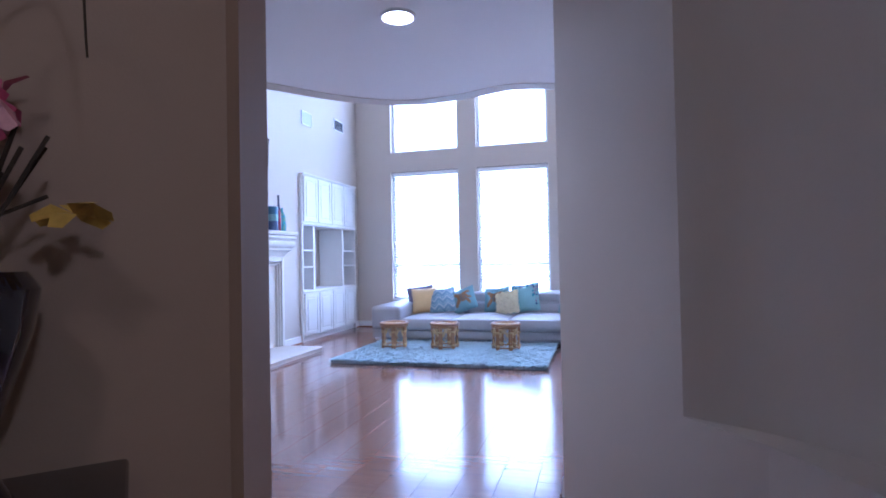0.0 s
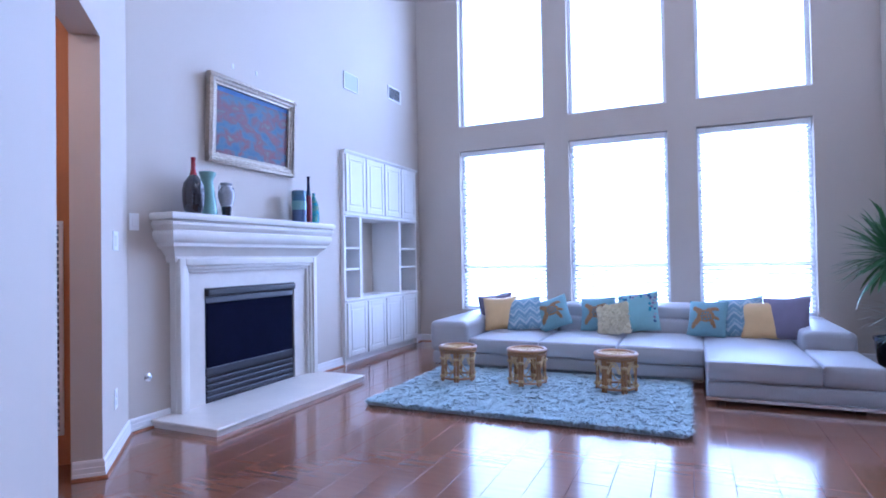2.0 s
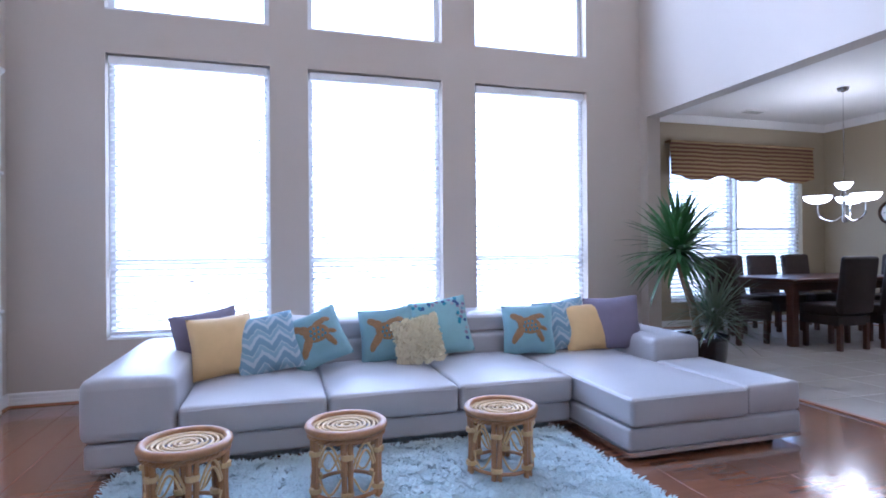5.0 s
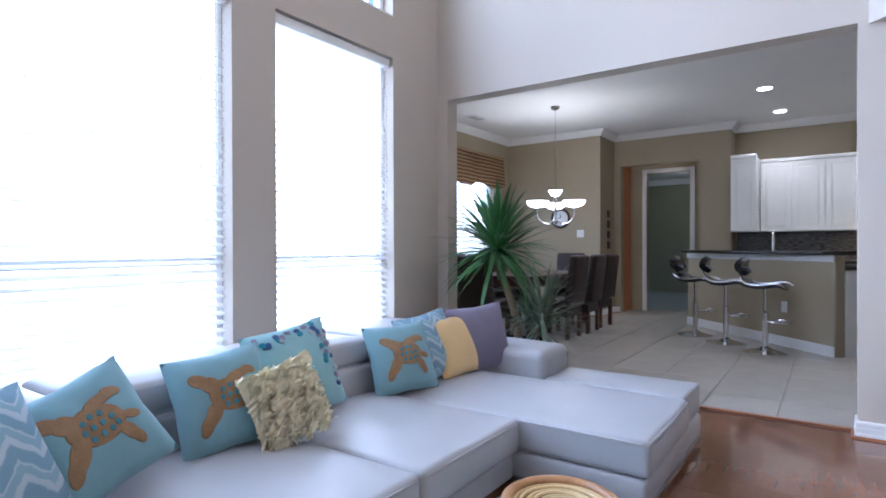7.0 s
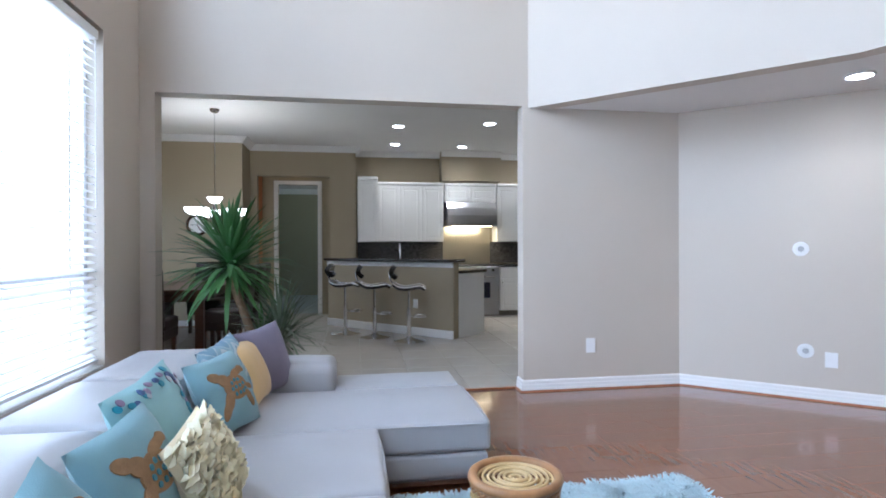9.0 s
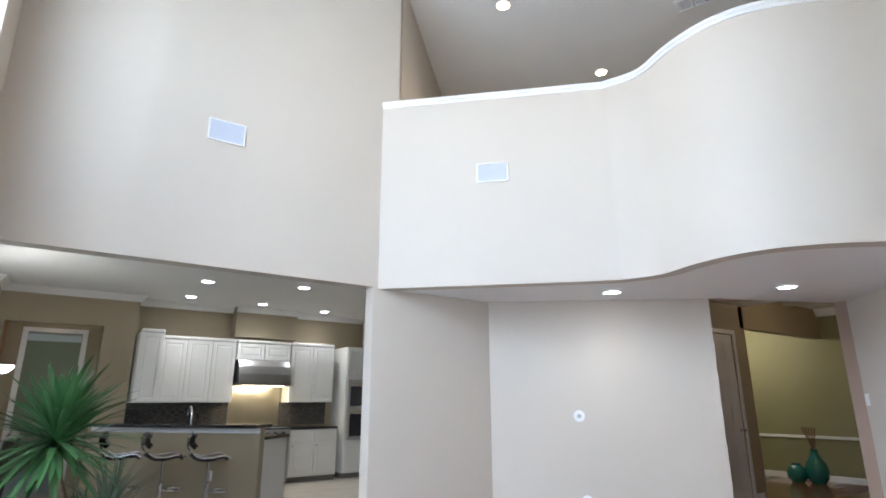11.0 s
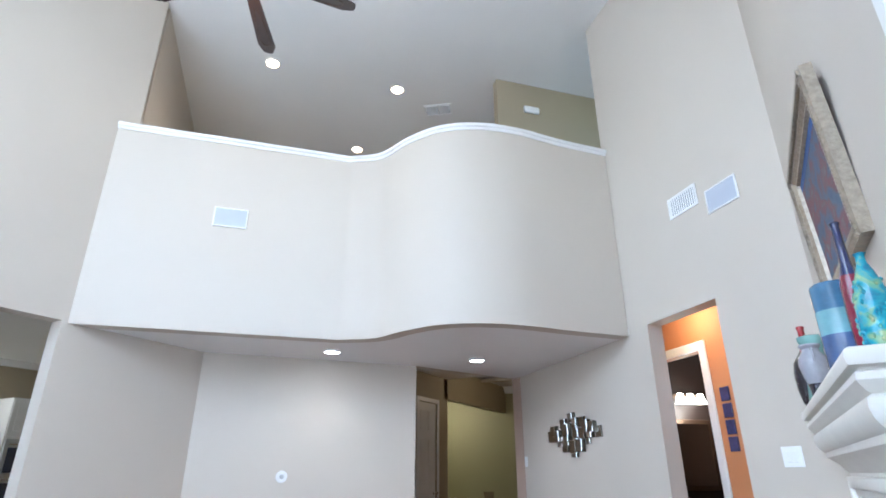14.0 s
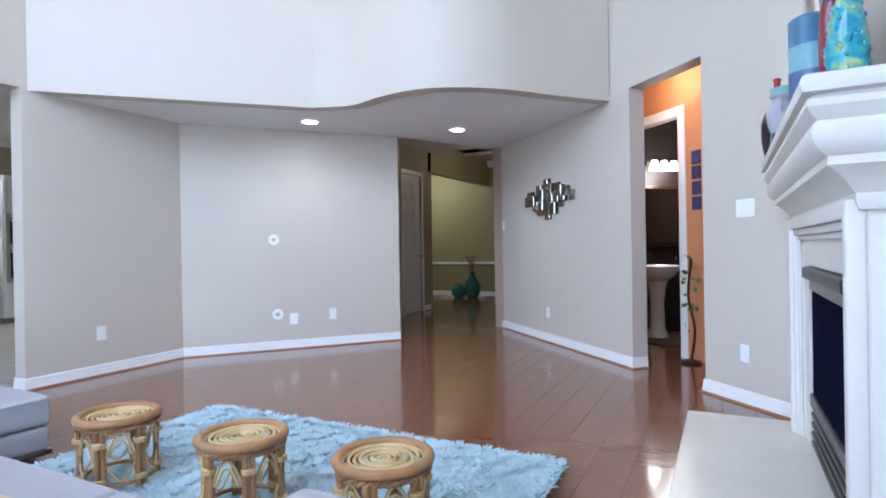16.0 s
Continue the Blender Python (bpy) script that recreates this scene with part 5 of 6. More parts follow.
PINK = [mat(n, c, 0.6, var=0.25, scale=30) for n, c in (("pink_petal", (0.55, 0.10, 0.22)), ("blush_petal", (0.66, 0.36, 0.42)), ("gold_petal", (0.55, 0.36, 0.06)))]
fl = thing("flower_arrangement", "pink and gold silk flower arrangement in a dark urn", "flowers", pose(0.82, 0.60, 0.726))
part("urn", lathe(B(), [(0.08, 0), (0.06, 0.04), (0.035, 0.09), (0.07, 0.17), (0.11, 0.30), (0.12, 0.37), (0.10, 0.40)], 28), INK_G, fl, smooth=True)
random.seed(9)
for mi, mtl in enumerate(PINK):
    for kf in range(6):
        bm = B()
        c = Vector((random.uniform(-0.15, 0.14), random.uniform(-0.16, 0.13), random.uniform(0.48, 0.74)))
        for ptl in range(7):
            q = pose(*c, random.uniform(-60, 60), random.uniform(-60, 60), 51 * ptl)
            v = [bm.verts.new(q @ Vector(w)) for w in ((0, 0, 0), (0.022, 0.03, 0.012), (0.012, 0.065, 0.0), (-0.012, 0.065, 0.0), (-0.022, 0.03, 0.012))]
            bm.faces.new(v)
        part("blossom", bm, mtl, fl)
bm = B()
for i in range(12):
    a = random.uniform(0, 6.28)
    tube(bm, [(0, 0, 0.36), (0.06 * math.cos(a), 0.06 * math.sin(a), 0.5), (0.13 * math.cos(a), 0.13 * math.sin(a), random.uniform(0.52, 0.7))], 0.004, 5)
for p in ([(0, 0, 0.38), (0.0, 0.05, 0.88), (0.12, 0.06, 1.02), (0.20, 0.06, 0.94), (0.22, 0.06, 0.76)], [(0, 0, 0.38), (-0.1, 0.02, 0.80), (0.02, -0.04, 0.90), (0.12, -0.06, 0.78)]):
    tube(bm, bez(p, 6), 0.005, 5, 0.002)
tagged(part("twig", bm, mat("dark_twig", (0.035, 0.022, 0.015), 0.7), fl, "curled dark twigs"), kind="stuff")

# ---- powder room ----
def sl(s, d):
    """A point s metres along the slanted wall from its near end and d metres behind its face."""
    return (C3[0] - S45 * s - S45 * d, C3[1] + S45 * s - S45 * d)


sD1, sD2 = slant_s(D1[0]), slant_s(D2[0])
dI = 0.735
bm = run(B(), sl(sD2 + 0.30, 0.15), sl(sD2 + 0.30, dI + 0.1), -0.1, 2.75, 0.1)
run(bm, sl(sD1 - 1.35, dI), sl(sD1 - 1.35, 0.15), -0.1, 2.75, 0.1)
inner = (sD1 - 1.35, sD2 + 0.30)
sJ = (C3[0] + 1.38 - S45 * dI) / S45
run(bm, sl(inner[1], dI), sl(inner[0], dI), -0.1, 2.75, 0.1, [(inner[1] - sJ, inner[1] - sJ + 0.72, -0.2, 2.30)])
struct("wall_vestibule", bm, WALL_ORANGE, "terracotta painted vestibule walls")
bm = prism(B(), [sl(inner[0] - 0.2, 0.15), sl(inner[1] + 0.2, 0.15), sl(inner[1] + 0.2, 2.6), sl(inner[0] - 0.2, 2.6)], 2.75, 2.83)
struct("ceiling_vestibule", bm, CEIL, "white vestibule ceiling", category="ceiling")
vent(on_wall(*sl(sD2 + 0.299, 0.46), 0.80, -135), 0.42, 1.25, "tall white return air grille low on the terracotta wall", False, 30)
fr = thing("framed_picture", "small dark framed picture on the terracotta wall", "picture", on_wall(*sl(sD2 + 0.299, 0.40), 1.80, -135))
part("frame", box(B(), -0.10, 0.10, 0.001, 0.02, -0.10, 0.10, bevel=0.006), BLACK, fr)
part("print", box(B(), -0.06, 0.06, 0.0202, 0.023, -0.06, 0.06), mat("brown_print", (0.30, 0.17, 0.10), 0.6, var=0.3, scale=30), fr)
M_IN = Matrix.Translation((*sl(sJ, dI), 0)) @ pose(0, 0, 0, 0, 0, 135)   # local x runs along the wall, y into the powder room
bm = B()
box(bm, -0.002, 0.085, -0.022, 0.0, 0, 2.385, bevel=0.005)
box(bm, -0.805, -0.72, -0.022, 0.0, 0, 2.385, bevel=0.005)
box(bm, -0.72, -0.002, -0.022, 0.0, 2.30, 2.385, bevel=0.005)
box(bm, -0.004, 0.0, 0.0, 0.1, 0, 2.30)
box(bm, -0.724, -0.716, 0.0, 0.1, 0, 2.30)
ob = struct("trim_powder_casing", bm, TRIM, "white door casing of the powder room", category="trim")
ob.matrix_world = M_IN
DARKW = ramp_mat("dark_striped_wallpaper", [(0.3, (0.018, 0.011, 0.009)), (0.55, (0.035, 0.022, 0.016)), (0.75, (0.06, 0.035, 0.025))], 5, 0.5, kind="WAVE", stretch=(3, 3, 0.01))
bm = B()
for a in ((-1.3, 0.35, 1.55, 1.65), (-1.4, -1.3, 0.1, 1.65), (0.35, 0.45, 0.1, 1.65)):
    box(bm, a[0], a[1], a[2], a[3], -0.1, 2.75)
ob = struct("wall_powder", bm, DARKW, "dark brown striped powder room walls")
ob.matrix_world = M_IN
SINKW = mat("white_porcelain", (0.82, 0.82, 0.82), 0.12, var=0.02, coat=0.5)
sk = thing("pedestal_sink", "white porcelain pedestal sink against a dark wall", "sink", pose(-1.047, 1.40, 0, 0, 0, -135))
bm = B()
lathe(bm, [(0.12, 0.66), (0.20, 0.72), (0.27, 0.80), (0.28, 0.83), (0.26, 0.835), (0.20, 0.79), (0.05, 0.74)], 32)
part("basin", bm, SINKW, sk, smooth=True)
part("pedestal", lathe(B(), [(0.13, 0), (0.12, 0.04), (0.085, 0.12), (0.075, 0.4), (0.10, 0.6), (0.13, 0.68)], 24), SINKW, sk, smooth=True)
part("faucet", tube(B(), bez([(0, 0.2, 0.82), (0, 0.2, 0.95), (0, 0.12, 0.97), (0, 0.08, 0.92)], 5), 0.012, 8), FANM, sk, "dark bronze faucet")
mr = thing("wall_mirror", "framed mirror on the dark powder room wall", "mirror", pose(-1.049, 0.977, 1.42, 0, 0, -135))
part("frame", box(B(), -0.28, 0.28, -0.03, 0.0, -0.38, 0.38, bevel=0.008), FANM, mr)
part("glass", box(B(), -0.23, 0.23, -0.034, -0.0305, -0.33, 0.33), MIRROR, mr)
vl = thing("vanity_light", "bronze vanity light with white glass shades", "wall lamp", pose(-1.049, 0.977, 2.06, 0, 0, -135))
part("bar", box(B(), -0.22, 0.22, -0.04, 0.0, -0.03, 0.03, bevel=0.01), FANM, vl)
for sx in (-0.14, 0.0, 0.14):
    part("shade", lathe(B(), [(0.03, 0.0), (0.045, -0.05), (0.065, -0.11), (0.06, -0.11)], 18, pose(sx, -0.09, 0.02)), glow("frosted_shade", (1, 0.88, 0.7), 4), vl, "glowing frosted shade", True)
pl_ = Vector((-1.25, 1.18, 1.88))
point_light("vanity_lamp", tuple(pl_), 9, (1, 0.85, 0.65), 0.1)
# invented warm fill that brightens the vestibule walls
pv = M_IN @ Vector((0.1, -0.3, 2.6))
point_light("vestibule_fill", tuple(pv), 4.5, (1, 0.72, 0.45), 0.1)
t = thing("bath_mat", "small round dark mat on the powder room floor", "mat", pose(-1.22, 1.62, 0.0))
part("pile", lathe(B(), [(0.30, 0), (0.30, 0.012), (0.27, 0.018)], 32), mat("brown_mat", (0.10, 0.07, 0.06), 0.95, var=0.3, scale=30), t)
t = thing("wall_hanging", "narrow framed strip of small dark pictures", "wall art", M_IN @ pose(0.22, -0.001, 1.66))
for k in range(4):
    part("picture", box(B(), -0.05, 0.05, -0.02, 0.0, -0.27 + 0.14 * k, -0.15 + 0.14 * k, bevel=0.004), mat("navy_print", (0.04, 0.04, 0.12), 0.5, var=0.5, scale=30), t)
t = thing("vine_plant", "tall dark stand with trailing green vine", "plant", M_IN @ pose(0.24, -0.12, 0))
part("stand", tube(B(), bez([(0, 0, 0), (0.03, 0.02, 0.3), (-0.02, 0, 0.6), (0.02, 0, 0.95)], 5), 0.012, 8), FANM, t)
part("foot", lathe(B(), [(0.09, 0), (0.09, 0.02), (0.02, 0.04)], 18), FANM, t)
VINE = mat("vine_leaf", (0.05, 0.14, 0.03), 0.5, var=0.3, scale=30)
random.seed(3)
for k in range(26):
    z = random.uniform(0.3, 1.05)
    q = pose(random.uniform(-0.08, 0.08), random.uniform(-0.08, 0.05), z, random.uniform(-70, 70), random.uniform(-70, 70), random.uniform(0, 360))
    bm = B()
    bm.faces.new([bm.verts.new(q @ Vector(w)) for w in ((0, 0, 0), (0.02, 0.02, 0.006), (0.014, 0.05, 0), (0, 0.065, -0.004), (-0.014, 0.05, 0), (-0.02, 0.02, 0.006))])
    part("leaf", bm, VINE, t)

# ---- kitchen ----
GRANITE = mat("black_granite", (0.014, 0.013, 0.013), 0.12, var=0.6, scale=60, coat=0.3)
MOSAIC = ramp_mat("dark_mosaic_glass", [(0.3, (0.02, 0.02, 0.022)), (0.5, (0.07, 0.065, 0.06)), (0.62, (0.15, 0.14, 0.13)), (0.75, (0.04, 0.035, 0.03))], 60, 0.2, stretch=(1, 0.25, 2.2), detail=1)
ESPRESSO = mat("espresso_leather", (0.030, 0.017, 0.014), 0.5, var=0.3, scale=9, bump=0.2, bump_scale=150)
DWOOD = mat("dark_cherry_wood", (0.075, 0.026, 0.014), 0.35, var=0.35, scale=5, stretch=(1, 1, 8), coat=0.2)
CROWN = [(0.0, KC - 0.10), (0.012, KC - 0.10), (0.03, KC - 0.075), (0.075, KC - 0.03), (0.09, KC - 0.012), (0.09, KC - 0.001), (0.0, KC - 0.001)]
for pth in ([(3.35, 10.6), (7.85, 10.6), (7.85, 8.95), (8.55, 8.95), (8.55, 7.17), (8.95, 7.17), (8.95, 5.62)], [(8.95, 4.5), (8.95, 3.0)], [(8.70, 5.62), (8.70, 4.5)]):
    struct("trim_kitchen_crown", sweep(B(), pth[::-1], CROWN), TRIM, "white kitchen crown moulding", category="trim")
baseboard([(8.55, 8.86), (8.55, 8.95), (7.85, 8.95), (7.85, 10.6), (3.5, 10.6)])
bm = box(B(), 8.7, 8.952, 4.5, 5.62, 2.45, KC)
struct("wall_hood_chase", bm, WALL_TAN, "tan painted hood chase")
# upper cabinets
def upper(y0, y1, z0, z1, x, n, label):
    t = thing("wall_cabinet", label, "cabinet", pose(0, 0, 0), "kitchen wall cabinets")
    part("body", box(B(), x, 8.948, y0, y1, z0, z1), CABINET, t)
    part("crown", box(B(), x - 0.03, x + 0.02, y0, y1, z1 - 0.012, z1 + 0.045, bevel=0.012), CABINET, t)
    w = (y1 - y0) / n
    for i in range(n):
        panel_door(t, y0 + w * i + 0.004, y0 + w * (i + 1) - 0.004, z0 + 0.01, z1 - 0.02, x, -1)
    return t


upper(6.80, 7.14, 1.33, 2.40, 8.25, 1, "deep white raised-panel kitchen wall cabinet")
upper(5.60, 6.79, 1.33, 2.35, 8.6, 3, "white raised-panel kitchen wall cabinet")
upper(4.62, 5.59, 2.05, 2.35, 8.6, 2, "short white wall cabinet above the range hood")
upper(3.76, 4.61, 1.33, 2.35, 8.6, 2, "white raised-panel kitchen wall cabinet")
hd = thing("range_hood", "curved stainless steel range hood with light below", "range hood", pose(0, 0, 0))
bm = B()
pr = [(8.949, 2.04), (8.52, 2.04), (8.45, 1.94), (8.39, 1.80), (8.37, 1.67), (8.37, 1.61), (8.949, 1.61)]
va = [[bm.verts.new((x, y, z)) for x, z in pr] for y in (4.66, 5.56)]
for k in range(len(pr)):
    bm.faces.new((va[0][k], va[0][(k + 1) % len(pr)], va[1][(k + 1) % len(pr)], va[1][k]))
bm.faces.new(va[0])
bm.faces.new(va[1][::-1])
part("canopy", bm, STEEL, hd)
part("lamp_strip", box(B(), 8.42, 8.52, 4.75, 5.47, 1.598, 1.609), glow("hood_lamp", (1.0, 0.78, 0.42), 4), hd, "glowing lamp strip")
area_light("hood_lamp", look((8.55, 5.11, 1.585), (8.7, 5.11, 0.9)), 0.7, 0.1, 3, (1, 0.8, 0.5))
sp = struct("wall_backsplash", box(B(), 8.935, 8.951, 3.74, 7.14, 0.93, 1.33), MOSAIC, "dark glass mosaic backsplash")
part("steel_panel", box(B(), 8.927, 8.9345, 4.66, 5.56, 0.93, 1.61), mat("brushed_brass_steel", (0.52, 0.47, 0.36), 0.3, 0.9, var=0.05), sp, "brushed steel panel behind the range")


def base_unit(y0, y1, x, n):
    t = thing("base_cabinet", "white raised-panel kitchen base cabinet", "cabinet", pose(0, 0, 0), "kitchen base cabinets")
    part("body", box(B(), x, 8.93, y0, y1, 0.09, 0.87), CABINET, t)
    part("toe_kick", box(B(), x + 0.06, 8.9, y0, y1, 0.0, 0.09), mat("toe_kick_grey", (0.2, 0.19, 0.17), 0.6), t)
    w = (y1 - y0) / n
    for i in range(n):
        a, b = y0 + w * i + 0.004, y0 + w * (i + 1) - 0.004
        panel_door(t, a, b, 0.11, 0.66, x, -1, knob=((b - 0.04), 0.6))
        part("drawer_front", box(B(), x - 0.02, x, a, b, 0.68, 0.86, bevel=0.004), CABINET, t)


base_unit(5.60, 7.14, 8.35, 3)
base_unit(3.74, 4.62, 8.35, 2)
for a, b in ((5.595, 7.14), (3.74, 4.625)):
    t = thing("worktop", "black granite worktop along the kitchen wall", "worktop", pose(0, 0, 0))
    part("slab", box(B(), 8.32, 8.93, a, b, 0.872, 0.91, bevel=0.006), GRANITE, t)
rg = thing("range_cooker", "stainless steel range cooker with black knobs", "range", pose(0, 0, 0))
part("body", box(B(), 8.33, 8.92, 4.64, 5.58, 0.02, 0.88, bevel=0.006), STEEL, rg)
part("cooktop", box(B(), 8.32, 8.92, 4.64, 5.58, 0.88, 0.915, bevel=0.005), BLACK, rg)
part("control_panel", box(B(), 8.295, 8.33, 4.64, 5.58, 0.76, 0.88, bevel=0.006), STEEL, rg)
for k in range(6):
    part("knob", lathe(B(), [(0.026, 0), (0.024, 0.03), (0.015, 0.035)], 14, pose(8.295, 4.76 + 0.14 * k, 0.82, 0, -90)), BLACK, rg)
part("oven_window", box(B(), 8.324, 8.3295, 4.80, 5.42, 0.32, 0.6), DARKGLASS, rg)
part("oven_handle", tube(B(), [(8.285, 4.72, 0.70), (8.285, 5.50, 0.70)], 0.013, 8), CHROME, rg)
oc = thing("oven_cabinet", "tall white kitchen cabinet with a built-in wall oven", "cabinet", pose(0, 0, 0))
part("body", box(B(), 8.35, 8.948, 3.03, 3.60, 0.09, 2.35), CABINET, oc)
part("toe_kick", box(B(), 8.41, 8.94, 3.03, 3.60, 0.0, 0.09), mat("oven_kick_grey", (0.2, 0.19, 0.17), 0.6), oc)
panel_door(oc, 3.04, 3.59, 1.78, 2.33, 8.35, -1)
panel_door(oc, 3.04, 3.59, 0.11, 0.62, 8.35, -1)
ov = part("oven_front", box(B(), 8.325, 8.35, 3.06, 3.57, 0.66, 1.74, bevel=0.006), STEEL, oc, "stainless wall oven front")
for z0, z1 in ((0.72, 1.12), (1.26, 1.62)):
    part("oven_window", box(B(), 8.318, 8.3245, 3.12, 3.51, z0, z1), DARKGLASS, ov)
    part("oven_handle", tube(B(), [(8.29, 3.10, z1 + 0.045), (8.29, 3.53, z1 + 0.045)], 0.011, 8), CHROME, ov)
# breakfast bar, slanted
BA, BB = Vector((5.93, 5.90)), Vector((7.72, 7.62))
bd = (BB - BA).normalized()
BL = (BB - BA).length
M_BAR = Matrix.Translation((BA.x, BA.y, 0)) @ pose(0, 0, 0, 0, 0, math.degrees(math.atan2(bd.y, bd.x)))
bar = thing("breakfast_bar", "tan breakfast bar half wall with black granite top", "counter", M_BAR)
part("half_wall", box(B(), 0, BL, -0.12, 0.0, 0.0, 1.02, bevel=0.01), WALL_TAN, bar)
part("bar_top", box(B(), -0.04, BL - 0.10, -0.22, 0.18, 1.025, 1.066, bevel=0.010, seg=2), GRANITE, bar, "black granite bar top")
part("apron_trim", box(B(), 0.0, BL, 0.0, 0.022, 0.955, 1.022, bevel=0.006), TRIM, bar, "cream trim below the top")
part("skirting", box(B(), 0.0, BL, 0.0, 0.016, 0.0, 0.11, bevel=0.005), TRIM, bar)
part("outlet_cover", box(B(), 0.62, 0.70, 0.0, 0.008, 0.38, 0.50, bevel=0.002), PLATE, bar)
pn = thing("peninsula_cabinet", "cream kitchen peninsula cabinet behind the bar", "cabinet", M_BAR)
part("body", box(B(), 0.0, BL, -0.74, -0.122, 0.0, 0.87), CABINET, pn)
part("worktop", box(B(), -0.03, BL, -0.77, -0.125, 0.872, 0.91, bevel=0.006), GRANITE, pn, "black granite worktop")
fc = thing("kitchen_faucet", "arched chrome kitchen faucet on the peninsula", "faucet", M_BAR @ pose(1.25, -0.35, 0.911))
part("base", lathe(B(), [(0.03, 0), (0.028, 0.03), (0.015, 0.05)], 16), CHROME, fc)
part("spout", tube(B(), bez([(0, 0, 0.03), (0, 0, 0.28), (0.06, -0.05, 0.37), (0.14, -0.12, 0.33), (0.16, -0.14, 0.25)], 6), 0.012, 8), CHROME, fc)
# bar stools
bs = thing("bar_stool", "black padded swivel bar stool with chrome pedestal", "bar stool", pose(5.90, 6.50, 0, 0, 0, -97), "bar stools")
part("base", lathe(B(), [(0.21, 0), (0.21, 0.008), (0.15, 0.02), (0.05, 0.045), (0.03, 0.07)], 32), CHROME, bs, smooth=True)
part("column", lathe(B(), [(0.03, 0.05), (0.03, 0.42), (0.02, 0.43), (0.02, 0.72)], 16), CHROME, bs, smooth=True)
part("footrest", tube(B(), bez([(0.02, 0, 0.33), (0.10, 0.12, 0.33), (0.22, 0.08, 0.33), (0.22, -0.08, 0.33), (0.10, -0.12, 0.33), (0.02, 0, 0.33)], 5), 0.010, 8), CHROME, bs)
VIN = mat("black_vinyl", (0.016, 0.015, 0.018), 0.22, var=0.2, coat=0.2)


def shell(pts, w, th, m, name, parent):
    bm = B()
    rows = []
    for i, (x, z) in enumerate(pts):
        a, b = pts[max(i - 1, 0)], pts[min(i + 1, len(pts) - 1)]
        dx, dz = b[0] - a[0], b[1] - a[1]
        L = math.hypot(dx, dz)
        nx, nz = -dz / L, dx / L
        e = math.sin(math.pi * (i + 0.5) / len(pts)) ** 0.4
        rows.append([bm.verts.new(q) for q in ((x, -w * e, z), (x + nx * th, -w * e * 0.8, z + nz * th), (x + nx * th, w * e * 0.8, z + nz * th), (x, w * e, z))])
    for r, s in zip(rows, rows[1:]):
        for k in range(4):
            bm.faces.new((r[k], r[(k + 1) % 4], s[(k + 1) % 4], s[k]))
    bm.faces.new(rows[0])
    bm.faces.new(rows[-1][::-1])
    return part(name, bm, m, parent, smooth=True)


seat_c = [(v.x, v.z) for v in bez([(0.22, 0, 0.70), (0.14, 0, 0.735), (0.0, 0, 0.715), (-0.12, 0, 0.72), (-0.20, 0, 0.77)], 4)]
shell(seat_c, 0.20, 0.045, VIN, "seat", bs)
part("chrome_edge", tube(B(), [(x, 0.2, z) for x, z in seat_c], 0.008, 6), CHROME, bs)
part("chrome_edge", tube(B(), [(x, -0.2, z) for x, z in seat_c], 0.008, 6), CHROME, bs)
back_c = [(v.x, v.z) for v in bez([(-0.18, 0, 0.80), (-0.24, 0, 0.86), (-0.25, 0, 0.93), (-0.21, 0, 1.0)], 4)]
shell(back_c[::-1], 0.19, 0.06, VIN, "backrest", bs)
part("back_bracket", tube(B(), bez([(0, 0, 0.70), (-0.15, 0, 0.72), (-0.24, 0, 0.80), (-0.26, 0, 0.9)], 4), 0.012, 8), CHROME, bs)
copy_thing(bs, pose(6.30, 6.93, 0, 0, 0, -90))
copy_thing(bs, pose(6.71, 7.33, 0, 0, 0, -101))
# doorway beyond the kitchen
struct("wall_passage_left", run(B(), (8.70, 8.84), (9.1, 8.84), -0.1, 2.6, -0.1), WALL_ORANGE, "terracotta painted passage wall")
struct("wall_passage_right", run(B(), (9.1, 7.62), (8.70, 7.62), -0.1, 2.6, -0.1), WALL_SAGE, "sage painted passage wall")
struct("wall_passage_end", run(B(), (9.1, 9.6), (9.1, 6.9), -0.1, 2.75, -0.1, [(1.04, 1.74, -0.2, 2.38)]), WALL_TAN, "tan wall with a doorway")
bm = B()
for a in ((7.785, 7.86, 0, 2.38), (8.56, 8.635, 0, 2.38), (7.785, 8.635, 2.38, 2.45)):
    box(bm, 9.08, 9.1, a[0], a[1], a[2], a[3], bevel=0.004)
struct("trim_far_crown", sweep(B(), [(13.5, 10.9), (13.5, 7.65)][::-1], [(0, 2.62), (0.02, 2.63), (0.09, 2.72), (0.1, 2.75), (0, 2.75)]), TRIM, "white crown moulding in the far room", category="trim")
struct("trim_far_casing", bm, TRIM, "white door casing of the far room", category="trim")
bm = box(B(), 13.5, 13.6, 5.5, 11.0, -0.1, 2.75)
box(bm, 9.2, 13.5, 10.9, 11.0, -0.1, 2.75)
box(bm, 9.2, 13.5, 5.5, 5.6, -0.1, 2.75)
box(bm, 11.0, 13.5, 7.55, 7.65, -0.1, 2.75)
struct("wall_far_room", bm, WALL_SAGE, "sage painted far room walls")
struct("floor_far_room", box(B(), 9.12, 13.6, 5.5, 11.0, -0.12, -0.004), mat("grey_carpet", (0.30, 0.32, 0.30), 0.95, var=0.2, scale=40), "pale carpet of the far room")
struct("ceiling_far_room", prism(B(), [(8.70, 7.33), (9.12, 7.33), (9.12, 5.5), (13.6, 5.5), (13.6, 11.0), (9.12, 11.0), (9.12, 9.1), (8.70, 9.1)], 2.75, 2.85), CEIL, "white far room ceiling", category="ceiling")
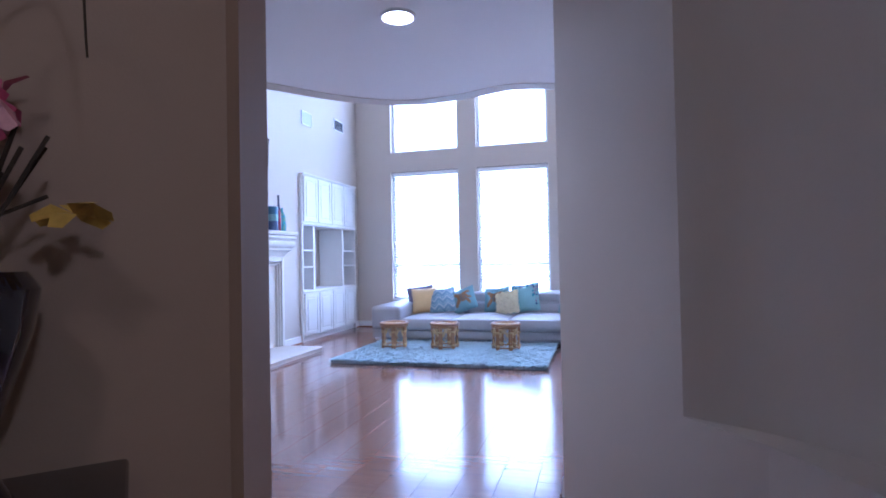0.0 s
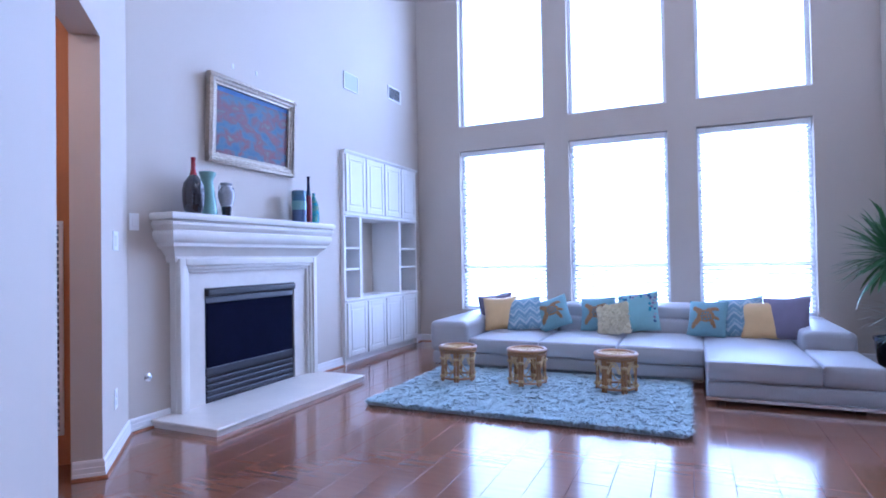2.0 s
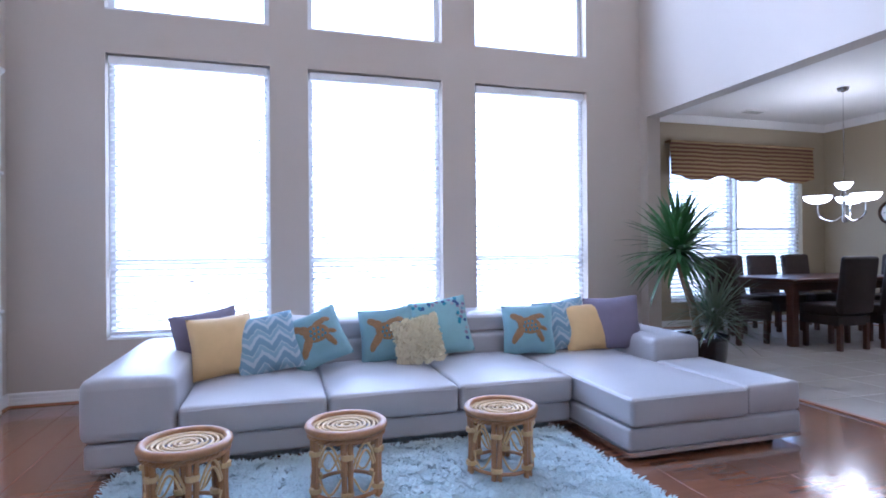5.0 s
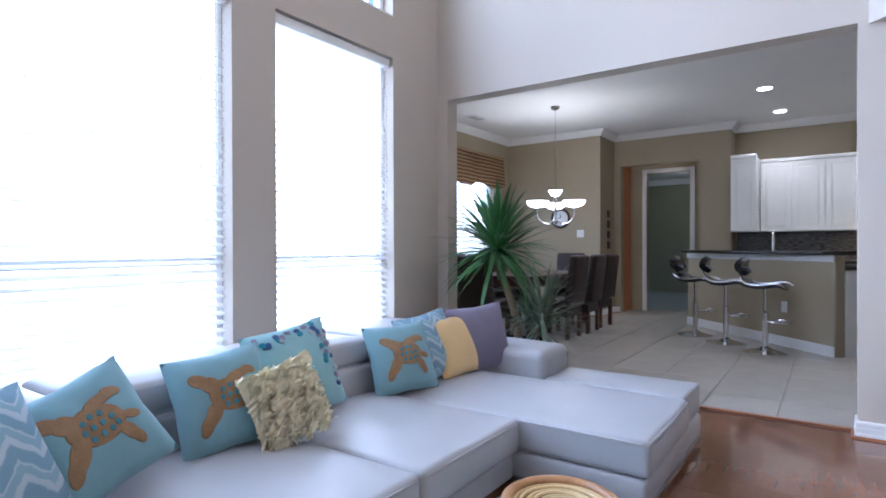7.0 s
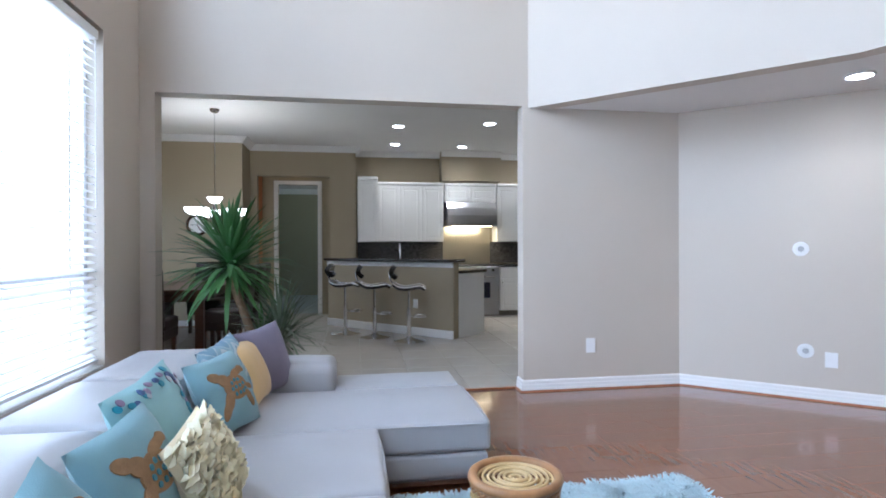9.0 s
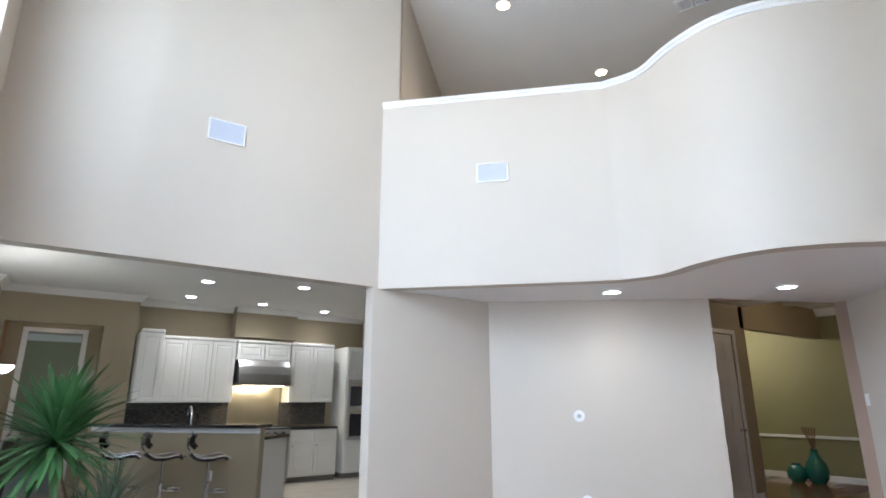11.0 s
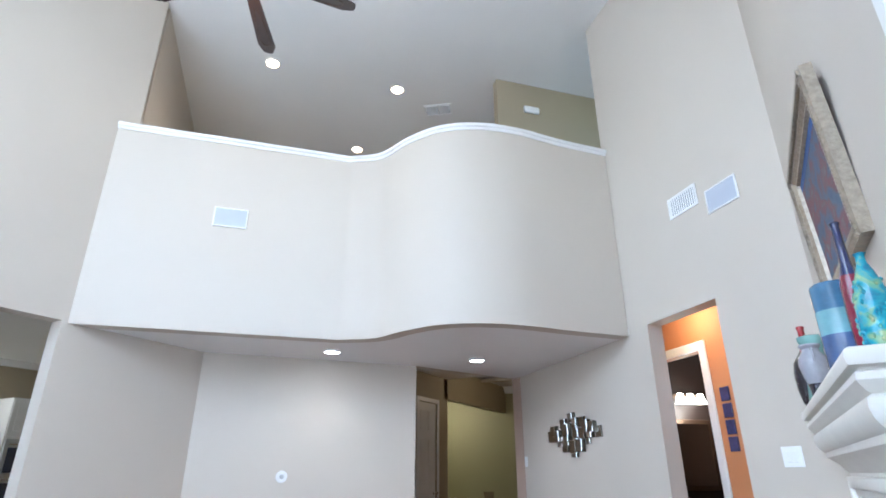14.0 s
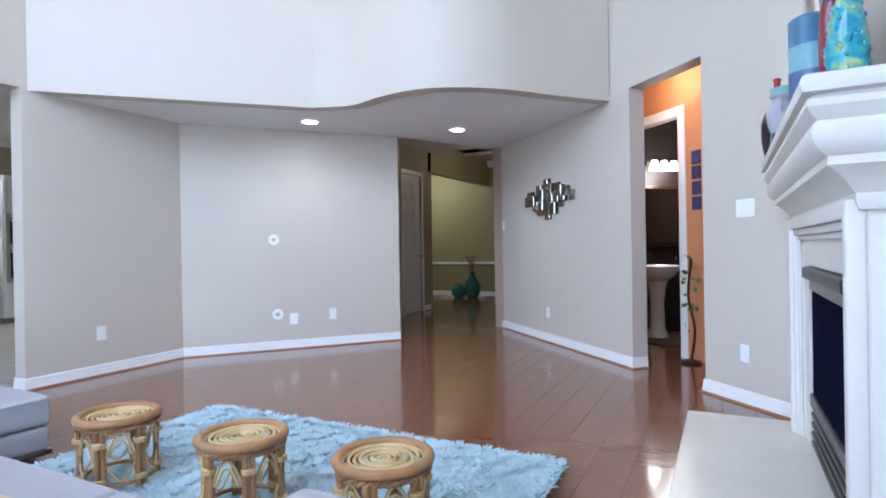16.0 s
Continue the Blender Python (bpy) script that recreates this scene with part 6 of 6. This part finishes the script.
# fill lights added to brighten the rooms behind the doorway
point_light("far_room_fill", (11.8, 8.2, 2.5), 4, (0.95, 1, 0.9), 0.2)
point_light("passage_fill", (8.88, 8.2, 2.3), 0.2, (1, 0.75, 0.5), 0.1)
t = thing("framed_print", "small dark framed print on the sage wall", "picture", pose(13.498, 10.03, 1.75, 0, 0, 90))
part("frame", box(B(), -0.28, 0.28, 0.0, 0.03, -0.3, 0.3, bevel=0.006), BLACK, t)
part("print", box(B(), -0.22, 0.22, 0.0302, 0.034, -0.24, 0.24), mat("navy_art", (0.05, 0.05, 0.14), 0.5, var=0.4, scale=9), t)
# nook: windows, valance, clock, table, chairs, chandelier
for i, (a, b) in enumerate(((5.0, 6.17), (6.23, 7.4), (4.15, 4.5))):
    window(f"window_{i + 7}", a, b, 0.35, 2.5, 10.6, 1.4)
    if i < 2:
        blind(a + 0.005, b - 0.005, 0.37, 2.49, 10.6, 0.06, 25)
area_light("nook_daylight", look((6.2, 10.80, 1.4), (6.2, 0, 1.0)), 2.3, 2.0, 8, (0.9, 0.96, 1.0))
PLAID = ramp_mat("plaid_valance", [(0.25, (0.16, 0.07, 0.05)), (0.45, (0.34, 0.20, 0.09)), (0.55, (0.10, 0.05, 0.04)), (0.7, (0.42, 0.30, 0.15))], 5.5, 0.9, kind="BANDS", stretch=(1, 1, 1), distortion=1.5)
vl = thing("window_valance", "brown and gold plaid scalloped window valance", "valance", pose(0, 0, 0))
for q in range(3):
    bm = B()
    x0, x1 = 4.92 + 0.86 * q, 4.92 + 0.86 * (q + 1)
    n = 12
    top = [bm.verts.new((x0 + (x1 - x0) * i / n, 10.50 - 0.02 * math.sin(math.pi * i / n), 2.60)) for i in range(n + 1)]
    bot = [bm.verts.new((x0 + (x1 - x0) * i / n, 10.48 - 0.05 * math.sin(math.pi * i / n), 2.14 - 0.09 * math.sin(math.pi * i / n) + 0.02 * abs(math.sin(3 * math.pi * i / n)))) for i in range(n + 1)]
    for i in range(n):
        bm.faces.new((top[i], top[i + 1], bot[i + 1], bot[i]))
    bmesh.ops.solidify(bm, geom=bm.faces[:], thickness=0.012)
    part("swag", bm, PLAID, vl, smooth=True)
part("board", box(B(), 4.92, 7.5, 10.48, 10.6, 2.59, 2.62), PLAID, vl)
ck = thing("wall_clock", "round dark-rimmed wall clock with pale face", "clock", pose(7.849, 9.62, 1.59, 0, 0, 90))
part("rim", ring(B(), 0.15, 0.022, 0, 32, 8), FANM, ck).matrix_local = pose(0, 0.012, 0, 90)
part("face", lathe(B(), [(0.14, 0.001), (0.14, 0.012)], 32, pose(0, 0, 0, -90)), PLATE, ck)
part("hour_pointer", box(B(), -0.005, 0.005, 0.0125, 0.015, 0.0, 0.07), BLACK, ck)
part("minute_pointer", box(B(), 0.0, 0.10, 0.0125, 0.015, -0.004, 0.004), BLACK, ck)
plate("light_switch", pose(7.849, 9.28, 1.33, 0, 0, 90), 0.12, 0.12, "white double light switch on the tan wall", "switch")
t = thing("metal_wall_art", "tall narrow dark metal wall hanging", "wall art", pose(8.22, 8.949, 1.4, 0, 0, 180))
for k in range(4):
    part("plaque", box(B(), -0.06, 0.06, 0.001, 0.02, -0.32 + 0.17 * k, -0.19 + 0.17 * k, bevel=0.01), FANM, t)
tb = thing("dining_table", "dark cherry wood dining table in the nook", "table", pose(6.15, 9.35, 0))
part("tabletop", box(B(), -0.95, 0.95, -0.50, 0.50, 0.715, 0.76, bevel=0.008), DWOOD, tb)
part("apron", box(B(), -0.86, 0.86, -0.42, 0.42, 0.62, 0.715), DWOOD, tb)
for sx in (-0.88, 0.88):
    for sy in (-0.43, 0.43):
        part("leg", box(B(), sx - 0.045, sx + 0.045, sy - 0.045, sy + 0.045, 0.0, 0.715, bevel=0.006), DWOOD, tb)
ch = thing("dining_chair", "dark brown upholstered high-back dining chair", "chair", pose(5.65, 8.72, 0), "dining chairs")
part("seat", box(B(), -0.23, 0.23, -0.20, 0.25, 0.36, 0.49, bevel=0.03, seg=3), ESPRESSO, ch, smooth=True)
bm = box(B(), -0.23, 0.23, -0.05, 0.05, 0.0, 0.62, bevel=0.035, seg=3)
bmesh.ops.transform(bm, matrix=pose(0, -0.21, 0.40, 7), verts=bm.verts)
part("backrest", bm, ESPRESSO, ch, smooth=True)
part("skirt", box(B(), -0.225, 0.225, -0.215, 0.24, 0.27, 0.37), ESPRESSO, ch)
for sx in (-0.19, 0.19):
    for sy in (-0.2, 0.2):
        part("leg", box(B(), sx - 0.022, sx + 0.022, sy - 0.022, sy + 0.022, 0.0, 0.29), DWOOD, ch)
for x, y, rz in ((6.25, 8.70, 2), (6.85, 8.73, -2), (5.65, 9.98, 180), (6.25, 10.0, 178), (6.85, 9.98, 182), (4.95, 9.35, -90), (7.35, 9.35, 90)):
    copy_thing(ch, pose(x, y, 0, 0, 0, rz))
SHADE = glow("opal_shade", (1.0, 0.97, 0.90), 2.6)
cd_ = thing("chandelier", "brushed nickel chandelier with three lit glass bowls", "chandelier", pose(6.1, 8.95, 0))
part("canopy", lathe(B(), [(0.065, KC - 0.001), (0.055, KC - 0.03), (0.012, KC - 0.05)], 20), CHROME, cd_, smooth=True)
part("chain", tube(B(), [(0, 0, KC - 0.04), (0, 0, 1.86)], 0.006, 6), CHROME, cd_)
part("stem", lathe(B(), [(0.012, 1.40), (0.03, 1.44), (0.016, 1.5), (0.02, 1.62), (0.04, 1.72), (0.015, 1.78), (0.012, 1.88)], 16), CHROME, cd_, smooth=True)
part("top_shade", lathe(B(), [(0.05, 1.80), (0.09, 1.86), (0.095, 1.87), (0.04, 1.86)], 20), SHADE, cd_, "lit opal glass cup", True)
for i in range(3):
    a = math.radians(25 + 120 * i)
    c, s = math.cos(a), math.sin(a)
    am_ = part("arm", tube(B(), bez([(0.02 * c, 0.02 * s, 1.48), (0.12 * c, 0.12 * s, 1.42), (0.25 * c, 0.25 * s, 1.48), (0.27 * c, 0.27 * s, 1.62)], 5), 0.009, 6), CHROME, cd_)
    part("shade", lathe(B(), [(0.02, 1.63), (0.09, 1.645), (0.135, 1.68), (0.15, 1.72), (0.14, 1.72), (0.08, 1.66)], 24, pose(0.27 * c, 0.27 * s, 0)), SHADE, am_, "lit opal glass bowl", True)
point_light("chandelier_lamp", (6.1, 8.95, 2.0), 8, (1, 0.9, 0.72), 0.15)

# ---- potted plants ----
LEAF = mat("yucca_leaf", (0.065, 0.16, 0.05), 0.4, var=0.35, scale=6, island=0.5)
LEAF2 = mat("grey_green_leaf", (0.15, 0.19, 0.12), 0.5, var=0.35, scale=8, island=0.6)
BARK = mat("plant_bark", (0.22, 0.15, 0.09), 0.9, var=0.35, scale=22, bump=1.0, bump_scale=60)
POT = mat("navy_pot_glaze", (0.010, 0.012, 0.022), 0.2, var=0.3, coat=0.4)
SOIL = mat("potting_soil", (0.03, 0.02, 0.012), 0.95, var=0.4, scale=50, bump=1.0)


def sword(bm, base, az, el, L, w, droop, seg=6):
    c, s = math.cos(az), math.sin(az)
    p, e = Vector(base), el
    prev = None
    for k in range(seg + 1):
        f = k / seg
        ww = w * (0.55 + 0.9 * f) * (1 - f) ** 0.55 if f < 1 else 0.0008
        side = Vector((-s, c, 0)) * max(ww, 0.0008)
        up = Vector((0, 0, 0.25 * ww))
        row = [bm.verts.new(p - side + up), bm.verts.new(p), bm.verts.new(p + side + up)]
        if prev:
            bm.faces.new((prev[0], prev[1], row[1], row[0]))
            bm.faces.new((prev[1], prev[2], row[2], row[1]))
        prev = row
        e -= droop * (f + 0.3)
        p = p + Vector((c * math.cos(e), s * math.cos(e), math.sin(e))) * (L / seg)


def pot(t, r, h):
    part("pot", lathe(B(), [(r * 0.72, 0), (r * 0.95, h * 0.5), (r, h * 0.9), (r * 1.04, h * 0.93), (r * 1.04, h), (r * 0.94, h), (r * 0.92, h * 0.9)], 36), POT, t, "dark navy glazed pot", True)
    part("soil", lathe(B(), [(r * 0.93, h * 0.86), (r * 0.5, h * 0.9), (0.01, h * 0.91)], 24), SOIL, t)


random.seed(31)
yu = thing("yucca_plant", "potted yucca palm with sword leaves beside the sofa", "plant", pose(3.12, 7.97, 0))
pot(yu, 0.25, 0.38)
tr = bez([(0.02, 0.0, 0.33), (0.0, 0.03, 0.60), (-0.03, 0.12, 0.88), (-0.04, 0.16, 1.07)], 6)
part("trunk", tube(B(), tr, 0.034, 12, 0.028), BARK, yu, "pale rough trunk")
for head, n, L0 in (((-0.04, 0.16, 1.08), 190, 0.54),):
    for k in range(n):
        el = radians(85 - 120 * (k / n) + random.uniform(-12, 12))
        bm = B()
        sword(bm, (head[0], head[1], head[2] + random.uniform(-0.04, 0.06)), k * 2.39996, el, L0 * random.uniform(0.75, 1.12), 0.028, random.uniform(0.02, 0.14))
        part("leaf", bm, LEAF, yu)
for k in range(26):
    bm = B()
    sword(bm, (0.10, -0.06 + random.uniform(-0.02, 0.02), 0.5), k * 2.39996, radians(random.uniform(5, 75)), random.uniform(0.25, 0.4), 0.014, random.uniform(0.03, 0.15))
    part("leaf", bm, LEAF, yu)
sg = thing("spiky_plant", "grey-green spiky grass plant in the same dark pot", "plant", pose(3.14, 7.80, 0.36))
part("stem", tube(B(), [(0, 0.02, -0.02), (0.0, 0.0, 0.12), (0.02, -0.03, 0.26)], 0.022, 10, 0.014), BARK, sg)
for k in range(170):
    bm = B()
    hh = random.uniform(0.05, 0.28)
    sword(bm, (0.015, -0.02, hh), k * 2.39996, radians(random.uniform(-25, 80)), random.uniform(0.30, 0.52), 0.012, random.uniform(0.04, 0.18), 5)
    part("leaf", bm, LEAF2, sg)

# ---- outside ----
GRASS = mat("lawn", (0.10, 0.15, 0.045), 0.9, var=0.4, scale=3, bump_scale=40)
struct("ground", box(B(), -300, 300, 9.3, 400, -0.42, -0.4), GRASS, "green lawn behind the house", category="ground")
struct("pavement_patio", box(B(), -4, 12, 9.25, 13.5, -0.4, -0.14), mat("patio_concrete", (0.45, 0.43, 0.40), 0.85, var=0.15, scale=3), "pale concrete patio", category="pavement")
FENCE = mat("cedar_fence", (0.38, 0.27, 0.18), 0.85, var=0.3, scale=4, rand=0.5, stretch=(4, 4, 0.4))
fn = thing("wooden_fence", "weathered cedar board fence across the yard", "fence", pose(0, 22, -0.4))
bmx = bpy.data.meshes.new("board")
bm = box(B(), -0.068, 0.068, -0.01, 0.01, 0, 1.8)
bm.to_mesh(bmx)
bm.free()
bmx.materials.append(FENCE)
for k in range(170):
    o = new("board", bmx)
    o.parent = fn
    o.location = (-8 + 0.145 * k, 0, 0.02 * math.sin(k * 1.7))
for z in (0.4, 1.4):
    part("rail", box(B(), -8.1, 16.7, 0.011, 0.05, z, z + 0.09), FENCE, fn)
CROWNL = mat("tree_leaves", (0.07, 0.12, 0.035), 0.7, var=0.4, scale=4, island=0.8)


def tree(x, y, h, r, seed):
    random.seed(seed)
    t = thing("tree", "leafy green shade tree in the yard", "tree", pose(x, y, -0.4))
    bm = tube(B(), bez([(0, 0, 0), (0.1, 0, h * 0.3), (0, 0.1, h * 0.6)], 5), 0.18, 10, 0.08)
    for k in range(7):
        a = k * 0.9
        tube(bm, [(0, 0, h * (0.3 + 0.04 * k)), (r * 0.4 * math.cos(a), r * 0.4 * math.sin(a), h * (0.5 + 0.04 * k)), (r * 0.8 * math.cos(a), r * 0.8 * math.sin(a), h * (0.6 + 0.05 * k))], 0.06, 6, 0.02)
    part("trunk", bm, BARK, t)
    v, f = [], []
    for k in range(2600):
        d = Vector((random.gauss(0, 1), random.gauss(0, 1), random.gauss(0, 0.8))).normalized() * r * random.uniform(0.45, 1.05)
        d *= 0.8 + 0.35 * noise.noise(d * 0.9 + Vector((seed, 0, 0)))
        c = d + Vector((0, 0, h * 0.72))
        q = Euler((random.uniform(0, 6), random.uniform(0, 6), random.uniform(0, 6))).to_matrix()
        i = len(v)
        v += [tuple(c + q @ Vector(w)) for w in ((-0.11, 0, 0), (0, -0.06, 0.02), (0.13, 0, 0), (0, 0.06, 0.02))]
        f.append((i, i + 1, i + 2, i + 3))
    me = bpy.data.meshes.new("crown")
    me.from_pydata(v, [], f)
    me.materials.append(CROWNL)
    cr = tagged(new("crown", me), kind="stuff")
    cr.parent = t


tree(5.5, 19.0, 5.5, 2.0, 4)
tree(0.5, 27.0, 7.0, 2.6, 8)
tree(10.5, 25.0, 6.0, 2.4, 12)
hs = thing("neighbour_house", "pale brick neighbouring house with a brown roof", "house", pose(-6, 34, -0.4))
part("wall", box(B(), -5, 5, 0, 8, 0, 3.2), mat("pale_brick", (0.45, 0.34, 0.27), 0.85, var=0.2, scale=8), hs)
bm = B()
vv = [bm.verts.new(p) for p in ((-5.5, -0.5, 3.2), (5.5, -0.5, 3.2), (5.5, 8.5, 3.2), (-5.5, 8.5, 3.2), (-3, 4, 5.6), (3, 4, 5.6))]
for q in ((0, 1, 5, 4), (1, 2, 5), (2, 3, 4, 5), (3, 0, 4), (3, 2, 1, 0)):
    bm.faces.new([vv[i] for i in q])
part("roof", bm, mat("brown_shingle", (0.14, 0.11, 0.09), 0.9, var=0.3, scale=12), hs)
for wx in (-2.6, 0.4, 3.0):
    w_ = part("window", box(B(), wx - 0.55, wx + 0.55, -0.03, 0.0, 1.0, 2.3), VINYL, hs)
    part("pane", box(B(), wx - 0.48, wx + 0.48, -0.04, -0.031, 1.07, 2.23), DARKGLASS, w_)

# ---- floor pieces ----
rngp = random.Random(17)
PW, PL = 0.192, 1.28
meshes = {}


def piece_mesh(L):
    key = round(L, 3)
    if key not in meshes:
        bm = B()
        box(bm, -PW / 2 + 0.0006, PW / 2 - 0.0006, -L / 2 + 0.0006, L / 2 - 0.0006, -0.0055, 0.0, bevel=0.0012)
        me = bpy.data.meshes.new("plank")
        bm.to_mesh(me)
        bm.free()
        me.materials.append(PLANK)
        meshes[key] = me
    return meshes[key]


def inside(x, y):
    """Whether a plank centred here lies in the room or hall."""
    if y > 4.1:
        return -2.3 < x < 3.36
    return x + y > 1.3 and x < 6.3 and y > -3.1 and not (x > 3.27 and y > 2.3) or (0.0 < x < 3.0 and -2.0 < y < 1.6) or (2.8 < x < 6.4 and -3.1 < y <= -0.4) or (-2.4 < x < -0.4 and 1.7 < y < 4.2)


xx = -2.3 + PW / 2
far_v = B()
col = 0
while xx < 6.4:
    yy = -3.2 - (col * 0.47) % PL
    while yy < 8.83:
        a, b = yy, min(yy + PL, 8.81)
        c = (a + b) / 2
        if b - a > 0.05 and inside(xx, c):
            if xx + PW / 2 > 3.355 and c > 4.1:
                pass
            elif c > 1.4 and xx < 3.4:
                o = new("plank", piece_mesh(b - a))
                o.parent = floor
                o.location = (xx, c, 0)
            else:
                box(far_v, xx - PW / 2 + 0.0006, xx + PW / 2 - 0.0006, a + 0.0006, b - 0.0006, -0.0055, 0.0)
        yy += PL
    xx += PW
    col += 1
tagged(part("far_planks", far_v, PLANK, floor), kind="stuff")
part("threshold", box(B(), 3.335, 3.375, KOP[0], KOP[1], -0.006, 0.008, bevel=0.003), WOODTRIM, floor, "cherry wood threshold strip")
TS = 0.46
bm = box(B(), -TS / 2 + 0.003, TS / 2 - 0.003, -TS / 2 + 0.003, TS / 2 - 0.003, -0.0078, 0.0, bevel=0.0025)
tm = bpy.data.meshes.new("tile")
bm.to_mesh(tm)
bm.free()
tm.materials.append(TILE)
for i in range(13):
    for j in range(17):
        x, y = 3.38 + TS * (i + 0.5), 3.0 + TS * (j + 0.5)
        o = new("tile", tm)
        o.parent = kfloor
        o.location = (x, y, 0)
